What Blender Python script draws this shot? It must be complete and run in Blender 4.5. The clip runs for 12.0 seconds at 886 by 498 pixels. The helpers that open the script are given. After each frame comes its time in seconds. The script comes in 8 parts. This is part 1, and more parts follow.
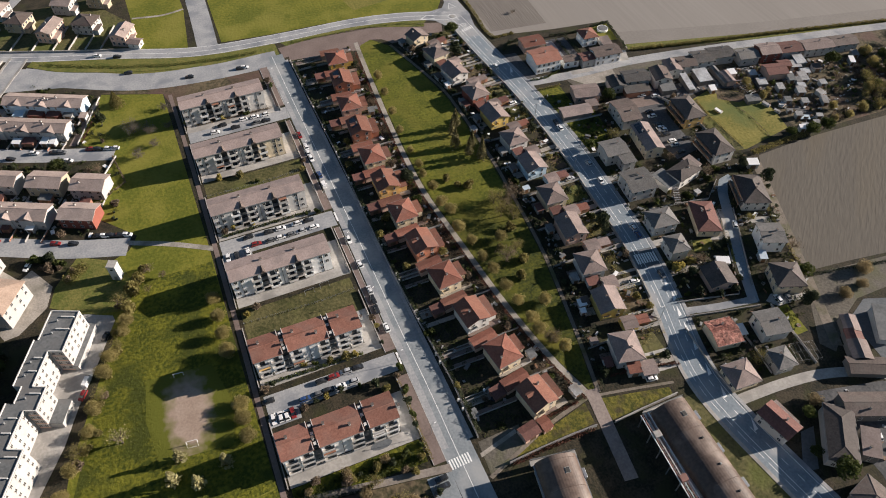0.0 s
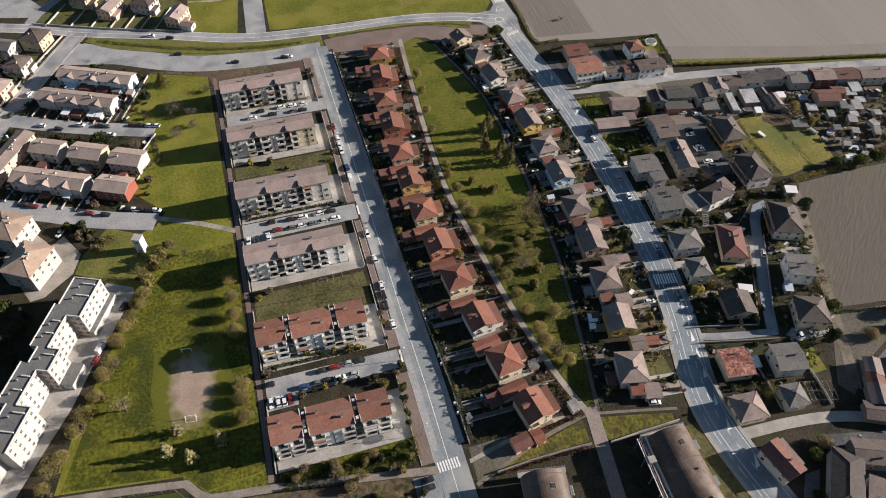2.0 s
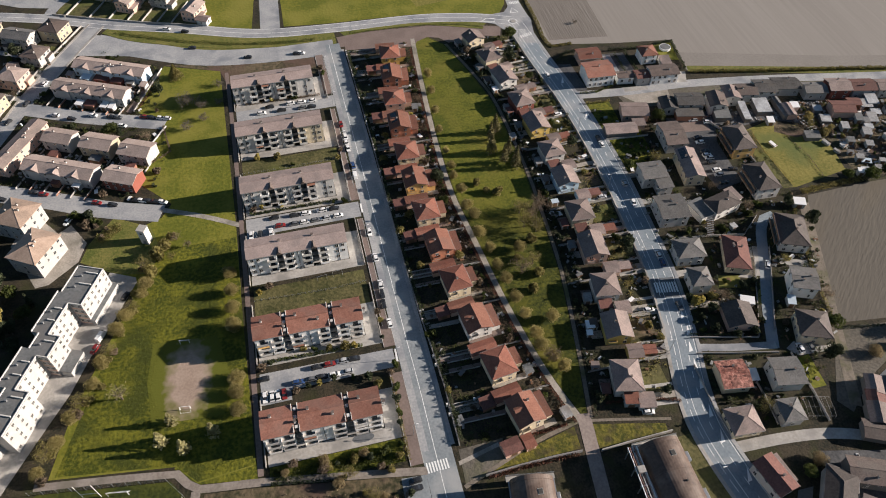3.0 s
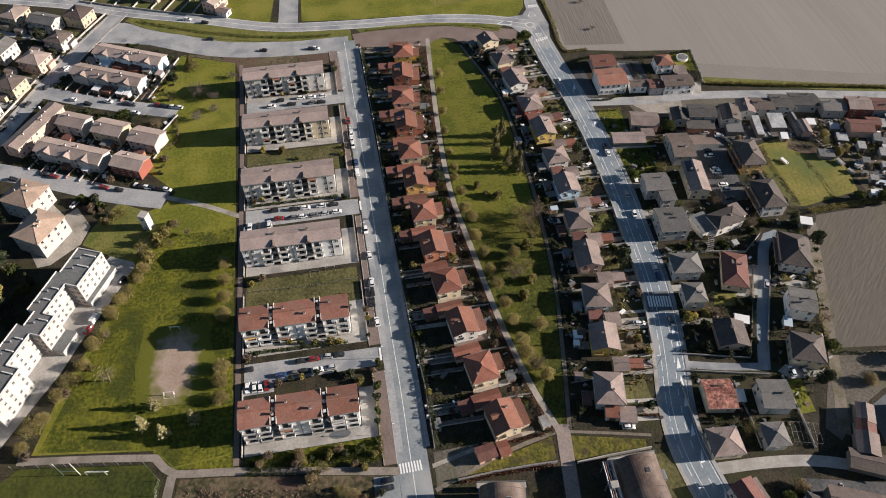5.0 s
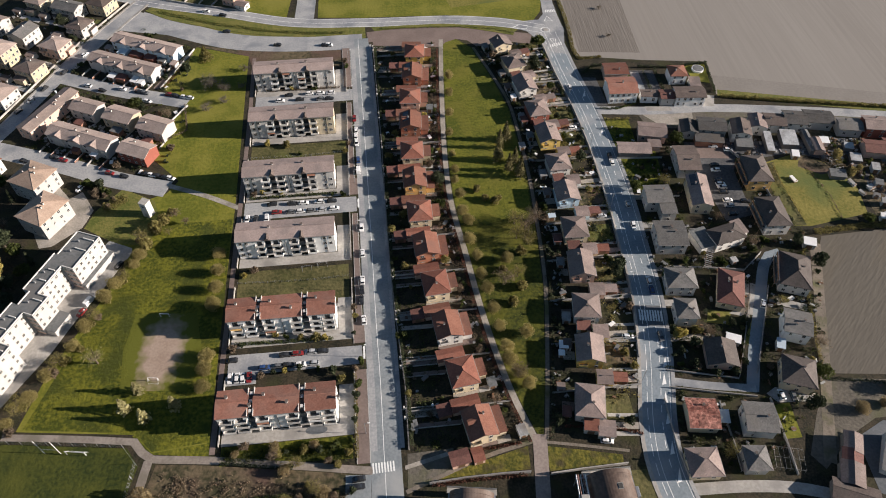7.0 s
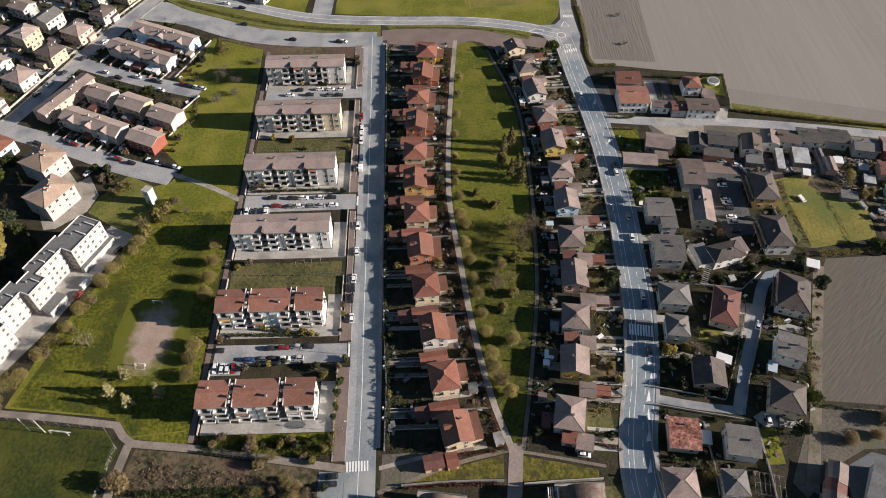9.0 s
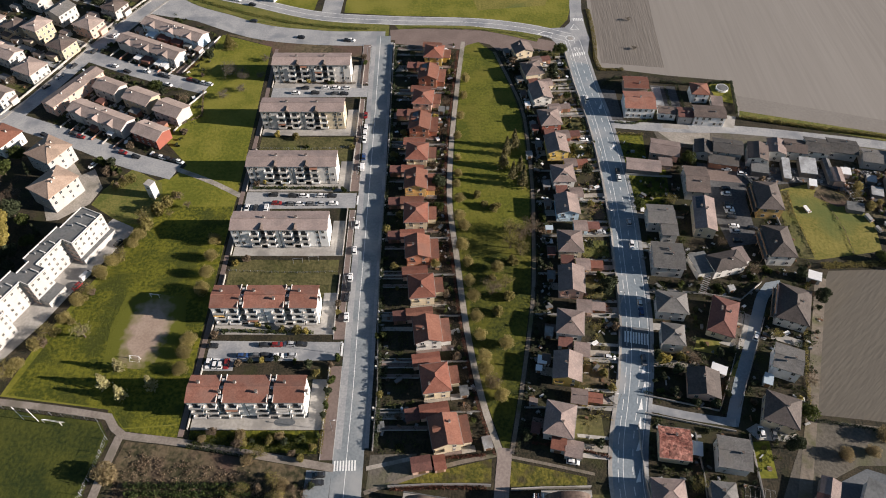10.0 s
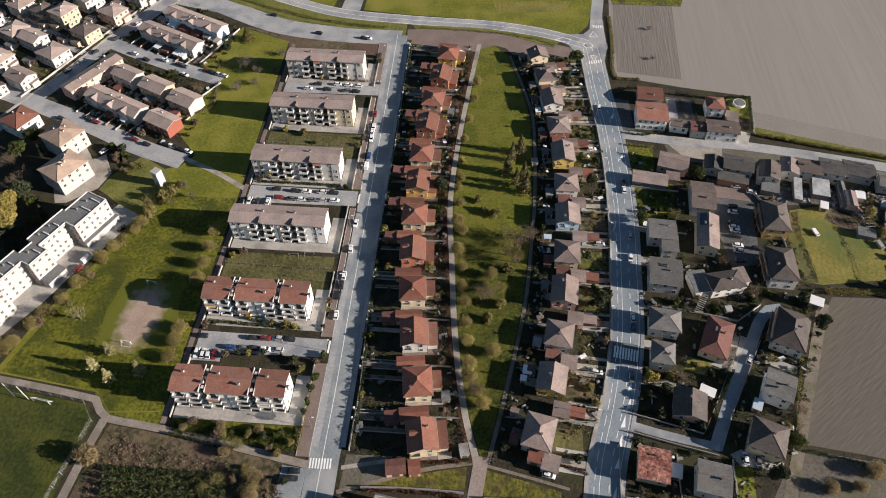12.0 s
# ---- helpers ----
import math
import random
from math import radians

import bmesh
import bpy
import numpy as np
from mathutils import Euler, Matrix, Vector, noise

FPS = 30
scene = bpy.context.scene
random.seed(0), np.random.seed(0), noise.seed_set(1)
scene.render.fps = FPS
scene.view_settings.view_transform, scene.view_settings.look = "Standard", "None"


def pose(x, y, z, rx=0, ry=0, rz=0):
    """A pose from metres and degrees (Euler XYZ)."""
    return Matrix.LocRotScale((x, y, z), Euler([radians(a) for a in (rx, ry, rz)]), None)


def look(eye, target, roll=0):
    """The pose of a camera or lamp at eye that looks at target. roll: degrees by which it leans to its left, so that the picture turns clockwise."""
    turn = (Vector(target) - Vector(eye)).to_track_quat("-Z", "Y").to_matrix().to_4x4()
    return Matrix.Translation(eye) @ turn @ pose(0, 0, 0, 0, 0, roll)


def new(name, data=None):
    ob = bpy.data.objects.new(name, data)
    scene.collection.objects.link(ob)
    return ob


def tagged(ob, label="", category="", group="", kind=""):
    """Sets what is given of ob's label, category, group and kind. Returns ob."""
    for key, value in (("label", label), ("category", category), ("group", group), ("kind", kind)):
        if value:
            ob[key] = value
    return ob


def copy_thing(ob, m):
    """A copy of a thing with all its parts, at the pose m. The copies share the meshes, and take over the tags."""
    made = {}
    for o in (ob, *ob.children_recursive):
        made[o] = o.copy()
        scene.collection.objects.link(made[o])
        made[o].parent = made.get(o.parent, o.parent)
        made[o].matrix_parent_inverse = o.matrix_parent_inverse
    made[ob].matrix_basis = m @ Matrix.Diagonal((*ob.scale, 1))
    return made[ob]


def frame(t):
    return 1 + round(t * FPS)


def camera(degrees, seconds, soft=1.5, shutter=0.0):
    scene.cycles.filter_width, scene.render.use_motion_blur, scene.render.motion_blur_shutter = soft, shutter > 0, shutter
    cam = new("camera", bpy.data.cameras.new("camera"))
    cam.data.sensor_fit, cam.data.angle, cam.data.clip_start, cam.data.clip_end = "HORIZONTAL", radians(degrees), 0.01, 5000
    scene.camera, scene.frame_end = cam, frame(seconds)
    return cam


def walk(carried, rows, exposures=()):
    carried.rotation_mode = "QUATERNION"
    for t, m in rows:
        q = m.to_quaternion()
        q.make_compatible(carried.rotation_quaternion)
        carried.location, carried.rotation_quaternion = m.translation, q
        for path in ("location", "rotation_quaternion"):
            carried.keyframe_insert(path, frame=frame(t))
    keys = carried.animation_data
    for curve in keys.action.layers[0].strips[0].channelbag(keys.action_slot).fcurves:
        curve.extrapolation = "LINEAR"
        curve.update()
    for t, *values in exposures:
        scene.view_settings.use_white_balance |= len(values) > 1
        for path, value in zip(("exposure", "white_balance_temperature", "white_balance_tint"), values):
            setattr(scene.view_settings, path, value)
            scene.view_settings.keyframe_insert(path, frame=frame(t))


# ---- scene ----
cam = camera(65.00, 12.0, soft=1.0)
PATH = [
    (0, (-43.13, -79.82, 211.36), (-17.85, -20.85, 134.65), 0.22),
    (0.5, (-39.80, -80.85, 211.54), (-16.32, -21.20, 134.80), 0.22),
    (1, (-36.39, -81.97, 211.49), (-14.71, -21.60, 134.77), 0.19),
    (1.5, (-32.95, -82.93, 211.55), (-13.06, -21.98, 134.81), 0.20),
    (2, (-29.56, -84.06, 211.29), (-11.34, -22.50, 134.61), 0.15),
    (2.5, (-26.30, -84.61, 211.58), (-9.34, -22.77, 134.84), 0.21),
    (3, (-22.46, -85.40, 211.74), (-6.91, -23.23, 134.97), 0.17),
    (5, (-7.79, -87.47, 212.29), (3.27, -24.49, 135.41), 0.08),
    (5.5, (-4.19, -88.02, 212.01), (5.76, -24.76, 135.21), 0.06),
    (6, (-0.81, -88.19, 212.00), (8.10, -24.79, 135.19), 0.13),
    (6.5, (2.80, -88.21, 212.27), (10.65, -24.76, 135.38), 0.15),
    (7, (6.41, -88.48, 212.18), (13.30, -24.87, 135.33), 0.15),
    (9, (20.62, -87.83, 212.78), (23.20, -24.10, 135.77), 0.22),
    (9.5, (23.98, -87.41, 212.73), (25.50, -23.65, 135.71), 0.25),
    (10, (27.59, -87.10, 212.74), (27.96, -23.33, 135.72), 0.26),
    (10.5, (31.30, -86.67, 213.17), (30.48, -22.98, 136.08), 0.23),
    (11, (34.79, -86.29, 212.90), (32.83, -22.56, 135.85), 0.22),
    (11.5, (37.87, -85.37, 213.25), (34.88, -21.81, 136.10), 0.35),
    (12, (41.46, -84.50, 213.46), (37.35, -21.09, 136.25), 0.34),
]
EXPOSURE, SUN_POWER, SKY_POWER = 1.0, 5.2, 0.040
walk(cam, [(t, look(eye, target, roll)) for t, eye, target, roll in PATH], exposures=[(0, EXPOSURE), (12, EXPOSURE)])

# ---- light ----
SUN_DIR = Vector((0.990, -0.139, 0.0)).normalized()
SUN_EL = radians(18)
to_sun = Vector((SUN_DIR.x * math.cos(SUN_EL), SUN_DIR.y * math.cos(SUN_EL), math.sin(SUN_EL)))
sun = new("sun", bpy.data.lights.new("sun", "SUN"))
sun.data.energy, sun.data.angle, sun.data.color = SUN_POWER, radians(0.6), (1.0, 0.88, 0.785)
sun.rotation_euler = to_sun.to_track_quat("Z", "Y").to_euler()
world = bpy.data.worlds.new("world")
scene.world = world
world.use_nodes = True
wn = world.node_tree.nodes
sky = wn.new("ShaderNodeTexSky")
sky.sky_type, sky.sun_disc = "NISHITA", False
sky.sun_elevation, sky.sun_rotation = SUN_EL, math.atan2(SUN_DIR.x, SUN_DIR.y)
sky.ozone_density, sky.air_density, sky.dust_density = 3.5, 1.2, 0.5
wn["Background"].inputs["Strength"].default_value = SKY_POWER
world.node_tree.links.new(sky.outputs[0], wn["Background"].inputs[0])


# ---- materials ----
def material(name, a, b, rough=0.85, big=0.08, fine=1.5, contrast=0.5, bump=0.15, metal=0.0, per_object=0.0, third=None, third_scale=0.02, stretch=(1, 1, 1), spin=0.0, spec=0.3):
    """Two colours mixed by coarse and fine noise in metres, with a fine relief; third: a broad patchy colour."""
    m = bpy.data.materials.new(name)
    m.use_nodes = True
    nt = m.node_tree
    n, l = nt.nodes, nt.links
    bs = n["Principled BSDF"]
    bs.inputs["Roughness"].default_value, bs.inputs["Metallic"].default_value = rough, metal
    bs.inputs["Specular IOR Level"].default_value = spec
    geo = n.new("ShaderNodeNewGeometry")
    mp = n.new("ShaderNodeMapping")
    mp.vector_type = "TEXTURE"
    mp.inputs["Scale"].default_value = [1 / v for v in stretch]
    mp.inputs["Rotation"].default_value = (0, 0, spin)
    l.new(geo.outputs["Position"], mp.inputs["Vector"])
    n1, n2 = n.new("ShaderNodeTexNoise"), n.new("ShaderNodeTexNoise")
    for q, sc, det in ((n1, big, 6), (n2, fine, 3)):
        q.inputs["Scale"].default_value, q.inputs["Detail"].default_value = sc, det
        l.new(mp.outputs[0], q.inputs["Vector"])
    add = n.new("ShaderNodeMath")
    add.operation = "ADD"
    l.new(n1.outputs["Fac"], add.inputs[0]), l.new(n2.outputs["Fac"], add.inputs[1])
    ramp = n.new("ShaderNodeMapRange")
    ramp.inputs["From Min"].default_value, ramp.inputs["From Max"].default_value = 1 - 0.28 / contrast * 0.7, 1 + 0.28 / contrast * 0.7
    l.new(add.outputs[0], ramp.inputs["Value"])
    mix = n.new("ShaderNodeMix")
    mix.data_type = "RGBA"
    mix.inputs["A"].default_value, mix.inputs["B"].default_value = (*a, 1), (*b, 1)
    l.new(ramp.outputs[0], mix.inputs["Factor"])
    out = mix.outputs["Result"]
    if third:
        n3 = n.new("ShaderNodeTexNoise")
        n3.inputs["Scale"].default_value, n3.inputs["Detail"].default_value = third_scale, 4
        l.new(mp.outputs[0], n3.inputs["Vector"])
        r3 = n.new("ShaderNodeMapRange")
        r3.inputs["From Min"].default_value, r3.inputs["From Max"].default_value = 0.5, 0.66
        l.new(n3.outputs["Fac"], r3.inputs["Value"])
        m3 = n.new("ShaderNodeMix")
        m3.data_type = "RGBA"
        m3.inputs["B"].default_value = (*third, 1)
        l.new(out, m3.inputs["A"]), l.new(r3.outputs[0], m3.inputs["Factor"])
        out = m3.outputs["Result"]
    if per_object:
        info, hsv, mr = n.new("ShaderNodeObjectInfo"), n.new("ShaderNodeHueSaturation"), n.new("ShaderNodeMapRange")
        mr.inputs["To Min"].default_value, mr.inputs["To Max"].default_value = 1 - per_object, 1 + per_object
        l.new(info.outputs["Random"], mr.inputs["Value"]), l.new(mr.outputs[0], hsv.inputs["Value"])
        l.new(out, hsv.inputs["Color"])
        out = hsv.outputs[0]
    l.new(out, bs.inputs["Base Color"])
    if bump:
        bp = n.new("ShaderNodeBump")
        bp.inputs["Strength"].default_value, bp.inputs["Distance"].default_value = bump, 0.3
        l.new(n2.outputs["Fac"], bp.inputs["Height"]), l.new(bp.outputs[0], bs.inputs["Normal"])
    return m


def tile_material(name, a, b, pale=None, step=0.35, rough=0.8, spread=0.12):
    """Clay or cement roof tiles: courses in the object's own space, colour varied tile by tile and by stains."""
    m = material(name, a, b, rough, big=0.25, fine=1.6, contrast=0.75, bump=0.0, per_object=0.22, third=pale, third_scale=0.16)
    n, l = m.node_tree.nodes, m.node_tree.links
    co = n.new("ShaderNodeTexCoord")
    br = n.new("ShaderNodeTexVoronoi")
    br.inputs["Scale"].default_value = 1 / step
    l.new(co.outputs["Object"], br.inputs["Vector"])
    bp = n.new("ShaderNodeBump")
    bp.inputs["Strength"].default_value, bp.inputs["Distance"].default_value = 0.25, 0.05
    l.new(br.outputs["Distance"], bp.inputs["Height"])
    bs = n["Principled BSDF"]
    l.new(bp.outputs[0], bs.inputs["Normal"])
    # single tiles lighter or darker
    mixes = [q for q in n if q.bl_idname == "ShaderNodeHueSaturation"]
    src = mixes[0].outputs[0]
    hs, mr = n.new("ShaderNodeHueSaturation"), n.new("ShaderNodeMapRange")
    sep = n.new("ShaderNodeSeparateColor")
    l.new(br.outputs["Color"], sep.inputs[0]), l.new(sep.outputs[0], mr.inputs["Value"])
    mr.inputs["To Min"].default_value, mr.inputs["To Max"].default_value = 1 - spread, 1 + spread
    l.new(mr.outputs[0], hs.inputs["Value"]), l.new(src, hs.inputs["Color"]), l.new(hs.outputs[0], bs.inputs["Base Color"])
    return m


def plain(name, c, rough=0.6, metal=0.0, per_object=0.0, spec=0.4):
    return material(name, [v * 0.9 for v in c], [v * 1.1 for v in c], rough, big=0.3, fine=2.5, bump=0.03, metal=metal, per_object=per_object, spec=spec)


GARDEN = material("garden_earth", (0.013, 0.014, 0.008), (0.052, 0.041, 0.025), 0.95, big=0.2, fine=1.3, contrast=1.0, bump=0.6, third=(0.036, 0.036, 0.013), third_scale=0.11)
GRASS = material("park_grass", (0.098, 0.111, 0.010), (0.168, 0.163, 0.019), 0.95, big=0.07, fine=0.7, contrast=1.05, bump=0.6, third=(0.19, 0.178, 0.03), third_scale=0.035)
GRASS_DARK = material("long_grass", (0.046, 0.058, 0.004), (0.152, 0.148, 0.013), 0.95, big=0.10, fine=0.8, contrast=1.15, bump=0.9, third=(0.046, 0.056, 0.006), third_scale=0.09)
GRASS_DRY = material("dry_grass", (0.118, 0.118, 0.02), (0.225, 0.19, 0.048), 0.95, big=0.08, fine=0.8, contrast=0.8, bump=0.6, third=(0.10, 0.12, 0.03), third_scale=0.05)
GRASS_STRIP = material("strip_grass", (0.026, 0.036, 0.004), (0.092, 0.094, 0.010), 0.95, big=0.13, fine=0.8, contrast=1.0, bump=0.7, third=(0.125, 0.115, 0.016), third_scale=0.05)
HEADLAND = material("headland_soil", (0.196, 0.178, 0.158), (0.232, 0.212, 0.190), 0.95, big=0.06, fine=0.8, contrast=0.8, bump=0.2)
GRASS_PITCH = material("pitch_grass", (0.021, 0.032, 0.004), (0.056, 0.064, 0.008), 0.95, big=0.08, fine=0.8, contrast=1.0, bump=0.6, third=(0.07, 0.075, 0.010), third_scale=0.04)
GRASS_SOUTH = material("tussock_grass", (0.05, 0.055, 0.008), (0.155, 0.135, 0.022), 0.95, big=0.25, fine=0.9, contrast=1.2, bump=0.7, third=(0.06, 0.05, 0.02), third_scale=0.2)
GRASS_NORTH = material("mown_strip_grass", (0.068, 0.082, 0.007), (0.14, 0.14, 0.015), 0.95, big=0.09, fine=0.8, contrast=1.1, bump=0.6, third=(0.15, 0.138, 0.02), third_scale=0.05)
VERGE = material("verge_grass", (0.080, 0.098, 0.017), (0.175, 0.158, 0.042), 0.95, big=0.15, fine=0.9, contrast=0.9, bump=0.6)
ROUGH = material("rough_lawn", (0.050, 0.052, 0.016), (0.125, 0.110, 0.045), 0.95, big=0.12, fine=0.8, contrast=1.0, bump=0.7, third=(0.085, 0.095, 0.022), third_scale=0.06)
SCRUB = material("scrub", (0.035, 0.035, 0.016), (0.13, 0.10, 0.06), 0.95, big=0.1, fine=0.6, contrast=1.1, bump=0.9, third=(0.105, 0.066, 0.05), third_scale=0.06)
ASPHALT = material("asphalt", (0.265, 0.272, 0.28), (0.375, 0.375, 0.37), 0.85, big=0.1, fine=1.2, contrast=0.95, bump=0.1, third=(0.20, 0.212, 0.23), third_scale=0.09)
ASPHALT_NEW = material("blue_grey_asphalt", (0.165, 0.202, 0.228), (0.252, 0.290, 0.318), 0.85, big=0.07, fine=1.2, contrast=0.8, bump=0.1, third=(0.31, 0.32, 0.325), third_scale=0.08)
ASPHALT_STREET = material("street_asphalt", (0.178, 0.203, 0.217), (0.262, 0.283, 0.292), 0.85, big=0.1, fine=1.2, contrast=0.95, bump=0.1, third=(0.315, 0.322, 0.318), third_scale=0.07)
ASPHALT_RED = material("reddish_asphalt", (0.15, 0.115, 0.10), (0.215, 0.165, 0.145), 0.9, big=0.12, fine=1.2, contrast=0.8, bump=0.1)
ASPHALT_DARK = material("dark_asphalt", (0.085, 0.095, 0.105), (0.13, 0.14, 0.15), 0.85, big=0.1, fine=1.2, contrast=0.8, bump=0.1)
PINK_PAVING = material("pinkish_paving", (0.225, 0.182, 0.16), (0.30, 0.25, 0.22), 0.9, big=0.15, fine=1.2, contrast=0.9, bump=0.1, third=(0.17, 0.14, 0.125), third_scale=0.1)
TAR = material("old_tar", (0.05, 0.052, 0.056), (0.11, 0.11, 0.112), 0.9, big=0.1, fine=1.0, contrast=0.9, bump=0.1)
CONCRETE = material("concrete_paving", (0.30, 0.285, 0.26), (0.42, 0.40, 0.37), 0.9, big=0.15, fine=1.0, contrast=0.8, bump=0.1, third=(0.24, 0.23, 0.215), third_scale=0.1)
GRAVEL = material("gravel_path", (0.26, 0.235, 0.20), (0.38, 0.345, 0.30), 0.95, big=0.2, fine=1.4, contrast=0.9, bump=0.3, third=(0.20, 0.185, 0.15), third_scale=0.12)
DIRT = material("bare_earth", (0.22, 0.17, 0.13), (0.33, 0.27, 0.21), 0.95, big=0.12, fine=1.0, contrast=0.8, bump=0.3)
FIELD = material("ploughed_field", (0.226, 0.206, 0.184), (0.266, 0.245, 0.220), 0.95, big=0.025, fine=0.55, contrast=0.7, bump=0.15, stretch=(1.0, 0.03, 1), spin=radians(-1), third=(0.236, 0.214, 0.190), third_scale=0.012)
FIELD_DARK = material("ploughed_strip", (0.150, 0.133, 0.116), (0.190, 0.170, 0.149), 0.95, big=0.08, fine=1.2, contrast=0.8, bump=0.5, stretch=(1.0, 0.05, 1), spin=radians(-2))
FIELD_EAST = material("ploughed_loam", (0.104, 0.092, 0.076), (0.122, 0.109, 0.089), 0.95, big=0.04, fine=0.9, contrast=0.75, bump=0.5, stretch=(1.0, 0.16, 1), spin=radians(-48), third=(0.124, 0.106, 0.080), third_scale=0.05)


def worn_pitch(cx, cy, rx, ry, spin):
    """Bare earth that frays into grass: worn by distance from the middle, broken up by noise."""
    m = material("worn_pitch", (0.29, 0.215, 0.165), (0.37, 0.285, 0.225), 0.95, big=0.2, fine=1.2, contrast=0.8, bump=0.2)
    n, l = m.node_tree.nodes, m.node_tree.links
    bs = n["Principled BSDF"]
    earth = bs.inputs["Base Color"].links[0].from_socket
    geo, mp, ln, ns = n.new("ShaderNodeNewGeometry"), n.new("ShaderNodeMapping"), n.new("ShaderNodeVectorMath"), n.new("ShaderNodeTexNoise")
    mp.vector_type = "TEXTURE"
    mp.inputs["Location"].default_value, mp.inputs["Rotation"].default_value, mp.inputs["Scale"].default_value = (cx, cy, 0), (0, 0, spin), (rx, ry, 50)
    ln.operation = "LENGTH"
    ns.inputs["Scale"].default_value, ns.inputs["Detail"].default_value = 0.3, 6
    l.new(geo.outputs["Position"], mp.inputs[0]), l.new(mp.outputs[0], ln.inputs[0]), l.new(geo.outputs["Position"], ns.inputs["Vector"])
    ad, rg = n.new("ShaderNodeMath"), n.new("ShaderNodeMapRange")
    ad.operation = "ADD"
    l.new(ln.outputs["Value"], ad.inputs[0]), l.new(ns.outputs["Fac"], ad.inputs[1])
    rg.inputs["From Min"].default_value, rg.inputs["From Max"].default_value = 1.05, 1.5
    l.new(ad.outputs[0], rg.inputs["Value"])
    mx = n.new("ShaderNodeMix")
    mx.data_type = "RGBA"
    mx.inputs["B"].default_value = (0.105, 0.112, 0.012, 1)
    l.new(rg.outputs[0], mx.inputs["Factor"]), l.new(earth, mx.inputs["A"]), l.new(mx.outputs["Result"], bs.inputs["Base Color"])
    return m


PATH_BROWN = material("brownish_path", (0.20, 0.17, 0.145), (0.28, 0.245, 0.21), 0.95, big=0.15, fine=1.2, contrast=0.9, bump=0.2, third=(0.17, 0.15, 0.12), third_scale=0.12)
TRACK = material("earth_track", (0.14, 0.118, 0.095), (0.205, 0.175, 0.14), 0.95, big=0.15, fine=1.0, contrast=0.9, bump=0.4, third=(0.10, 0.10, 0.05), third_scale=0.12)
BARE_SOIL = material("bare_soil", (0.085, 0.077, 0.062), (0.145, 0.128, 0.105), 0.95, big=0.1, fine=1.0, contrast=0.9, bump=0.5, third=(0.10, 0.10, 0.055), third_scale=0.07)
MARKING = plain("road_paint", (0.78, 0.78, 0.76), 0.7)
KERB = plain("kerb_stone", (0.42, 0.41, 0.39), 0.85)

ROOF_RED = tile_material("red_clay_tiles", (0.152, 0.057, 0.039), (0.218, 0.090, 0.062), (0.180, 0.085, 0.062))
ROOF_BLOCK = tile_material("brick_red_tiles", (0.20, 0.088, 0.062), (0.285, 0.135, 0.098), (0.235, 0.125, 0.095))
ROOF_ORANGE = tile_material("orange_clay_tiles", (0.148, 0.062, 0.042), (0.200, 0.092, 0.063), (0.140, 0.070, 0.052))
ROOF_TAN = tile_material("tan_cement_tiles", (0.29, 0.228, 0.198), (0.37, 0.295, 0.258), (0.262, 0.212, 0.188))
ROOF_SAND = tile_material("sandy_orange_tiles", (0.34, 0.245, 0.185), (0.42, 0.315, 0.245), (0.30, 0.225, 0.175))
ROOF_MAUVE = tile_material("mauve_cement_tiles", (0.235, 0.183, 0.165), (0.305, 0.242, 0.220), (0.215, 0.174, 0.160))
ROOF_VILLA = tile_material("dark_brown_tiles", (0.055, 0.046, 0.042), (0.105, 0.087, 0.079), (0.08, 0.069, 0.063))
ROOF_BROWN = tile_material("brown_tiles", (0.085, 0.066, 0.058), (0.142, 0.110, 0.096), (0.12, 0.10, 0.088))
ROOF_PINK = tile_material("pinkish_tiles", (0.178, 0.136, 0.122), (0.245, 0.192, 0.173), (0.158, 0.128, 0.116))
ROOF_GREY = tile_material("grey_tiles", (0.09, 0.088, 0.086), (0.158, 0.153, 0.146), (0.13, 0.122, 0.112))
ROOF_SLATE = tile_material("dark_slate_tiles", (0.045, 0.043, 0.042), (0.092, 0.088, 0.084), (0.075, 0.066, 0.058))
ROOF_MAROON = tile_material("maroon_tiles", (0.105, 0.050, 0.042), (0.165, 0.075, 0.060))
ROOF_MOTTLED = tile_material("mottled_red_tiles", (0.13, 0.035, 0.025), (0.46, 0.22, 0.17), None, step=0.9, spread=0.5)
FLAT_GREY = material("roofing_felt", (0.10, 0.105, 0.105), (0.17, 0.175, 0.175), 0.9, big=0.2, fine=1.0, contrast=0.8, bump=0.1, third=(0.14, 0.135, 0.13), third_scale=0.1)


def wall_paint(name, c):
    return material(name, [v * 0.86 for v in c], c, 0.85, big=0.3, fine=1.1, contrast=0.7, bump=0.05, per_object=0.05, third=[v * 0.88 for v in c], third_scale=0.2)


WHITE = wall_paint("white_render", (0.62, 0.60, 0.565))
WHITE_OLD = wall_paint("aged_white_render", (0.46, 0.44, 0.41))
CREAM_OLD = wall_paint("aged_cream_render", (0.44, 0.37, 0.265))
BLOCK_WHITE = wall_paint("bright_white_render", (0.82, 0.82, 0.80))
DARKWALL = wall_paint("dark_weathered_render", (0.20, 0.185, 0.17))
OFFWHITE = wall_paint("off_white_render", (0.42, 0.408, 0.39))
COPING = plain("old_coping", (0.20, 0.19, 0.18), 0.9)
CREAM = wall_paint("cream_render", (0.62, 0.53, 0.38))
YELLOW = wall_paint("yellow_render", (0.62, 0.45, 0.14))
OCHRE = wall_paint("ochre_render", (0.66, 0.42, 0.16))
ORANGE = wall_paint("orange_render", (0.46, 0.20, 0.12))
PINK = wall_paint("pink_render", (0.62, 0.42, 0.33))
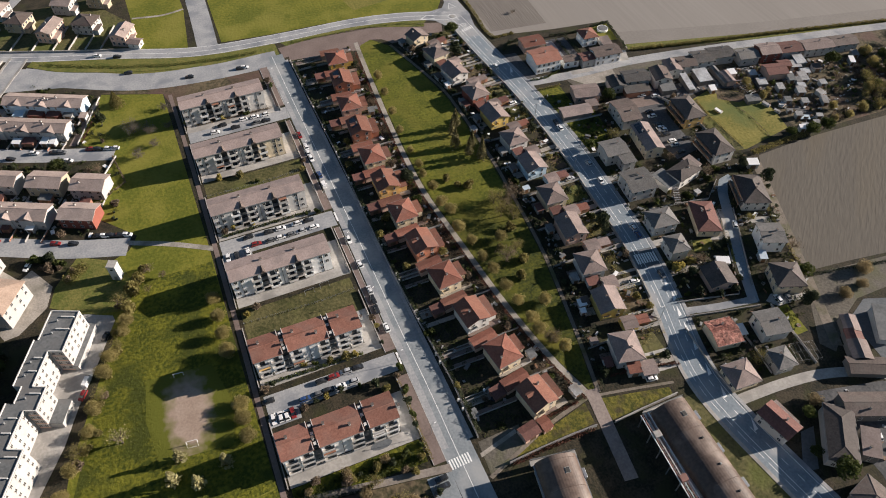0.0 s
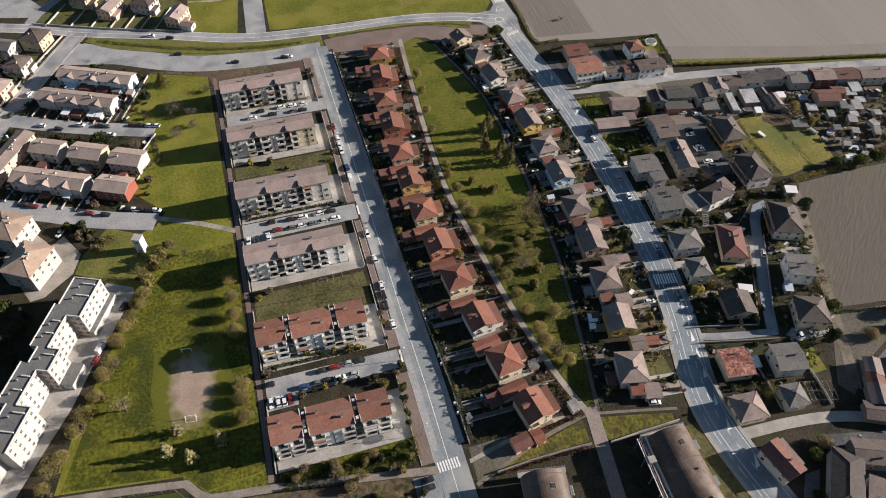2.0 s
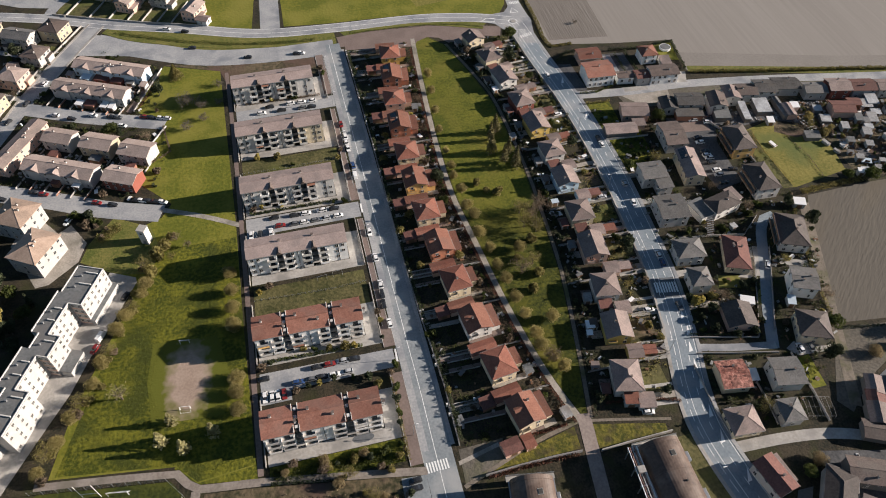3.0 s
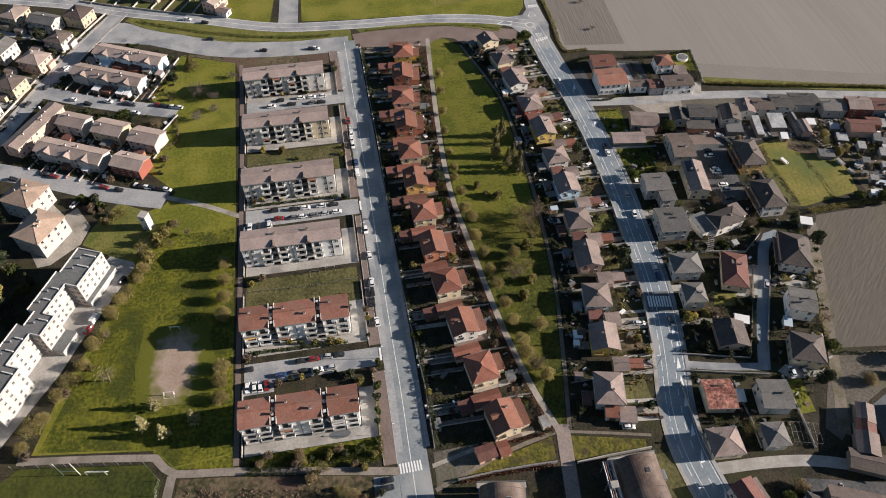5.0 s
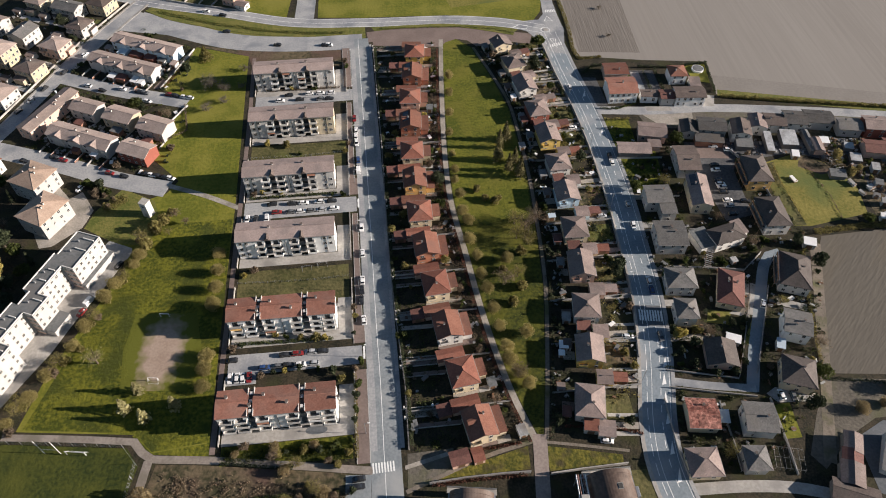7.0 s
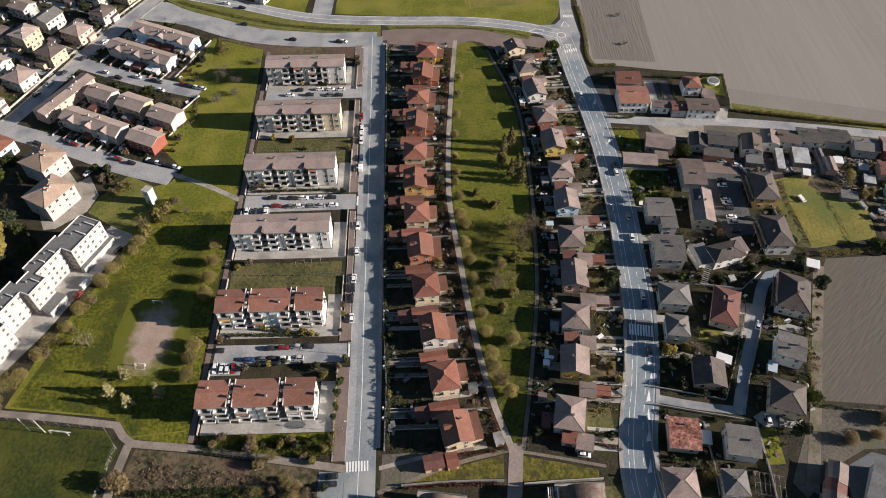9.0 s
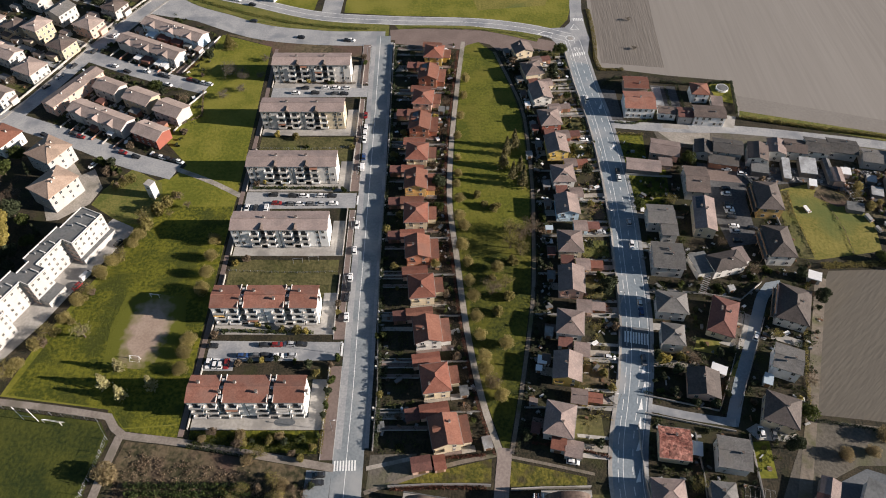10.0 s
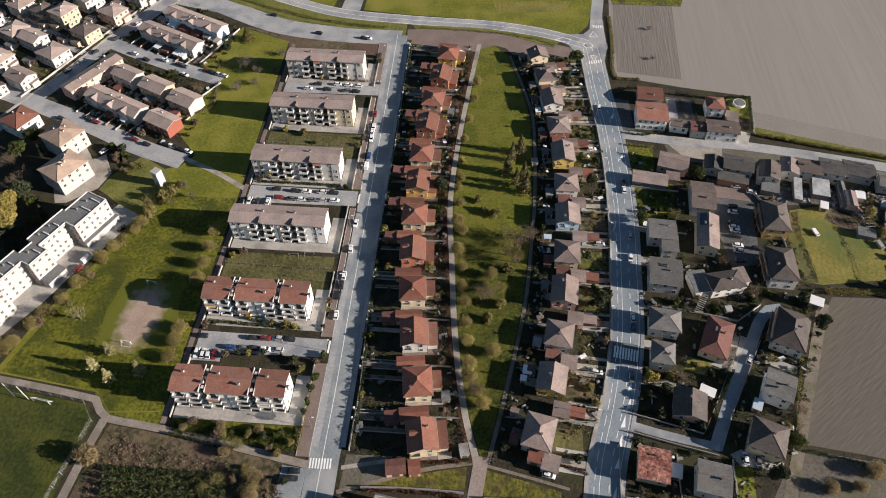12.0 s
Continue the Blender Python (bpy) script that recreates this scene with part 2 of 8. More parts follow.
REDWALL = wall_paint("red_render", (0.27, 0.088, 0.062))
BLUE = wall_paint("pale_blue_render", (0.52, 0.64, 0.72))
GREYWALL = wall_paint("grey_render", (0.46, 0.45, 0.43))
BRICK = wall_paint("brick_wall", (0.30, 0.15, 0.10))
GLASS = plain("window_glass", (0.03, 0.035, 0.04), 0.08, spec=0.8)
FRAME = plain("window_frame_paint", (0.55, 0.53, 0.50), 0.5)
BLIND = plain("roller_blind", (0.05, 0.047, 0.044), 0.6)
SHUTTER = plain("shutter_brown", (0.16, 0.09, 0.05), 0.6, per_object=0.3)
METAL = plain("grey_metal", (0.38, 0.39, 0.40), 0.4, metal=0.7)
WHITE_METAL = plain("white_painted_metal", (0.75, 0.75, 0.74), 0.4)
SOLAR = plain("solar_glass", (0.045, 0.05, 0.062), 0.15, spec=0.7)
# dark fittings, and shade painted into stair slots and roof wells
DARK = plain("shade_and_dark_fittings", (0.05, 0.048, 0.045), 0.8)


# ---- mesh tools ----
def mesh_of(name, bm, mat):
    me = bpy.data.meshes.new(name)
    bmesh.ops.recalc_face_normals(bm, faces=bm.faces)
    bm.to_mesh(me)
    bm.free()
    for q in mat if isinstance(mat, (list, tuple)) else [mat]:
        me.materials.append(q)
    return me


def part(name, bm, mat, parent=None, label="", at=None):
    ob = new(name, mesh_of(name, bm, mat) if isinstance(bm, bmesh.types.BMesh) else bm)
    if parent:
        ob.parent = parent
    if at:
        ob.matrix_basis = at
    if label:
        ob["label"] = label
    return ob


def box(x0, x1, y0, y1, z0, z1, bm=None, bevel=0.0, m=None):
    bm = bm or bmesh.new()
    t = Matrix.Translation(((x0 + x1) / 2, (y0 + y1) / 2, (z0 + z1) / 2)) @ Matrix.Diagonal((x1 - x0, y1 - y0, z1 - z0, 1))
    made = bmesh.ops.create_cube(bm, size=1, matrix=(m @ t) if m else t)
    if bevel:
        es = {e for v in made["verts"] for e in v.link_edges}
        bmesh.ops.bevel(bm, geom=list(es), offset=bevel, segments=1, affect="EDGES")
    return bm


def prism(outline, z0, z1, bm=None):
    """An upright prism over a plan outline."""
    bm = bm or bmesh.new()
    lo = [bm.verts.new((x, y, z0)) for x, y in outline]
    hi = [bm.verts.new((x, y, z1)) for x, y in outline]
    bm.faces.new(hi), bm.faces.new(lo[::-1])
    for i in range(len(lo)):
        j = (i + 1) % len(lo)
        bm.faces.new((lo[i], lo[j], hi[j], hi[i]))
    return bm


def smooth_line(pts, step=4.0):
    """A Catmull-Rom line through plan points, every few metres."""
    p = [Vector((*q, 0)) for q in pts]
    p = [2 * p[0] - p[1]] + p + [2 * p[-1] - p[-2]]
    out = []
    for i in range(1, len(p) - 2):
        k = max(1, int((p[i + 1] - p[i]).length / step))
        for j in range(k):
            t = j / k
            a, b, c, d = p[i - 1 : i + 3]
            out.append(0.5 * (2 * b + (c - a) * t + (2 * a - 5 * b + 4 * c - d) * t * t + (3 * b - a - 3 * c + d) * t**3))
    out.append(p[-2])
    return out


def offset_line(line, off):
    out = []
    for i, q in enumerate(line):
        d = (line[min(i + 1, len(line) - 1)] - line[max(i - 1, 0)]).normalized()
        out.append(q + off * Vector((d.y, -d.x, 0)))
    return out


def band(line, o0, o1, z0, z1, bm=None):
    """A strip along a line between two offsets (positive to its right), with a thickness."""
    bm = bm or bmesh.new()
    a, b = offset_line(line, o0), offset_line(line, o1)
    rows = [[bm.verts.new((q.x, q.y, z)) for q, z in ((u, z0), (u, z1), (v, z1), (v, z0))] for u, v in zip(a, b)]
    for r, s in zip(rows, rows[1:]):
        for i in range(4):
            bm.faces.new((r[i], r[(i + 1) % 4], s[(i + 1) % 4], s[i]))
    bm.faces.new(rows[0]), bm.faces.new(rows[-1][::-1])
    return bm


def dashes(line, off, width, dash, gap, z, bm=None, thick=0.012):
    bm = bm or bmesh.new()
    run, acc, on = [], 0.0, True
    q = offset_line(line, off)
    fine = []
    for u, v in zip(q, q[1:]):
        k = max(1, int((v - u).length / 0.5))
        fine += [u.lerp(v, i / k) for i in range(k)]
    for u, v in zip(fine, fine[1:]):
        if on:
            run.append(u)
        acc += (v - u).length
        if acc > (dash if on else gap):
            if on and len(run) > 1:
                band(run, -width / 2, width / 2, z - thick, z, bm)
            run, acc, on = [], 0.0, not on
    return bm


def setting(name, bm, mat, label="", category="ground"):
    ob = part(name, bm, mat)
    return tagged(ob, label, category, kind="structure")


def patch(name, outline, z, mat, label, category="ground"):
    return setting(name, prism(outline, -0.05, z), mat, label, category)


def thing(name, x, y, rot, label, category, group="", z=0.0):
    ob = new(name)
    ob.empty_display_size = 0.5
    ob.matrix_basis = pose(x, y, z, 0, 0, rot)
    return tagged(ob, label, category, group)


# ---- ground ----
TAKEN_LINES, TAKEN_BOXES = [], []
bm = bmesh.new()
bmesh.ops.create_grid(bm, x_segments=12, y_segments=12, size=3500)
setting("ground", bm, GARDEN, "dark earth and grass between the gardens and roads")

patch("park_lawn", [(-88, 237), (-60.5, 226), (-58.5, 120), (-58.8, 14), (-76, 12.5), (-82.5, 19.5), (-121, 24.5), (-116, 45), (-108, 66), (-98, 90), (-110, 121), (-88, 130), (-84, 137), (-104, 160), (-86, 188), (-101, 204)], 0.03, GRASS, "mown park lawn with sunlit patches", "lawn")
patch("long_grass", [(-59, 112), (-58, 14.5), (-76, 13), (-82.5, 20), (-119, 25), (-108, 60), (-97, 88), (-88, 112)], 0.05, GRASS_DARK, "lush long grass of the park's southern half", "grass")
patch("green_strip", [(38.5, 229), (46, 233), (55, 222), (62, 193), (66, 170), (66.2, 127), (64.4, 97), (61.4, 65), (55.3, 31), (49.6, 5.5), (47.8, 6), (42.5, 24), (38, 52.5), (35.1, 85.7), (32.6, 114), (33.4, 146), (36.8, 192)], 0.03, GRASS_STRIP, "long strip of rough grass between two footpaths", "grass")
patch("north_meadow", [(-25, 285), (-25.5, 258.6), (0, 255.8), (21, 255.0), (45, 253.6), (67, 248.9), (90, 241.5), (97, 252), (99.5, 262), (106, 300), (110, 420), (-22, 420)], 0.03, GRASS, "bright green meadow beyond the main road", "meadow")
patch("north_west_meadow", [(-66, 266), (-42.5, 260), (-38.5, 299), (-41, 420), (-75, 420), (-67, 320)], 0.03, GRASS, "small fenced green plot beside the houses", "meadow")
patch("south_verge", [(49.5, 1.8), (60.6, -0.6), (73.4, -3.6), (73.1, -6.2), (59.8, -6.7), (49.3, -6.6)], 0.03, GRASS_SOUTH, "triangle of dry tussocky grass beside the wide path", "grass")
patch("south_verge", [(11.5, -5.6), (26.4, -1.6), (43.9, 2.4), (43.4, -5.2), (31.5, -5.2), (16.6, -5.9)], 0.03, GRASS_SOUTH, "strip of dry tussocky grass beside the footpath", "grass")
patch("sports_field", [(-124, 20.5), (-84, 15.0), (-79.5, 8.5), (-82, -3), (-84, -60), (-170, -60), (-150, 0)], 0.03, GRASS_PITCH, "green sports pitch", "pitch")
patch("scrub_plot", [(-74, 8.5), (-57, 6.5), (-12, -1), (-11, -40), (-80, -40), (-75.5, 2)], 0.03, SCRUB, "overgrown plot with brambles", "plot")
patch("ploughed_field", [(108.5, 246), (107, 209), (141, 202), (172.5, 197.5), (168.5, 171), (247, 150.5), (420, 112), (1400, -120), (1400, 1200), (180, 1200), (112, 300)], 0.03, FIELD, "wide ploughed field of pale bare soil", "field")
patch("ploughed_strip", [(110.8, 246), (109.8, 212.5), (141.1, 208.5), (143.4, 246), (147, 300), (114, 300)], 0.05, FIELD_DARK, "darker ploughed strip at the field's corner", "field")
patch("worn_meadow", [(45.8, 273), (89.3, 276), (86, 266), (48.3, 261)], 0.04, GRASS_DRY, "dry worn patch in the meadow", "meadow")
patch("fenced_plot", [(110.5, 288), (154, 288), (150.4, 275.5), (112.5, 275)], 0.055, GRASS_DARK, "fenced green garden plot in the field", "plot")
patch("loam_field", [(175, 73), (178, 78), (206, 79), (252, 77), (420, 70), (420, -20), (186, 13), (169, 15.6), (150, 17.8)], 0.03, FIELD_EAST, "ploughed brown loam field", "field")
patch("allotment_lawn", [(167.5, 85), (169, 108), (173, 122), (188, 126), (199, 119), (206, 103), (203, 88), (176, 83.5)], 0.03, GRASS_DRY, "yellow-green lawn behind the houses", "lawn")
patch("road_verge", [(74, -9), (80.5, -9), (81.5, -20), (84.5, -40), (91, -75), (74, -75)], 0.03, ROUGH, "grass verge between the hall and the road", "verge")
patch("headland", [(170.4, 174.6), (247, 154.6), (420, 115.2), (420, 126), (249, 164), (171.5, 186)], 0.042, HEADLAND, "darker unploughed headland along the verge", "field")
patch("field_verge", [(168.5, 169.5), (247, 149), (420, 110), (420, 115), (247, 154.5), (170, 174.5)], 0.045, VERGE, "yellow-green verge along the field", "verge")
patch("orchard_ground", [(196, 150), (245, 143), (330, 128), (330, 84), (253, 80), (206, 82), (207, 110)], 0.03, SCRUB, "rough ground of the allotments", "ground")


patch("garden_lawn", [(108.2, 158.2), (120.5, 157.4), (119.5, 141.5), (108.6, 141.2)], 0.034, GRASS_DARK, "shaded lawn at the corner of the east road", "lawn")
patch("back_lane", [(212.6, 134), (216.2, 134), (214.0, 115), (217, 101), (221.5, 92), (218.4, 91), (213, 101), (210.2, 115)], 0.036, TAR, "dark lane between the back yards", "lane")
patch("courtyard_paving", [(130.8, 177), (135, 177), (135.6, 192.5), (131.4, 192.5)], 0.056, ASPHALT, "grey paved strip in the farm courtyard", "yard")
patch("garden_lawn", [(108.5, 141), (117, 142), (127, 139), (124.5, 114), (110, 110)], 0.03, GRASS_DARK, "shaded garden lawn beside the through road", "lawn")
patch("garden_lawn", [(128.5, 8), (134, 8.4), (133, -4), (127.5, -4)], 0.03, GRASS, "small bright green garden", "lawn")
patch("garden_lawn", [(128, 33), (136, 44), (139, 40), (131, 29)], 0.02, GRASS_DRY, "small yellowish garden lawn", "lawn")
patch("field_track", [(148.4, 16), (152.4, 16), (175.8, 74), (172, 75.5)], 0.05, TRACK, "earth track along the field edge", "track")
patch("field_track", [(148.4, 16), (152.4, 16), (140, -14), (136.5, -12)], 0.055, TRACK, "earth track beside the gardens", "track")
patch("forecourt", [(127.7, 12.4), (131.5, 14.4), (144.4, 10.7), (142.8, 7.9), (130.4, 8.8)], 0.045, CONCRETE, "pale concrete forecourt of the corner villa", "yard")
patch("villa_drive", [(134.5, 44.2), (136.4, 43.4), (142.2, 57.3), (140.2, 58.2)], 0.045, CONCRETE, "pale concrete strip between villa and lane", "driveway")
patch("villa_lawn", [(120, 47.9), (128, 46.0), (125.6, 40.5), (117.6, 42.5)], 0.03, GRASS_DRY, "small yellowish villa lawn", "lawn")
patch("villa_yard", [(147.5, 50.2), (157.5, 46.4), (156.4, 43.4), (146.4, 47.2)], 0.045, CONCRETE, "pale concrete yard behind the lane villa", "yard")
patch("farm_yard", [(150.5, -6), (162, -1), (176, -6), (172, -34), (149, -24)], 0.05, ASPHALT_DARK, "grey paved farmyard", "yard")
patch("soil_yard", [(150, 16), (169, 13.6), (190, 11), (180, 0), (160, 0), (149, -5), (136, -15), (133, -10), (141, 3)], 0.035, BARE_SOIL, "bare soil yard", "ground")


patch("path_verge", [(-83, 19), (-79.5, 14.6), (-75.6, 12.0), (-57.8, 9.5), (-57.8, 15), (-76, 14), (-82, 20)], 0.028, GRASS_DARK, "long grass along the footpath", "grass")
patch("strip_lawn", [(39, 228), (46, 231.5), (54.4, 221.5), (61.4, 193), (65.4, 170), (65.6, 127), (64.2, 104), (44, 98), (33.5, 110), (33.2, 114), (34, 146), (37.4, 192)], 0.036, GRASS_NORTH, "brighter mown lawn at the strip's northern end", "grass")
patch("villa_lawn", [(-116, 122), (-107, 134.5), (-92.4, 126), (-88, 112), (-90.7, 100.4), (-105.5, 104.3), (-118.5, 113)], 0.04, VERGE, "dry olive lawn beside the utility tower", "lawn")
patch("villa_yard", [(-128.3, 130.8), (-123.7, 134.5), (-116.8, 123), (-119.3, 113.5), (-129.3, 104.5), (-134, 104), (-146, 128), (-140, 146)], 0.05, GRAVEL, "pale paved yard beside the villas", "yard")


patch("north_gardens", [(-146, 301), (-100, 281.5), (-68, 270), (-60, 284), (-88, 330), (-140, 330)], 0.02, ROUGH, "garden lawns of the houses by the main road", "lawn")
patch("block_verge", [(-88, 238), (-70, 234.4), (-40, 229), (-12, 227.5), (-12, 214), (-57.5, 214), (-60.5, 226)], 0.022, SCRUB, "brown rough ground beside the parking road", "verge")
patch("corner_garden", [(4.5, -8), (19, -3.2), (20, 4.2), (5.2, 3.8)], 0.02, BARE_SOIL, "bare corner garden by the street", "lawn")
for y in (-0.4,):
    patch("driveway", [(4.2, y - 1.0), (18.2, y + 2.2), (18.2, y + 3.6), (4.2, y + 0.4)], 0.05, GRAVEL, "pale concrete drive of the corner garages", "driveway")


patch("road_verge", [(-122, 283), (-80, 270), (-40, 255.5), (0, 251), (0, 236), (-40, 237), (-70, 243), (-100, 257)], 0.03, VERGE, "grass between the main road and the parking road", "verge")
patch("road_verge", [(1, 250), (45, 248.5), (72, 243.5), (84, 239), (79, 233), (50, 241), (6, 240.5)], 0.03, VERGE, "grass between the main road and the turning area", "verge")
patch("farm_yard", [(103.4, -34), (108.6, -34), (100, -46), (94.8, -45)], 0.045, ASPHALT_DARK, "dark paved drive beside the farmhouse", "yard")
patch("farm_yard", [(116, -24), (142, -30), (170, -46), (165, -80), (112, -80), (117, -55)], 0.04, TAR, "dark farmyard with parked cars", "yard")


patch("forecourt", [(126, 160), (162, 159), (203, 153), (245, 145), (243, 139), (200, 141), (160, 146), (128, 150)], 0.03, BARE_SOIL, "bare soil and weeds before the row houses", "ground")
patch("forecourt", [(128, 159.5), (152, 158.8), (150, 150.5), (134, 151.5)], 0.034, GRAVEL, "pale gravelled forecourt beside the east road", "yard")
patch("back_yards", [(160, 140), (172, 136), (212, 134), (240, 128), (238, 118), (214, 122), (200, 121), (188, 127), (172, 125), (160, 128)], 0.022, TAR, "dark paved back yards of the row houses", "yard")


patch("hedge_strip", [(167.5, 85), (169, 108), (172, 121), (176.5, 122), (174.5, 108), (175, 84)], 0.036, ROUGH, "rough strip beside the villa walls", "lawn")
patch("vegetable_plot", [(190, 125), (199, 118.6), (202, 113), (194, 112), (186, 118)], 0.038, SCRUB, "dug vegetable plot at the lawn's end", "plot")
for y, m_ in ((37.5, GRAVEL), (52.6, CONCRETE), (69.0, GRAVEL), (91.5, CONCRETE), (107.5, GRAVEL)):
    patch("side_drive", [(105.6 if y > 60 else 103.2 if y > 45 else 100.4, y - 1.5), (117, y - 2.6), (117, y + 0.2), (105.6 if y > 60 else 103.2 if y > 45 else 100.4, y + 1.5)], 0.04, m_, "pale drive off the through road", "driveway")


# ---- roads ----
def road(name, pts, width, mat, label, z=0.06, category="road", verge=0.0, line=None):
    ln = smooth_line(pts)
    TAKEN_LINES.append((ln[:: 2] + [ln[-1]], width / 2 + 0.6))
    setting(name, band(ln, -width / 2, width / 2, -0.05, z), mat, label, category)
    return ln


STREET = [(-1.6, -60), (-1.7, 0), (-1.6, 28), (-2.0, 57), (-2.2, 100), (-2.6, 150), (-3.2, 200), (-3.6, 236)]
street_line = road("street", STREET, 9.8, ASPHALT_STREET, "straight grey asphalt residential street", z=0.06)
setting("parking_lane", band([q for q in street_line if q.y > 2], -4.75, -2.5, 0.0, 0.066), ASPHALT, "paler worn parking lane of the street", "road")
setting("edge_line", band(street_line, -0.6, -0.42, 0.05, 0.075), MARKING, "faded white lane line", "road marking")
RIGHT = [(96.8, 232), (97.6, 222.5), (99.2, 197), (101.6, 173), (102.8, 153), (103.3, 128), (102.9, 107), (101.3, 84), (99.8, 62), (97.9, 47.5), (95.3, 34), (91.8, 20), (88.6, 8.6), (86.2, -6), (87.0, -20), (90.3, -40), (97, -75)]
right_line = road("through_road", RIGHT, 10.2, ASPHALT_NEW, "blue-grey asphalt through road with white lines", z=0.07)
for off in (-4.4, 1.6):
    setting("edge_line", band(right_line, off - 0.08, off + 0.08, 0.06, 0.085), MARKING, "white edge line", "road marking")
setting("centre_line", dashes(right_line, -1.4, 0.2, 3.0, 3.0, 0.085), MARKING, "dashed white centre line", "road marking")
setting("bay_line", dashes(right_line, 3.2, 0.18, 4.5, 1.2, 0.085), MARKING, "broken white parking line", "road marking")
TOP = [(-260, 330), (-160, 300), (-118, 283), (-80, 270), (-40, 255.5), (0, 251), (45, 249), (70, 244.6), (84, 240), (95.5, 235)]
top_line = road("main_road", TOP, 8.5, ASPHALT, "pale asphalt main road along the north edge", z=0.07)
for off in (-3.8, 0, 3.8):
    setting("edge_line", band(top_line, off - 0.1, off + 0.1, 0.06, 0.085), MARKING, "white road line", "road marking")
road("parking_road", [(-124, 268), (-100, 255), (-70, 240.5), (-40, 235), (-2, 233.5)], 13.5, ASPHALT, "wide pale parking road", z=0.05)
patch("turning_area", [(3.6, 229.0), (4.2, 240.5), (24.4, 241.4), (48.6, 240.6), (66.7, 235.4), (79.8, 228.6), (86, 224.5), (72.4, 225.6), (64.8, 223.0), (57.5, 222.9), (53.3, 228.6), (47.4, 230.6), (41.6, 228.0), (38.6, 224.0)], 0.05, ASPHALT_RED, "reddish-grey asphalt turning area before the gardens", "road")
road("access_lane", [(1, 237), (30, 239.5), (50, 238), (78, 229.5), (87, 226.5)], 9.5, ASPHALT_RED, "reddish-grey asphalt turning area", z=0.045)
diag_line = road("diagonal_road", [(-203, 95), (-173, 168), (-166.5, 183), (-155.3, 213), (-150.6, 226), (-139, 253), (-124, 284)], 7.4, ASPHALT, "asphalt road between terraces and villas", z=0.065)
setting("pavement", band(diag_line, -5.0, -3.75, -0.05, 0.16), CONCRETE, "pale paved pavement beside the diagonal road", "pavement")
setting("pavement", band([q for q in diag_line if q.y > 224], 3.75, 5.0, -0.05, 0.16), CONCRETE, "pale paved pavement beside the diagonal road", "pavement")
road("north_lane", [(-150, 299), (-147, 309), (-133, 330), (-112, 365)], 6.0, ASPHALT, "asphalt lane north of the main road", z=0.06)
road("terrace_street", [(-152, 217.5), (-121.5, 203.6), (-87, 191)], 8.5, ASPHALT, "asphalt cul-de-sac beside the terraces", z=0.055)
road("terrace_street", [(-230, 190), (-164, 164), (-137.4, 153), (-111.6, 140.7), (-88, 132.5)], 9.5, ASPHALT, "asphalt street below the terraces", z=0.055)
road("east_road", [(104, 165.5), (134, 162), (162, 161), (203, 155), (245, 147), (330, 130), (420, 105)], 5.8, ASPHALT, "pale asphalt road to the east", z=0.065)
road("side_lane", [(96, 20.6), (110, 17.2), (125, 14.6)], 3.0, ASPHALT, "short pale asphalt side lane", z=0.055)
road("side_lane", [(123.5, 14), (130.6, 29.8), (139, 46), (145, 58.5), (149, 66), (153, 70.5), (158, 71.5)], 4.2, ASPHALT_NEW, "shaded asphalt lane between villas", z=0.05)
road("farm_lane", [(88.4, -16.8), (110.4, -17.8), (128, -20.8), (145, -28.5), (175, -50)], 3.8, CONCRETE, "pale gravelled lane", z=0.055, category="lane")
for nm, y0, y1 in (("north", 184.2, 194.0), ("middle", 110.6, 120.4), ("south", 37.8, 46.4)):
    patch("car_park", [(-54.5, y0), (-8, y0 + 0.6), (-8, y1 - 0.6), (-54.5, y1)], 0.05, ASPHALT, "asphalt car park between apartment blocks", "car park")
patch("road_mouth", [(-134.5, 257.6), (-127.2, 276.2), (-119.5, 272.4), (-106.1, 261.8), (-104.6, 250.0)], 0.048, ASPHALT, "pale asphalt mouth of the parking road", "road")
patch("parking_bay", [(-55, 34.2), (-44.5, 34.2), (-44.5, 37.8), (-55, 37.8)], 0.05, ASPHALT, "asphalt parking bay beside the car park", "car park")
patch("parking_bay", [(-55, 108.4), (-43.5, 108.4), (-43.5, 110.6), (-55, 110.6)], 0.05, ASPHALT, "asphalt parking bay beside the car park", "car park")
road("field_road", [(99.5, 240), (101.8, 250), (102.8, 264), (106, 300), (110, 420)], 6.5, ASPHALT, "asphalt road along the ploughed field", z=0.062)
road("access_road", [(-32.8, 258), (-31, 300), (-28, 420)], 10.5, ASPHALT, "pale access road to the north", z=0.06)
setting("footpath", band(smooth_line([(-66, 300), (-50, 297), (-38.5, 299)]), -0.8, 0.8, -0.05, 0.07), GRAVEL, "pale footpath across the plot", "footpath")
setting("shoulder", band(right_line, 5.0, 6.3, -0.05, 0.13), CONCRETE, "pale paved shoulder beside the through road", "pavement")
setting("shoulder", band(right_line, -6.3, -5.0, -0.05, 0.13), ASPHALT, "grey paved shoulder beside the through road", "pavement")
bm = bmesh.new()
bmesh.ops.create_cone(bm, cap_ends=True, segments=40, radius1=9.6, radius2=9.6, depth=0.12, matrix=Matrix.Translation((97.0, 234.4, 0.018)))
setting("roundabout", bm, ASPHALT, "small asphalt roundabout", "road")
bm = bmesh.new()
bmesh.ops.create_cone(bm, cap_ends=True, segments=32, radius1=1.5, radius2=1.3, depth=0.2, matrix=Matrix.Translation((96.4, 234.2, 0.1)))
setting("roundabout_island", bm, CONCRETE, "low round concrete island", "traffic island")
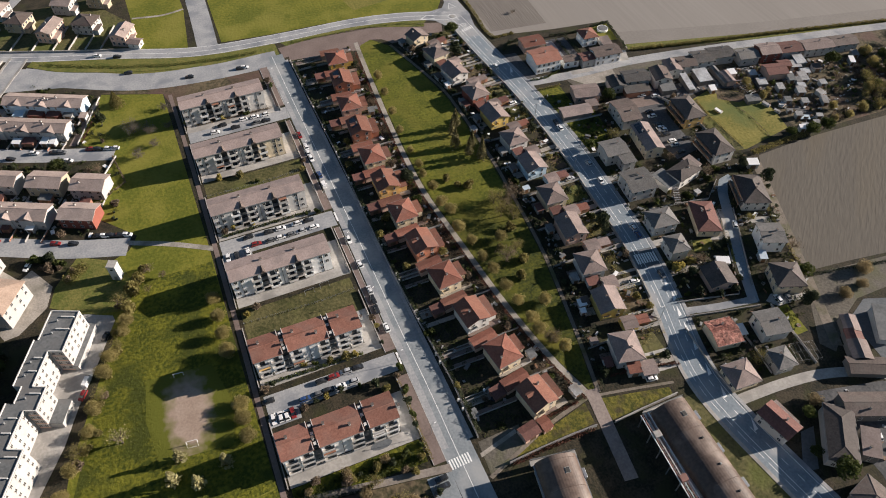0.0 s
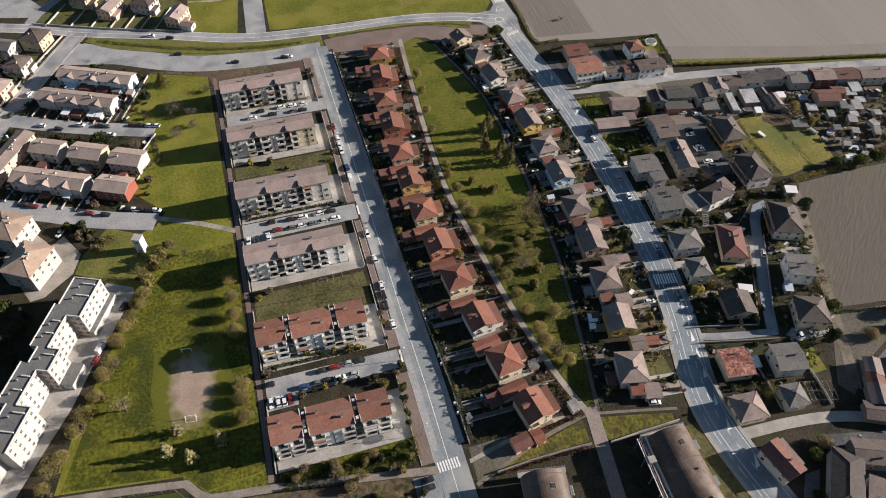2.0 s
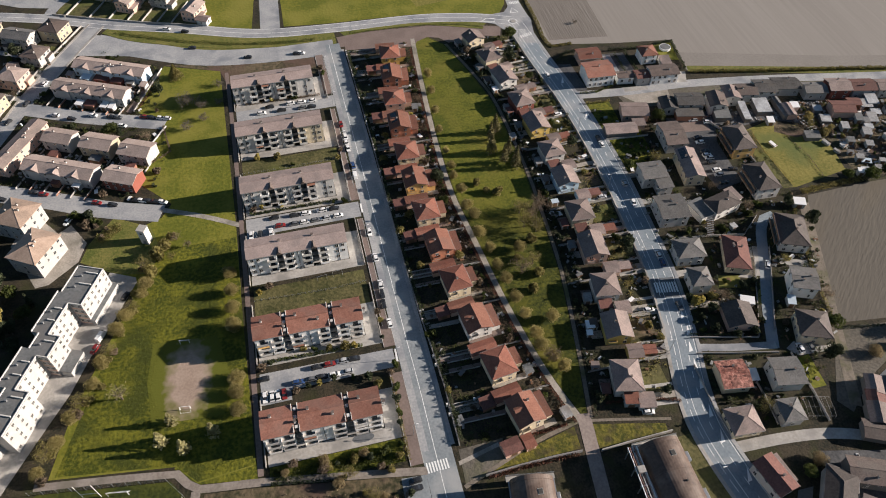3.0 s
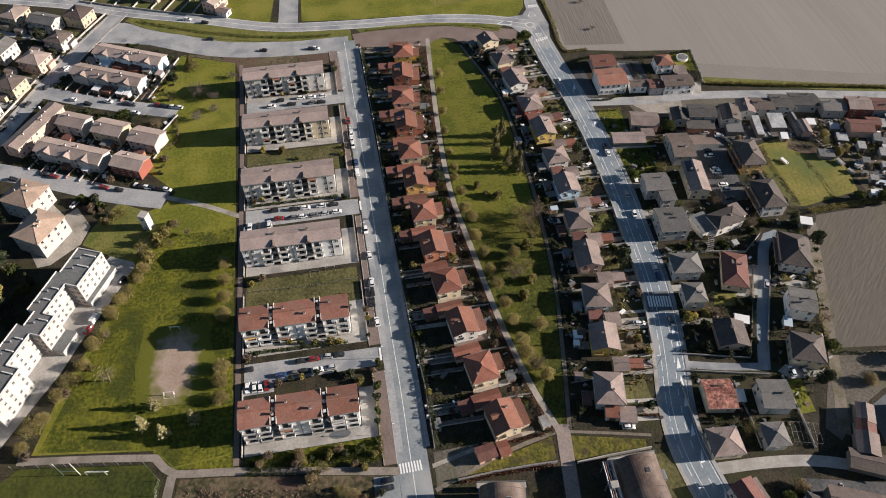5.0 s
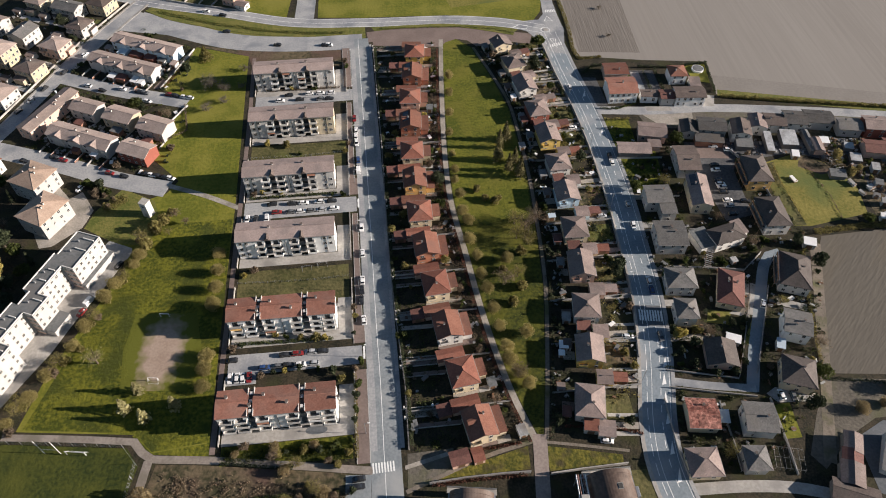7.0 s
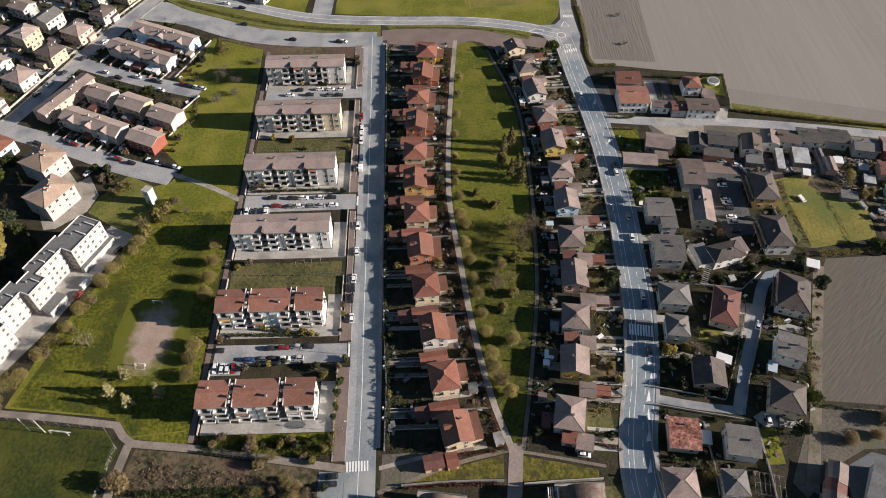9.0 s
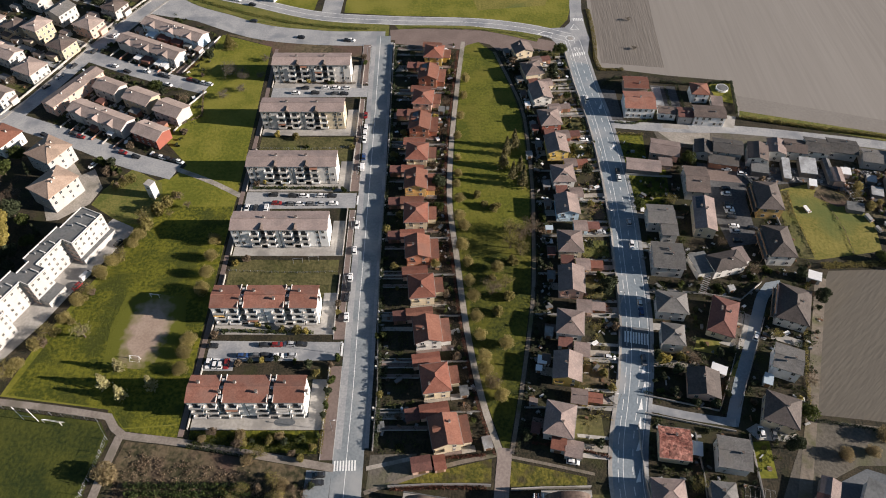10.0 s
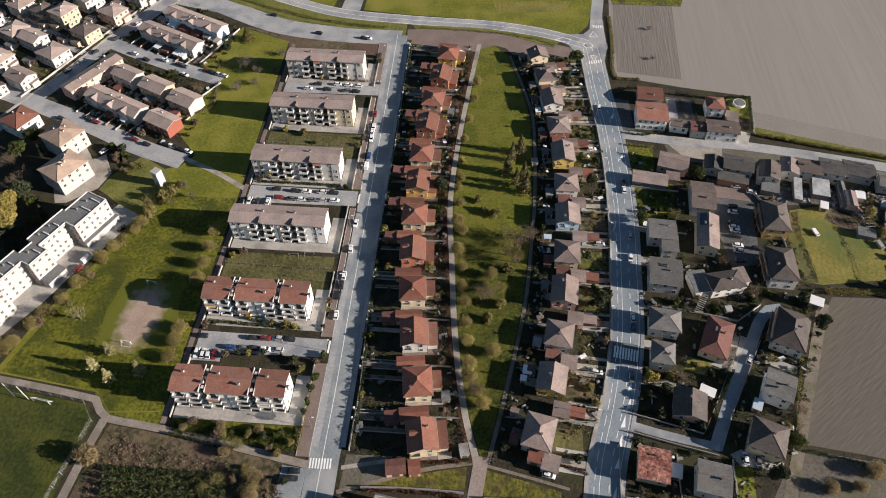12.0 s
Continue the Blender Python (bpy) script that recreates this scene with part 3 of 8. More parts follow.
patch("junction", [(77, 246.4), (86, 243.6), (94.5, 244.2), (98.2, 249.4), (98.9, 258), (105.9, 258), (105.8, 247.7), (106.3, 232.7), (104.0, 221), (103.2, 211), (95.1, 214), (90.0, 226.4), (86.2, 233.9), (75.8, 239.6)], 0.074, ASPHALT, "broad asphalt junction round the mini roundabout", "road")
ring = [Vector((96.4 + 2.3 * math.cos(k * math.pi / 12), 234.2 + 2.3 * math.sin(k * math.pi / 12), 0)) for k in range(25)]
setting("ring_marking", band(ring, -0.15, 0.15, 0.06, 0.09), MARKING, "white painted ring round the traffic island", "road marking")
for pts in ([(79.1, 237.8), (86.6, 236.1), (87.6, 238.9), (83.2, 240.4)], [(97.6, 242.5), (99.9, 247.3), (102.0, 242.2)], [(97.2, 225.6), (98.6, 219.5), (100.2, 225.2)]):
    q = [Vector((*p, 0)) for p in pts + pts[:1]]
    setting("splitter_marking", band(q, -0.18, 0.18, 0.06, 0.09), MARKING, "white outlined splitter island", "road marking")
bm = bmesh.new()
for k in range(6):
    box(100.0 + k * 0.95, 100.5 + k * 0.95, 250.8, 253.4, 0.05, 0.09, bm)
    box(95.9 + k * 1.2, 96.5 + k * 1.2, 217.9 + k * 0.35, 220.4 + k * 0.35, 0.05, 0.092, bm)
setting("zebra_crossing", bm, MARKING, "white zebra stripes at the junction", "road marking")
setting("median", band(smooth_line([(-119, 277), (-101.5, 265), (-64.5, 250.5), (-34.6, 243.5), (-9, 243)]), -2.2, 2.6, -0.05, 0.16), VERGE, "grassy median strip between the two roads", "verge")
setting("median", band(smooth_line([(9, 244.8), (26, 244.8), (50, 243), (79, 232.5)]), -1.2, 1.6, -0.05, 0.16), VERGE, "grassy strip beside the main road", "verge")

# footpaths
PATH_C = [(39.5, 231), (35.8, 192), (32.3, 146.5), (31.5, 114), (33.9, 86), (37, 52.5), (41.5, 24), (46.8, 4)]
PATH_R = [(55.5, 222), (63, 193), (67, 170), (67.1, 127), (65.3, 97), (62.3, 65), (56.1, 31), (50.4, 4)]
PATH_W = [(-56, 8), (-30, 3.6), (-6, -0.6)]
setting("footpath", band(smooth_line(PATH_C), -1.1, 1.1, -0.05, 0.07), GRAVEL, "pale gravel footpath along the back gardens", "footpath")
setting("footpath", band(smooth_line(PATH_R), -0.7, 0.7, -0.05, 0.07), TRACK, "narrow worn footpath beside a dark hedge", "footpath")
setting("footpath", band(smooth_line([(48.4, 6), (46.5, -8), (44, -26)]), -2.3, 2.3, -0.05, 0.075), PINK_PAVING, "wide pinkish paved footpath", "footpath")
setting("footpath", band(smooth_line([(46.5, 4), (29.4, 0.2), (10.2, -6.3), (4, -8.5)]), -0.7, 0.7, -0.05, 0.065), TRACK, "brown dirt footpath beside the corner garden", "footpath")
setting("footpath", band(smooth_line([(48.6, 3.4), (61, 0.8), (76, -2.6)]), -0.5, 0.5, -0.05, 0.065), TRACK, "dirt footpath above the dry grass", "footpath")
setting("footpath", band(smooth_line([(-125, 23), (-100, 19.8), (-82, 17)]), -1.2, 1.2, -0.05, 0.07), PATH_BROWN, "pale footpath beside the pitch", "footpath")
setting("footpath", band(smooth_line([(-82.5, 17.5), (-79, 13), (-75.5, 10.5), (-56, 8), (-30, 3.6), (-6, -0.6)]), -1.3, 1.3, -0.05, 0.075), PATH_BROWN, "pale footpath south of the apartment blocks", "footpath")
setting("footpath", band(smooth_line([(-76.5, 10), (-78, 0), (-80, -20)]), -1.4, 1.4, -0.05, 0.065), PATH_BROWN, "pale footpath", "footpath")
setting("footpath", band(smooth_line([(-88, 134.5), (-72, 127), (-57, 118.2)]), -1.2, 1.2, -0.05, 0.065), GRAVEL, "footpath across the lawn", "footpath")
setting("footpath", band(smooth_line([(-57.5, 224), (-56.5, 170), (-56.4, 90), (-56.6, 46), (-56.8, 10)]), -0.9, 0.9, -0.05, 0.07), ASPHALT_RED, "narrow path behind the apartment blocks", "footpath")
def street_x(y):
    """The street's centre at y."""
    for (xa, ya), (xb, yb) in zip(STREET, STREET[1:]):
        if ya <= y <= yb:
            return xa + (xb - xa) * (y - ya) / (yb - ya)
    return STREET[-1][0]


for y0, y1, o0, o1 in ((2, 36, -9.0, -5.0), (47, 56, -8.8, -4.9), (56, 110, -7.6, -5.6), (121, 131, -8.8, -4.9), (131, 183, -8.0, -6.0), (195, 228, -9.0, -5.2)):
    k = [Vector((street_x(y), y, 0)) for y in (y0, (y0 + y1) / 2, y1)]
    setting("pavement", band(k, o0, o1, -0.05, 0.17), ASPHALT_RED, "reddish asphalt pavement", "pavement")
    for o in (o0 - 0.18, o1):
        setting("kerb", band(k, o, o + 0.18, -0.05, 0.2), KERB, "pale kerb stones", "kerb")
k = [Vector((street_x(y), y, 0)) for y in (6, 40, 60, 90, 120, 180, 230)]
setting("pavement", band(k, 4.9, 6.2, -0.05, 0.15), ASPHALT, "grey asphalt pavement beside the garden fences", "pavement")


def zebra(x, y, rot, n, width, length, pitch):
    m = pose(x, y, 0, 0, 0, rot)
    bm = bmesh.new()
    for i in range(n):
        u = (i - (n - 1) / 2) * pitch
        box(u - width / 2, u + width / 2, -length / 2, length / 2, 0.06, 0.092, bm, m=m)
    setting("zebra_crossing", bm, MARKING, "white zebra crossing stripes", "road marking")


zebra(-2.6, 0.2, 2, 8, 0.5, 3.4, 0.92)
bm = band([q for q in right_line if 39.5 < q.y < 55.5], -4.9, 4.9, 0.0, 0.078)
setting("crossing_surface", bm, ASPHALT_DARK, "dark new asphalt at the crossing", "road")
zebra(98.0, 47.5, -10, 9, 0.6, 4.8, 0.98)
patch("paved_forecourt", [(-235, 350), (-166, 312), (-148, 307), (-144, 316), (-160, 340), (-200, 375)], 0.05, ASPHALT, "pale paved forecourt beside the junction", "yard")
setting("garden_lane", band([Vector((-90.5, 232, 0)), Vector((-104, 203.5, 0))], -1.4, 1.4, -0.05, 0.06), ASPHALT_RED, "reddish lane behind the terrace gardens", "lane")


# ---- houses ----
def roof_mesh(w, d, eave, pitch, kind, over=0.5, thick=0.22):
    """Roof over a w by d plan: hip, ns (ridge along y), ew (ridge along x), shed. Closed, with thickness. Returns bmesh, ridge height."""
    a, b = w / 2 + over, d / 2 + over
    t = math.tan(radians(pitch))
    bm = bmesh.new()
    if kind == "ns":
        h = a * t
        top = [(-a, -b, 0), (-a, b, 0), (0, b, h), (0, -b, h), (a, -b, 0), (a, b, 0)]
        faces = [(0, 3, 2, 1), (3, 4, 5, 2)]
    elif kind == "ew":
        h = b * t
        top = [(-a, -b, 0), (a, -b, 0), (a, 0, h), (-a, 0, h), (-a, b, 0), (a, b, 0)]
        faces = [(0, 1, 2, 3), (3, 2, 5, 4)]
    elif kind == "shed":
        h = 2 * b * t
        top = [(-a, -b, 0), (a, -b, 0), (a, b, h), (-a, b, h)]
        faces = [(0, 1, 2, 3)]
    else:
        s = min(a, b)
        h = s * t
        if b >= a:
            r0, r1 = (0, -(b - s) - 0.05, h), (0, (b - s) + 0.05, h)
            top = [(-a, -b, 0), (a, -b, 0), (a, b, 0), (-a, b, 0), r0, r1]
            faces = [(0, 1, 4), (1, 2, 5, 4), (2, 3, 5), (3, 0, 4, 5)]
        else:
            r0, r1 = (-(a - s) - 0.05, 0, h), ((a - s) + 0.05, 0, h)
            top = [(-a, -b, 0), (a, -b, 0), (a, b, 0), (-a, b, 0), r0, r1]
            faces = [(0, 1, 5, 4), (1, 2, 5), (2, 3, 4, 5), (3, 0, 4)]
    z = eave - over * t
    hi = [bm.verts.new((x, y, q + z + thick)) for x, y, q in top]
    lo = [bm.verts.new((x, y, q + z)) for x, y, q in top]
    for f in faces:
        bm.faces.new([hi[i] for i in f])
        bm.faces.new([lo[i] for i in f][::-1])
    rim = [e for e in bm.edges if len(e.link_faces) == 1 and e.verts[0] in hi]
    for e in rim:
        i, j = hi.index(e.verts[0]), hi.index(e.verts[1])
        bm.faces.new((hi[i], hi[j], lo[j], lo[i]))
    return bm, h + z + thick


def ridge_lines(w, d, eave, pitch, kind, over=0.5, thick=0.22):
    a, b = w / 2 + over, d / 2 + over
    t = math.tan(radians(pitch))
    z = eave - over * t + thick
    if kind == "ns":
        return [((0, -b, a * t + z), (0, b, a * t + z))]
    if kind == "ew":
        return [((-a, 0, b * t + z), (a, 0, b * t + z))]
    if kind == "hip":
        s = min(a, b)
        r0, r1 = ((0, -(b - s), s * t + z), (0, b - s, s * t + z)) if b >= a else ((-(a - s), 0, s * t + z), (a - s, 0, s * t + z))
        out = [(r0, r1)] if (Vector(r0) - Vector(r1)).length > 0.3 else []
        for x in (-a, a):
            for y in (-b, b):
                r = (r0 if y < 0 else r1) if b >= a else (r0 if x < 0 else r1)
                out.append(((x, y, z), r))
        return out
    return []


def beam(p, q, r, bm=None, n=6):
    """A round bar from p to q."""
    bm = bm or bmesh.new()
    p, q = Vector(p), Vector(q)
    m = Matrix.Translation((p + q) / 2) @ (q - p).to_track_quat("Z", "Y").to_matrix().to_4x4()
    bmesh.ops.create_cone(bm, cap_ends=True, segments=n, radius1=r, radius2=r, depth=(q - p).length, matrix=m)
    return bm


WINDOWS = {}


def window_meshes(w, h, shutters, glass):
    key = (w, h, shutters, glass.name)
    if key not in WINDOWS:
        fr = bmesh.new()
        for x0, x1, z0, z1 in ((-w / 2 - 0.1, -w / 2, -0.1, h + 0.1), (w / 2, w / 2 + 0.1, -0.1, h + 0.1), (-w / 2, w / 2, h, h + 0.1), (-w / 2, w / 2, -0.12, 0), (-0.04, 0.04, 0, h)):
            box(x0, x1, -0.09, 0.0, z0, z1, fr)
        sh = None
        if shutters:
            two = bmesh.new()
            for s in (-1, 1):
                box(s * (w * 0.75 + 0.1) - w / 4, s * (w * 0.75 + 0.1) + w / 4, -0.07, -0.004, -0.05, h + 0.05, two)
            sh = [mesh_of("shutters", two, SHUTTER)]
        WINDOWS[key] = (mesh_of("frame", fr, FRAME), mesh_of("pane", box(-w / 2, w / 2, -0.035, -0.005, 0, h), glass), sh)
    return WINDOWS[key]


def window(parent, x, y, z, face, w=1.1, h=1.3, shutters=False, glass=GLASS):
    """face: degrees by which the outward normal (-y) is turned."""
    fr, pane, sh = window_meshes(w, h, shutters, glass)
    win = part("window", fr, None, parent, at=pose(x, y, z, 0, 0, face))
    part("pane", pane, None, win)
    for s in sh or ():
        part("shutters", s, None, win)
    return win


def wall_rows(parent, w, d, eave, storeys, sides, rng, shutters=False, width=1.1, gap=3.0):
    """Windows storey by storey on the named sides (s, e, n, w) of a w by d block."""
    sh = eave / storeys
    for side in sides:
        run, off, ang = {"s": (w, d / 2, 0), "n": (w, d / 2, 180), "e": (d, w / 2, 90), "w": (d, w / 2, -90)}[side]
        k = max(1, int((run - 1.2) / gap))
        for st in range(storeys):
            for i in range(k):
                if rng.random() < 0.12:
                    continue
                u = (i + 0.5) / k * run - run / 2
                wd = width if rng.random() < 0.75 else width * 0.6
                p = pose(0, 0, 0, 0, 0, ang) @ Vector((u, -off, 0))
                window(parent, p.x, p.y, st * sh + sh * 0.34, ang, round(wd, 2), 1.3 if st or rng.random() < 0.7 else 1.6, shutters)


def chimney(parent, x, y, z, h=1.1, s=0.55):
    bm = box(-s / 2, s / 2, -s / 2, s / 2, -1.2, h, bevel=0.03)
    ch = part("chimney", bm, GREYWALL, parent, at=pose(x, y, z))
    cap = box(-s / 2 - 0.12, s / 2 + 0.12, -s / 2 - 0.12, s / 2 + 0.12, h + 0.02, h + 0.14)
    for u in (-1, 1):
        box(u * s * 0.4 - 0.06, u * s * 0.4 + 0.06, -s * 0.4, s * 0.4, h - 0.02, h + 0.03, cap)
    part("chimney_cap", cap, ROOF_BROWN, ch)


def house(x, y, w, d, rot, eave=6.0, kind="hip", pitch=19, wall=WHITE, roof=ROOF_RED, label="", sides="se", storeys=2, chimneys=1, shutters=False, name="house", group="", annex=(), over=0.5, gutter=True, seed=0, balcony=False, gap=3.0, category="house", fascia=None, dormers=()):
    rng = random.Random(int(x * 7 + y * 13) + seed)
    storeys = 1 if eave < 4.2 else storeys
    h = thing(name, x, y, rot, label, category, group)
    TAKEN_BOXES.append((x, y, w / 2 + 1.0, d / 2 + 1.0, radians(rot)))
    wl = box(-w / 2, w / 2, -d / 2, d / 2, -0.1, eave)
    t = math.tan(radians(pitch))
    if kind in ("ns", "ew", "shed"):
        # gable triangles stand on the walls
        wl.free()
        wl = bmesh.new()
        if kind == "ns":
            prof = [(-w / 2, -0.1), (w / 2, -0.1), (w / 2, eave), (0, eave + w / 2 * t), (-w / 2, eave)]
            a = [wl.verts.new((u, -d / 2, v)) for u, v in prof]
            b = [wl.verts.new((u, d / 2, v)) for u, v in prof]
        elif kind == "ew":
            prof = [(-d / 2, -0.1), (d / 2, -0.1), (d / 2, eave), (0, eave + d / 2 * t), (-d / 2, eave)]
            a = [wl.verts.new((-w / 2, u, v)) for u, v in prof]
            b = [wl.verts.new((w / 2, u, v)) for u, v in prof]
        else:
            prof = [(-d / 2, -0.1), (d / 2, -0.1), (d / 2, eave + d * t), (-d / 2, eave)]
            a = [wl.verts.new((-w / 2, u, v)) for u, v in prof]
            b = [wl.verts.new((w / 2, u, v)) for u, v in prof]
        wl.faces.new(a), wl.faces.new(b[::-1])
        for i in range(len(a)):
            j = (i + 1) % len(a)
            wl.faces.new((a[i], b[i], b[j], a[j]))
    part("wall", wl, wall, h)
    rm, top = roof_mesh(w, d, eave, pitch, kind, over)
    rf = part("roof", rm, roof, h)
    lines = ridge_lines(w, d, eave, pitch, kind, over)
    if lines:
        bm = bmesh.new()
        for p, q in lines:
            beam(p, q, 0.09, bm, 5)
        part("ridge_tiles", bm, roof, rf)
    if gutter and eave > 3.5 and -60 < x < 125 and y < 240:
        a, b, z = w / 2 + over + 0.06, d / 2 + over + 0.06, eave - over * t + 0.1
        runs = {"ns": [((-a, -b, z), (-a, b, z)), ((a, -b, z), (a, b, z))], "ew": [((-a, -b, z), (a, -b, z)), ((-a, b, z), (a, b, z))]}.get(kind, [((-a, -b, z), (-a, b, z)), ((a, -b, z), (a, b, z)), ((-a, -b, z), (a, -b, z)), ((-a, b, z), (a, b, z))] if kind == "hip" else [])
        for p, q in runs:
            part("gutter", beam(p, q, 0.11), fascia or COPING, rf)
    for c in range(chimneys):
        cx, cy = rng.uniform(-0.28, 0.28) * w, rng.uniform(-0.3, 0.3) * d
        drop = {"ns": abs(cx), "ew": abs(cy)}.get(kind, max(abs(cx), abs(cy))) * t
        chimney(h, cx, cy, top - drop - 0.25)
    for dx, dy, face in dormers:
        # a small gabled dormer; face turns its front from -y
        drop = {"ns": abs(dx), "ew": abs(dy)}.get(kind, max(abs(dx), abs(dy))) * t
        dm = part("dormer", box(-0.8, 0.8, -0.9, 2.2, -0.6, 0.75), wall, h, at=pose(dx, dy, top - drop - 0.25, 0, 0, face))
        dr, _ = roof_mesh(1.6, 3.1, 0.7, 24, "ns", 0.2, 0.1)
        part("dormer_roof", dr, roof, dm, at=pose(0, 0.65, 0))
        part("dormer_window", box(-0.5, 0.5, -0.94, -0.89, -0.1, 0.65), GLASS, dm)
    wall_rows(h, w, d, eave, storeys, sides, rng, shutters, gap=gap)
    if balcony:
        sh = eave / storeys
        bx = box(-w / 2 + 0.4, -w / 2 + 3.4, -d / 2 - 1.3, -d / 2, sh - 0.15, sh)
        bl = part("balcony", bx, CONCRETE, h)
        rail = bmesh.new()
        for p, q in (((-w / 2 + 0.45, -d / 2 - 1.25), (-w / 2 + 3.35, -d / 2 - 1.25)), ((-w / 2 + 0.45, -d / 2 - 1.25), (-w / 2 + 0.45, -d / 2)), ((-w / 2 + 3.35, -d / 2 - 1.25), (-w / 2 + 3.35, -d / 2))):
            box(min(p[0], q[0]) - 0.04, max(p[0], q[0]) + 0.04, min(p[1], q[1]) - 0.04, max(p[1], q[1]) + 0.04, sh + 0.05, sh + 1.0, rail)
        part("balcony_rail", rail, wall, bl)
    for ax, ay, aw, ad, ae, ak, ap, aroof in annex:
        am = pose(ax, ay, 0)
        part("annex_wall", box(-aw / 2, aw / 2, -ad / 2, ad / 2, -0.1, ae), wall, h, at=am)
        ar, _ = roof_mesh(aw, ad, ae, ap, ak, 0.3, 0.18)
        part("annex_roof", ar, aroof, h, at=am)
    return h


def shed(x, y, w, d, rot, eave=2.5, roof=ROOF_BROWN, wall=GREYWALL, kind="shed", pitch=8, label="low garden shed with a tiled roof", name="shed", category="shed"):
    s = thing(name, x, y, rot, label, category)
    TAKEN_BOXES.append((x, y, w / 2 + 0.5, d / 2 + 0.5, radians(rot)))
    part("wall", box(-w / 2, w / 2, -d / 2, d / 2, -0.1, eave), wall, s)
    rm, _ = roof_mesh(w, d, eave, pitch, kind, 0.25, 0.14)
    part("roof", rm, roof, s)
    dw = min(2.2, w * 0.6)
    part("door", box(-dw / 2, dw / 2, -d / 2 - 0.05, -d / 2 + 0.02, 0, 2.0, bevel=0.01), SHUTTER, s)
    return s


# row of red-roofed houses
ROW = [
    (24.4, 214.8, -6, "hip", YELLOW), (21.8, 197.4, -5.5, "ns", ORANGE), (19.4, 178.3, -5, "hip", PINK), (18.2, 160.5, -4, "ns", ORANGE),
    (17.4, 140.5, -2.5, "hip", CREAM), (17.2, 122.9, -1, "ns", OCHRE), (17.7, 104.0, 0.5, "hip", CREAM), (18.7, 85.8, 3, "ns", ORANGE),
    (20.5, 67.0, 5, "hip", CREAM), (22.9, 47.8, 6.5, "ns", WHITE), (25.8, 28.6, 8, "hip", CREAM), (29.0, 9.6, 10, "ns", CREAM),
]
WALL_WORD = {YELLOW: "bright yellow", ORANGE: "orange", PINK: "pink", CREAM: "cream", OCHRE: "ochre", WHITE: "white", REDWALL: "red", BLUE: "pale blue", GREYWALL: "grey"}
for i, (x, y, r, k, wl) in enumerate(ROW):
    house(x, y, 8.8, 10.2, r, 5.3, k, 22, wl, ROOF_RED if k == "hip" else ROOF_ORANGE, f"{WALL_WORD[wl]} two-storey house with a {'hipped' if k == 'hip' else 'gabled'} terracotta roof", group="row of red-roofed houses", balcony=True,
          annex=[(6.3, 0.4 if k == "ns" else 1.4, 3.4, 8.8 if k == "ns" else 6.0, 2.9, "shed", 5, ROOF_ORANGE)], dormers=[(-2.9, 0.4, -90)] if k == "ns" else [])
    # garage beside the house
    m = pose(x, y, 0, 0, 0, r)
    p = m @ Vector((-1.9, 9.0, 0))
    shed(p.x, p.y, 9.4, 4.6, r, 2.7, ROOF_RED if i % 3 else ROOF_ORANGE, PINK, "ew", 13, "low garage with a red tiled roof", "garage", "garage")
    if i % 2 == 1 or i == 6:
        p = m @ Vector((-9.3, 8.7, 0))
        shed(p.x, p.y, 4.4, 4.0, r, 2.3, ROOF_MAROON, BRICK, "shed", 5, "dark red lean-to before the garage", "shed", "shed")
    elif i % 4 == 2:
        p = m @ Vector((9.2, -4.5, 0))
        shed(p.x, p.y, 2.6, 3.2, r, 2.1, FLAT_GREY, GREYWALL, "shed", 5, "small felt-roofed shed in the back garden", "shed", "shed")

# houses along the west side of the through road
VROW = [
    (69.4, 218.2, 14, "ns", CREAM, 7.4), (73.0, 201.2, 12, "hip", CREAM, 10), (75.3, 182.9, 9, "ns", WHITE, 11), (77.9, 163.9, 6, "hip", REDWALL, 10.5), (79.2, 145.6, 4, "ns", YELLOW, 11), (79.9, 127.0, 2, "hip", WHITE, 9.5),
    (79.6, 108.8, 0, "ns", BLUE, 10), (78.5, 89.1, -3, "hip", CREAM, 10), (76.8, 70.4, -5, "ns", PINK, 11.4), (74.1, 51.2, -8.5, "hip", WHITE, 9.6), (71.0, 33.2, -9, "ns", YELLOW, 10), (66.3, 13.7, -12.5, "hip", WHITE, 11),
]
for i, (x, y, r, k, wl, d) in enumerate(VROW):
    house(x, y, 8.8, d, r, 5.0, k, 22, wl, ROOF_PINK, f"{WALL_WORD[wl]} two-storey house with a {'hipped' if k == 'hip' else 'gabled'} brownish roof", group="houses along the through road", balcony=i % 2 == 0)

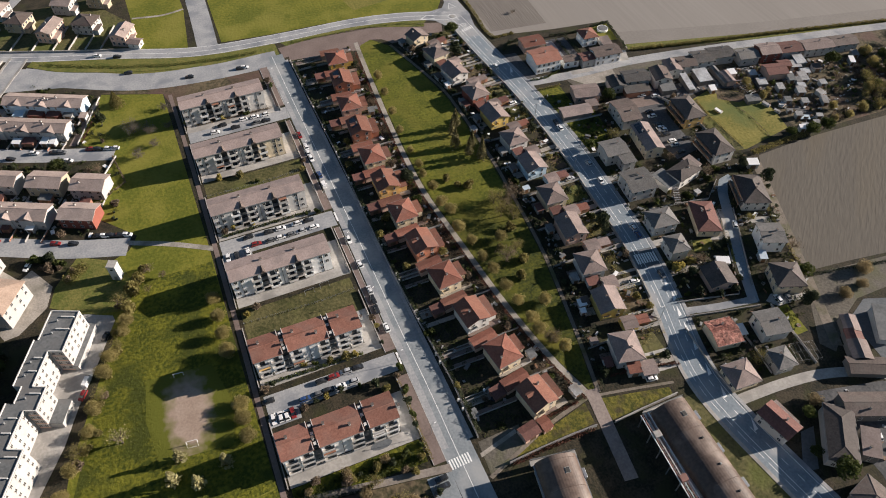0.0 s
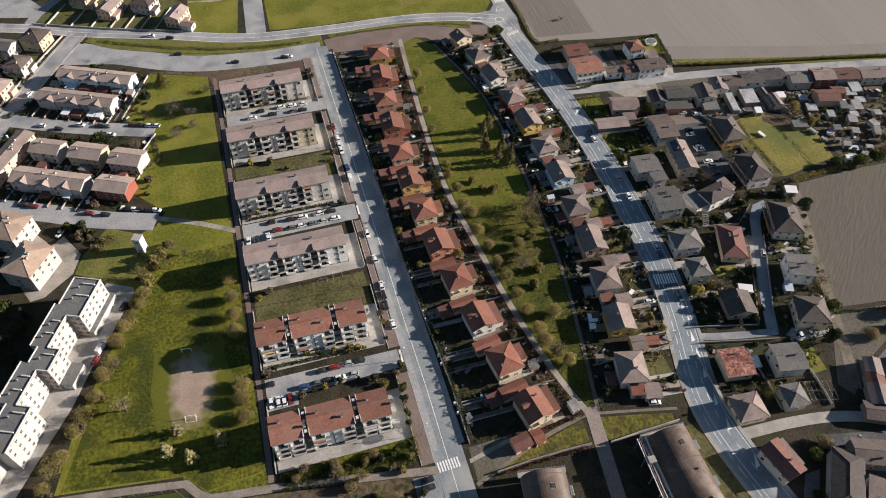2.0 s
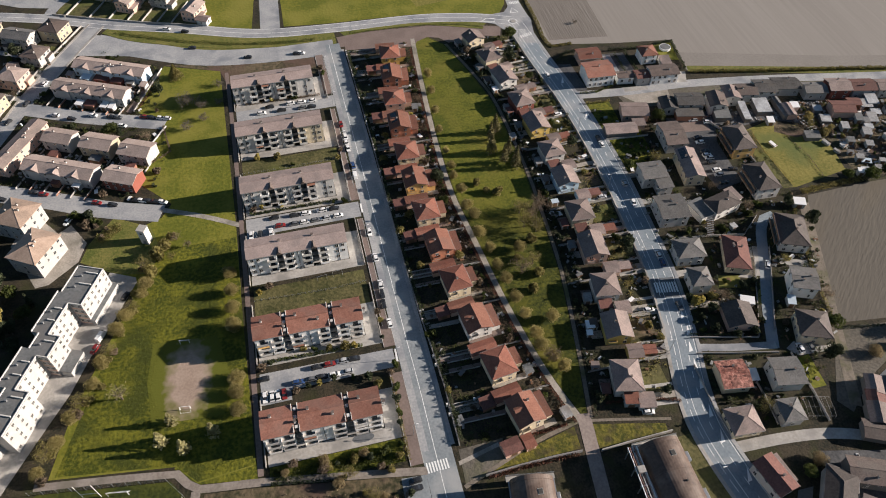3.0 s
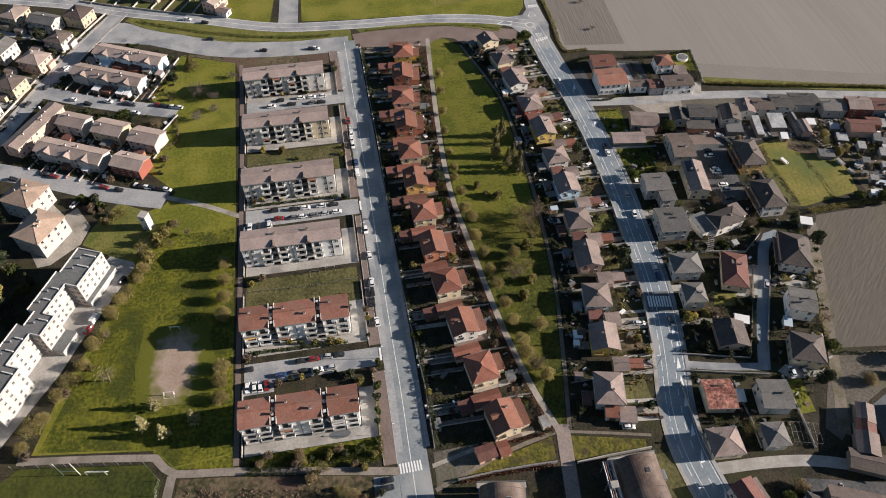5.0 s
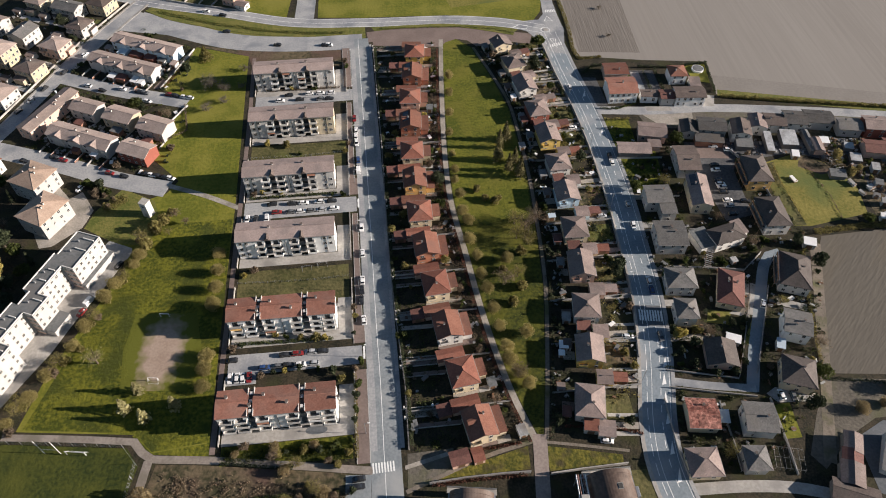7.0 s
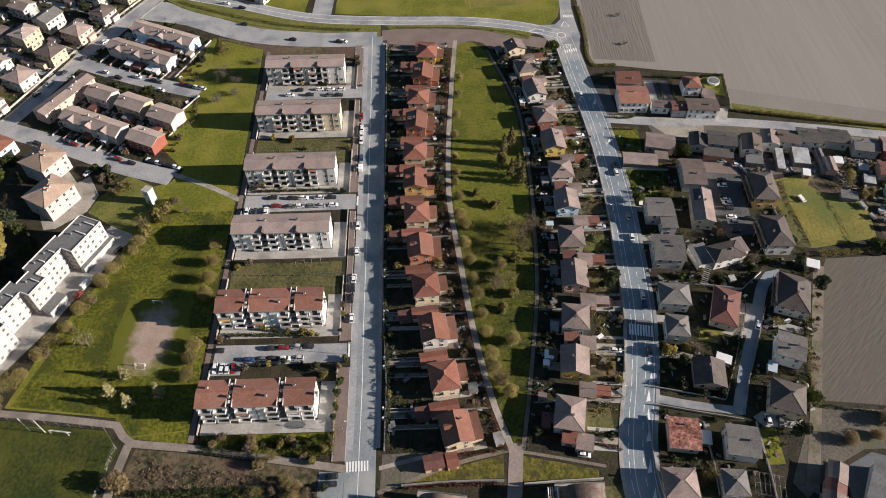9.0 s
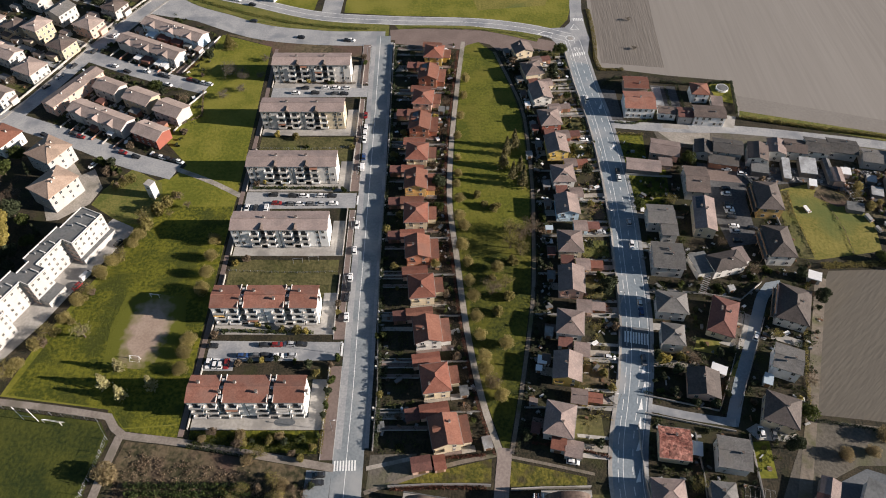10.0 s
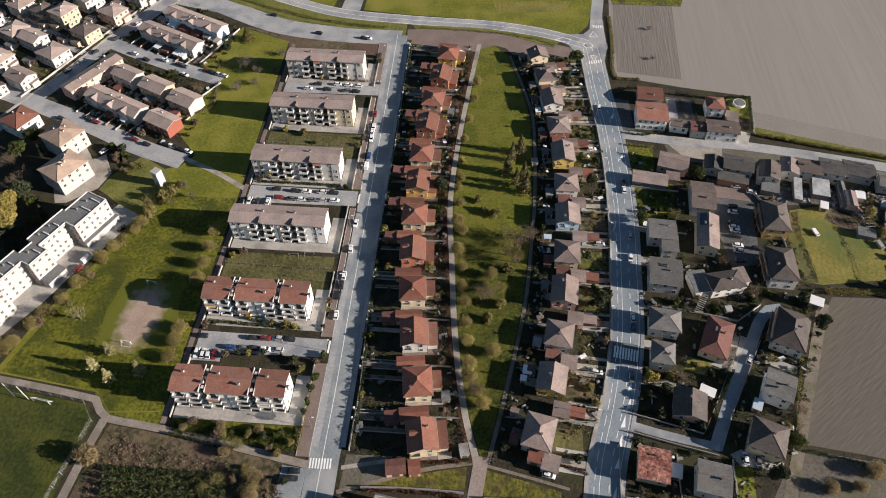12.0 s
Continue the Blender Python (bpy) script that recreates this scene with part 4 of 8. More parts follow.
# terraces
for x, y, w, d, r, wl, rf, lab, e in (
    (-112.0, 235.4, 37, 8.6, -26, BLUE, ROOF_TAN, "long terrace with pale blue and red fronts", 5.2),
    (-120.3, 219.6, 37, 8.6, -26, GREYWALL, ROOF_TAN, "long grey terrace with a brown roof", 5.2),
    (-131.2, 186.5, 13, 8.6, -26, WHITE_OLD, ROOF_TAN, "white gabled terrace house with brown roof", 5.4),
    (-114.1, 178.5, 14, 9.4, -26, CREAM_OLD, ROOF_TAN, "cream gabled terrace house with brown roof", 5.4),
    (-97.5, 169.8, 13.5, 9.6, -26, WHITE_OLD, ROOF_TAN, "white gabled terrace house with brown roof", 5.4),
    (-128.9, 165.2, 32, 9, -26, GREYWALL, ROOF_TAN, "long grey terrace below the street", 5.4),
    (-103.0, 154.0, 14, 9, -26, REDWALL, ROOF_TAN, "red-fronted gabled terrace house", 5.4),
):
    house(x, y, w, d, r, e, "ew", 19, wl, rf, lab, "s", chimneys=max(1, int(w / 9)), name="terrace_house", group="terraces", annex=[(u, -2.6, 5.6, 4.6, e - 0.1, "ns", 26, rf) for u in ((-12, 0, 12) if w > 34 else (-10, 0, 9))] if w > 30 else [])
for x, y, w, d, rf, wl, lab in ((-126.0, 213.6, 3.4, 3.0, WHITE_METAL, GREYWALL, "white-roofed garden shed before the terrace"), (-121.0, 211.8, 4.8, 3.6, ROOF_MAROON, BRICK, "dark red garden shed before the terrace"), (-114.3, 209.2, 3.0, 4.0, WHITE_METAL, GREYWALL, "white-roofed garden shed before the terrace"), (-111.0, 207.6, 2.4, 3.6, WHITE_METAL, GREYWALL, "white-roofed garden shed before the terrace"),
                                (-124.3, 234.4, 4.6, 4.6, BLUE, BLUE, "pale blue lean-to on a terrace front"), (-117.2, 231.0, 7.0, 3.4, ROOF_MAROON, REDWALL, "dark red lean-to on a terrace front"), (-109.8, 227.4, 5.6, 3.4, ROOF_MAROON, REDWALL, "dark red lean-to on a terrace front"), (-103.4, 224.6, 4.0, 3.0, FLAT_GREY, GREYWALL, "grey lean-to on a terrace front"), (-97.0, 221.0, 3.0, 3.4, ROOF_TAN, WHITE, "small white store behind the terrace"), (-132.6, 238.6, 3.0, 3.0, ROOF_TAN, OFFWHITE, "small pale store behind the terrace"),
                                (-134.0, 178.8, 4, 3, ROOF_MAROON, BRICK, "dark red garden shed before the terrace"), (-116.0, 171.4, 5, 3, FLAT_GREY, BRICK, "felt-roofed garden shed before the terrace"), (-101.0, 162.6, 4, 3, ROOF_MAROON, BRICK, "dark red garden shed before the terrace"), (-122.5, 156.0, 3, 2.6, WHITE_METAL, GREYWALL, "white-roofed garden shed before the terrace"), (-131.5, 160.0, 3, 2.6, ROOF_MAROON, BRICK, "dark red garden shed before the terrace")):
    shed(x, y, w, d, -26, 2.2, rf, wl, "shed", 6, lab)
house(-148.4, 185.5, 7.6, 31, -28, 5.6, "ns", 14, PINK, ROOF_TAN, "long pinkish terrace along the diagonal road", "es", chimneys=4, name="terrace_house", group="terraces")

# east side
H = house
H(121.0, 175.0, 13.4, 12.0, -3, 6.0, "ew", 14, BLOCK_WHITE, ROOF_BLOCK, "large white farmhouse with a brick-red roof", "s", gap=2.2)
H(122.6, 191.0, 11.2, 8.6, -4, 4.0, "ew", 12, PINK, ROOF_RED, "low barn with a red roof", "", storeys=1)
H(133.7, 170.1, 7.8, 4.7, -8, 4.0, "ew", 14, BLOCK_WHITE, ROOF_BROWN, "low white outbuilding beside the farmhouse", "s", storeys=1)
H(141.5, 167.9, 6.2, 6.2, -4, 4.5, "ew", 14, GREYWALL, ROOF_MAROON, "small building with a maroon roof", "s", storeys=1)
H(152.1, 167.1, 13.8, 7.8, -5, 5.6, "ew", 14, BLOCK_WHITE, ROOF_BROWN, "white row house with small square windows", "s", gap=2.2)
H(151.9, 184.6, 7.8, 8.2, -4, 5.2, "hip", 20, BLOCK_WHITE, ROOF_ORANGE, "white villa with a red pyramid roof", "s")
H(116.5, 102.5, 10.0, 9.0, -4, 6.0, "ew", 12, GREYWALL, ROOF_GREY, "grey two-storey house with shallow roof", "sw")
H(118.8, 95.9, 5.7, 7.4, -4, 5.0, "shed", 4, GREYWALL, ROOF_GREY, "grey lean-to wing beside a house", "sw", chimneys=0)
H(115.0, 81.0, 11.2, 11.8, -6, 6.0, "ew", 10, GREYWALL, ROOF_GREY, "grey house with a broad shallow roof", "sw", chimneys=3)
H(112.0, 59.4, 10.2, 8.4, -7, 5.6, "hip", 26, WHITE, ROOF_GREY, "white villa with a grey hipped roof", "sw")
H(109.5, 45.6, 7.0, 7.8, -8, 5.8, "hip", 26, WHITE, ROOF_GREY, "small white villa with a grey pyramid roof", "sw")
H(130.1, 54.4, 8.8, 15.6, -21.5, 3.8, "hip", 20, CREAM, ROOF_MAROON, "villa with a long maroon hipped roof", "se", chimneys=3)
H(116.6, 27.6, 10.0, 9.6, -10, 3.4, "ns", 22, PINK, ROOF_VILLA, "low pink bungalow with tiled roof", "s", storeys=1)
H(156.7, 58.9, 10.6, 15.8, -21.5, 5.0, "hip", 26, WHITE, ROOF_VILLA, "white villa with a dark hipped roof", "swe", chimneys=2)
H(146.8, 35.4, 8.8, 9.6, -22, 6.0, "ew", 9, BLOCK_WHITE, ROOF_GREY, "white house with a flat grey roof", "swe", chimneys=2)
H(139.3, 16.9, 10.4, 10.6, -21, 5.2, "hip", 26, CREAM, ROOF_VILLA, "cream villa with a dark hipped roof", "swe")
H(101.9, 5.8, 9.2, 9.8, -8.5, 4.0, "ew", 14, CREAM, ROOF_MOTTLED, "house with a mottled red tiled roof", "se")
H(119.4, 2.0, 9.4, 9.4, -10.5, 5.4, "ew", 12, WHITE, ROOF_GREY, "white house with a weathered grey roof", "swe")
H(96.8, -10.2, 9.4, 8.4, -4, 4.0, "hip", 26, CREAM, ROOF_PINK, "cream villa with a pinkish pyramid roof", "swe")
H(113.2, -10.9, 6.6, 7.0, -6, 4.8, "hip", 20, GREYWALL, ROOF_GREY, "small grey villa with hipped roof", "swe")
H(96.5, -29.2, 6.8, 11.2, 13, 5.0, "ns", 18, GREYWALL, ROOF_MAROON, "house with a maroon roof beside the lane", "sw", annex=[(4.7, 0.6, 1.9, 9.0, 3.2, "shed", 4, ROOF_PINK)])
H(136.0, 123.2, 9.0, 14.8, -6, 5.2, "ew", 12, GREYWALL, ROOF_BROWN, "brown-roofed house beside the yard", "sw", chimneys=2)
H(134.7, 103.4, 7.8, 17.2, -9, 5.4, "ns", 18, CREAM, ROOF_PINK, "long house with a dark and pink roof", "sw", chimneys=2)
H(137.3, 79.3, 12.8, 7.6, 14, 5.0, "hip", 19, WHITE, ROOF_VILLA, "white house with a brown roof", "s", annex=[(-9.0, 2.2, 6.6, 9.4, 3.4, "shed", 2, FLAT_GREY), (6.9, 1.4, 4.2, 6.6, 4.6, "shed", 4, ROOF_PINK)])
H(163.1, 113.0, 9.4, 15.2, -5, 6.0, "hip", 26, OCHRE, ROOF_VILLA, "ochre villa with a brown hipped roof", "sw")
H(159.9, 88.2, 9.6, 15.2, -3, 6.0, "hip", 26, WHITE, ROOF_VILLA, "white villa with a brown hipped roof", "sw")
# villas by the park
H(-141.8, 138.0, 13.4, 13.0, -28, 8.6, "hip", 20, OFFWHITE, ROOF_SAND, "white three-storey villa with a tan hipped roof", "se", storeys=3, chimneys=3)
H(-132.8, 118.0, 12.6, 15.0, -30, 8.6, "hip", 20, OFFWHITE, ROOF_SAND, "white three-storey villa with a tan hipped roof", "se", storeys=3, chimneys=3)


# ---- apartment blocks ----
def block(y, roof, red, x=-35.2, w=37.4, d=9.4, eave=10.2, third=WHITE, front=WHITE):
    """Three-storey block with balconies on the south and two stairs, set back in slots with painted shade."""
    rng = random.Random(int(y))
    b = thing("apartment_block", x, y, 0, f"three-storey apartment block with {'red' if red else 'tan'} tiled roof and white balconies", "apartment block", "apartment blocks")
    stairs = (-8.0, 8.2) if red else (-w / 6 - 0.5, w / 6 + 0.1)
    edges = [-w / 2, stairs[0] - 1.2, stairs[0] + 1.2, stairs[1] - 1.2, stairs[1] + 1.2, w / 2]
    for i, (u0, u1) in enumerate(zip(edges, edges[1:])):
        slot = i % 2
        part("wall", box(u0, u1, -d / 2 + (1.7 if slot else 0), d / 2, -0.1, eave), third if i == 4 else GREYWALL if slot else front, b)
    t = math.tan(radians(13))
    cuts = [(-w / 2, stairs[0] - 1.1), (stairs[0] + 1.1, stairs[1] - 1.1), (stairs[1] + 1.1, w / 2)] if red else [(-w / 2, w / 2)]
    for u0, u1 in cuts:
        rm, top = roof_mesh(u1 - u0, d, eave, 13, "ew", 0.35)
        rf = part("roof", rm, roof, b, at=pose((u0 + u1) / 2, 0, 0))
        gb = bmesh.new()
        for s in (-1, 1):
            q = [gb.verts.new((s * ((u1 - u0) / 2 - e), v, zz)) for e in (0.0, 0.3) for v, zz in ((-d / 2, eave), (d / 2, eave), (0, eave + d / 2 * t))]
            gb.faces.new(q[:3]), gb.faces.new(q[3:][::-1])
            for i in range(3):
                j = (i + 1) % 3
                gb.faces.new((q[i], q[j], q[3 + j], q[3 + i]))
        part("gable", gb, WHITE, rf)
        part("ridge_tiles", beam((-(u1 - u0) / 2 - 0.3, 0, top), ((u1 - u0) / 2 + 0.3, 0, top), 0.14), roof, rf)
        part("gutter", beam((-(u1 - u0) / 2, -d / 2 - 0.42, eave + 0.02), ((u1 - u0) / 2, -d / 2 - 0.42, eave + 0.02), 0.1), COPING, rf)
        if red:
            for k in range(int((u1 - u0) / 9) + 1):
                chimney(b, u0 + 3 + k * 7.5, (-1) ** k * 1.7, eave + (d / 2 - 1.7) * t + 0.2, 1.0, 0.7)
    if not red:
        for u in (stairs[0], stairs[1]):
            chimney(b, u + rng.uniform(-1, 1), 0.6, eave + (d / 2 - 0.6) * t, 0.9, 0.8)
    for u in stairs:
        # near-black sheet on the slot's back wall paints in its shade
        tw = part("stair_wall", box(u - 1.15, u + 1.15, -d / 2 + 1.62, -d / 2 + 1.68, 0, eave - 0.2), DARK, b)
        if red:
            # near-black slab in the roof gap stands in for deep shade
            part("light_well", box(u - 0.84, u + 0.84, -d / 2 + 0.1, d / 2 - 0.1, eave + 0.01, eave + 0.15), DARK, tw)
            for v in (-1.06, 0.84):
                part("well_kerb", box(u + v, u + v + 0.2, -d / 2 - 0.3, d / 2 + 0.3, eave + 0.02, eave + 0.75), WHITE, tw)
            for v in (1.0, 4.4, 7.2):
                part("skylight", box(u - 0.5, u + 0.5, -d / 2 + v, -d / 2 + v + 1.1, eave + 0.15, eave + 0.6, bevel=0.08), WHITE, tw)
        else:
            gab = bmesh.new()
            q = [gab.verts.new((u + a, v, z)) for v in (-d / 2 - 0.5, -d / 2 + 2.6) for a, z in ((-1.2, eave + 0.05), (1.2, eave + 0.05), (0, eave + 1.25))]
            gab.faces.new(q[:3]), gab.faces.new(q[3:][::-1])
            for i in range(3):
                j = (i + 1) % 3
                gab.faces.new((q[i], q[j], q[3 + j], q[3 + i]))
            part("gablet", gab, ROOF_BROWN, tw)
        for st in range(2):
            part("landing", box(u - 1.15, u + 1.15, -d / 2 + 0.1, -d / 2 + 1.6, 2.6 + st * 3.1, 2.75 + st * 3.1), CONCRETE, tw)
        part("canopy", box(u - 1.5, u + 1.5, -d / 2 - 1.2, -d / 2 - 0.01, 2.4, 2.55), CONCRETE, tw)
    for u in (-w / 3 - 2.9, 0.0, w / 3 + 2.9):
        part("downpipe", beam((u, -d / 2 - 0.07, 0), (u, -d / 2 - 0.07, eave - 0.1), 0.09), DARK, b)
    wide = (-w / 2 + 2.6, stairs[0] - 3.4, stairs[0] + 3.4, stairs[1] - 3.4, stairs[1] + 3.4, w / 2 - 2.6) if red else (stairs[0] - 3.1, stairs[0] + 3.1, stairs[1] - 3.1, stairs[1] + 3.1)
    for u in wide:
        for st in range(3):
            z = 0.9 + st * 3.15
            hw = 2.0 if red else 1.7
            bl = part("balcony", box(u - hw, u + hw, -d / 2 - 1.2, -d / 2, z - 0.18, z), CONCRETE, b)
            rail = box(u - hw, u + hw, -d / 2 - 1.2, -d / 2 - 1.08, z, z + 0.95)
            box(u - hw, u - hw + 0.1, -d / 2 - 1.08, -d / 2, z, z + 0.95, rail)
            box(u + hw - 0.1, u + hw, -d / 2 - 1.08, -d / 2, z, z + 0.95, rail)
            part("balcony_parapet", rail, rng.choice((WHITE, WHITE, WHITE_METAL, GREYWALL)), bl)
            part("loggia_glazing", box(u - 0.9, u + 0.9, -d / 2 - 0.04, -d / 2 + 0.02, z + 0.05, z + 2.2), GLASS, bl)
            if rng.random() < 0.1:
                part("awning", box(u - hw + 0.1, u + hw - 0.1, -d / 2 - 1.5, -d / 2 - 0.02, z + 2.35, z + 2.43), rng.choice((BRICK, OCHRE, GREYWALL)), bl)
    for u in (() if red else (-w / 2 + 1.6, -w / 2 + 3.9, -1.9, 1.9, w / 2 - 3.9, w / 2 - 1.6)):
        for st in range(3):
            if rng.random() > 0.08:
                window(b, u, -d / 2, 1.8 + st * 3.15, 0, 1.1, 1.3)
    for st in range(3):
        for v in (-2.2, 2.2):
            window(b, w / 2, v, 1.9 + st * 3.15, 90, 0.9, 1.2)
    return b


for y, rf, red in ((21.8, ROOF_BLOCK, True), (58.5, ROOF_BLOCK, True), (95.0, ROOF_MAUVE, False), (130.3, ROOF_MAUVE, False), (166.0, ROOF_MAUVE, False), (201.0, ROOF_MAUVE, False)):
    front = BLOCK_WHITE if y in (95.0, 21.8, 58.5) else WHITE
    block(y, rf, red, third=CREAM if y == 166.0 else front, front=front)
    patch("apron", [(-54.2, y - 9.5), (-13.5, y - 9.5), (-13.5, y - 5.0), (-54.2, y - 5.0)], 0.1, CONCRETE, "concrete apron in front of an apartment block", "paving")
    patch("driveway", [(-16.2, y - 9.5), (-11.2, y - 9.5), (-11.2, y + 9), (-16.2, y + 9)], 0.09, CONCRETE, "concrete driveway beside an apartment block", "paving")


rng0 = random.Random(9)
BLUE_SHEET = plain("pale_blue_sheet", (0.42, 0.50, 0.56), 0.5)
# ---- stepped white apartment building ----
APT = Matrix.Translation((-104.6, 96.7, 0)) @ Matrix(((-0.403, -0.915, 0, 0), (-0.915, 0.403, 0, 0), (0, 0, 1, 0), (0, 0, 0, 1)))
apt = thing("apartment_building", -104.6, 96.7, 0, "long stepped white four-storey building with flat grey roofs", "apartment building")


def apt_box(u0, u1, v0, v1, z0, z1, bm=None):
    inner = Matrix.Translation((104.6, -96.7, 0)) @ APT
    return box(u0, u1, v0, v1, z0, z1, bm, m=inner)


APT_TOP = 12.0
for u0, u1, v0, v1 in ((0, 12, 0, 10), (12, 16.4, 0, 11.4), (16.4, 29.4, 4.8, 11.4), (29.4, 35.5, 0.4, 8.6), (35.5, 38, 0.4, 11.2), (38, 50.5, 4.3, 11.2), (50.5, 57, -0.7, 8), (57, 66, -0.7, 11), (66, 82, 4, 11)):
    part("wall", apt_box(u0, u1, v0, v1, -0.1, APT_TOP - 0.35), OFFWHITE, apt)
    rf = part("flat_roof", apt_box(u0, u1, v0, v1, APT_TOP - 0.35, APT_TOP - 0.1), FLAT_GREY, apt)
    edge = apt_box(u0, u1, v0, v0 + 0.3, APT_TOP - 0.1, APT_TOP + 0.25)
    apt_box(u0, u1, v1 - 0.3, v1, APT_TOP - 0.1, APT_TOP + 0.25, edge)
    part("parapet", edge, WHITE, rf)
    for k in range(int((u1 - u0) / 5)):
        part("roof_kerb", apt_box(u0 + 2.3 + k * 5, u0 + 2.7 + k * 5, v0 + 1.0, v0 + (v1 - v0) * 0.55, APT_TOP - 0.1, APT_TOP + 0.4), WHITE, rf)
        part("roof_vent", apt_box(u0 + 4 + k * 5, u0 + 4.5 + k * 5, v0 + (v1 - v0) * 0.6, v0 + (v1 - v0) * 0.6 + 0.5, APT_TOP - 0.1, APT_TOP + 0.8), METAL, rf)
for u, v0, v1 in ((0, 0, 10), (16.4, 0, 4.8), (38, 0.4, 4.3), (29.4, 0.4, 4.8), (50.5, -0.7, 4.3)):
    s = 0.3 if u in (16.4, 38) else -0.3
    part("parapet", apt_box(min(u, u - s), max(u, u - s), v0 + 0.3, v1 - 0.01, APT_TOP - 0.1, APT_TOP + 0.25), WHITE, apt)


def apt_window(u, v, z, face, w=1.0, h=1.25):
    p = Matrix.Translation((104.6, -96.7, 0)) @ APT @ Vector((u, v, 0))
    window(apt, p.x, p.y, z, face, w, h, glass=BLIND)


E_FACE, S_FACE = math.degrees(math.atan2(-0.403, 0.915)) + 90, math.degrees(math.atan2(-0.403, 0.915))
for u0, u1, v in ((0, 16.4, 0), (16.4, 29.4, 4.8), (29.4, 38, 0.4), (38, 50.5, 4.3), (50.5, 66, -0.7)):
    k = int((u1 - u0) / 2.6)
    for i in range(k):
        for st in range(4):
            if (i * 7 + st * 3) % 9 != 4:
                apt_window(u0 + (i + 0.5) / k * (u1 - u0), v, 1.2 + st * 2.9, E_FACE)
for u, v0, v1 in ((16.4, 0, 4.8), (38, 0.4, 4.3)):
    for st in range(4):
        for i in range(2):
            apt_window(u, v0 + (i + 0.5) / 2 * (v1 - v0), 1.2 + st * 2.9, S_FACE, 1.1, 1.5)
        band_ = apt_box(u, u + 0.12, v0 + 0.1, v1 - 0.1, 0.4 + st * 2.9, 0.9 + st * 2.9)
        part("sill_band", band_, PINK, apt)
for u0, u1 in ((29.2, 37.6), (-0.5, 16.6)):
    dv = 4.2 if u0 > 10 else 1.6
    base = 0.35 if u0 > 10 else -0.02
    an = part("ground_floor_wing", apt_box(u0, u1, base - dv, base, -0.1, 2.9), OFFWHITE, apt)
    part("wing_roof", apt_box(u0 - 0.15, u1 + 0.15, base - dv - 0.15, base, 2.9, 3.1), FLAT_GREY, an)
for c in range(9):
    TAKEN_BOXES.append(((APT @ Vector((4 + c * 9, 5.5, 0))).x, (APT @ Vector((4 + c * 9, 5.5, 0))).y, 9, 9, 0))
patch("apartment_yard", [(-107, 105.2), (-97.3, 100.4), (-96.8, 98), (-103.9, 82.4), (-111.7, 66.9), (-117, 54), (-125.3, 39.5), (-135, 22), (-145, 28), (-118, 84)], 0.08, CONCRETE, "pale asphalt yard beside the apartment building", "paving")

puddle = prism([(-23.7 + 3.6 * math.cos(k * math.pi / 10), 15.0 + 1.5 * math.sin(k * math.pi / 10)) for k in range(20)], 0.05, 0.106)
setting("wet_patch", puddle, ASPHALT_DARK, "dark wet stain on the concrete apron", "stain")
# transformer tower in the lawn
tw = thing("utility_tower", -93.3, 118.3, -25, "white square utility tower with a flat cap", "utility tower")
part("shaft", box(-1.6, 1.6, -1.6, 1.6, -0.1, 7.6, bevel=0.05), WHITE, tw)
part("cap", box(-1.75, 1.75, -1.75, 1.75, 7.6, 7.85, bevel=0.04), CONCRETE, tw)
part("door", box(-0.6, 0.6, -1.66, -1.58, 0, 2.1), METAL, tw)
part("louvre", box(-0.5, 0.5, -1.65, -1.58, 5.6, 6.4), DARK, tw)


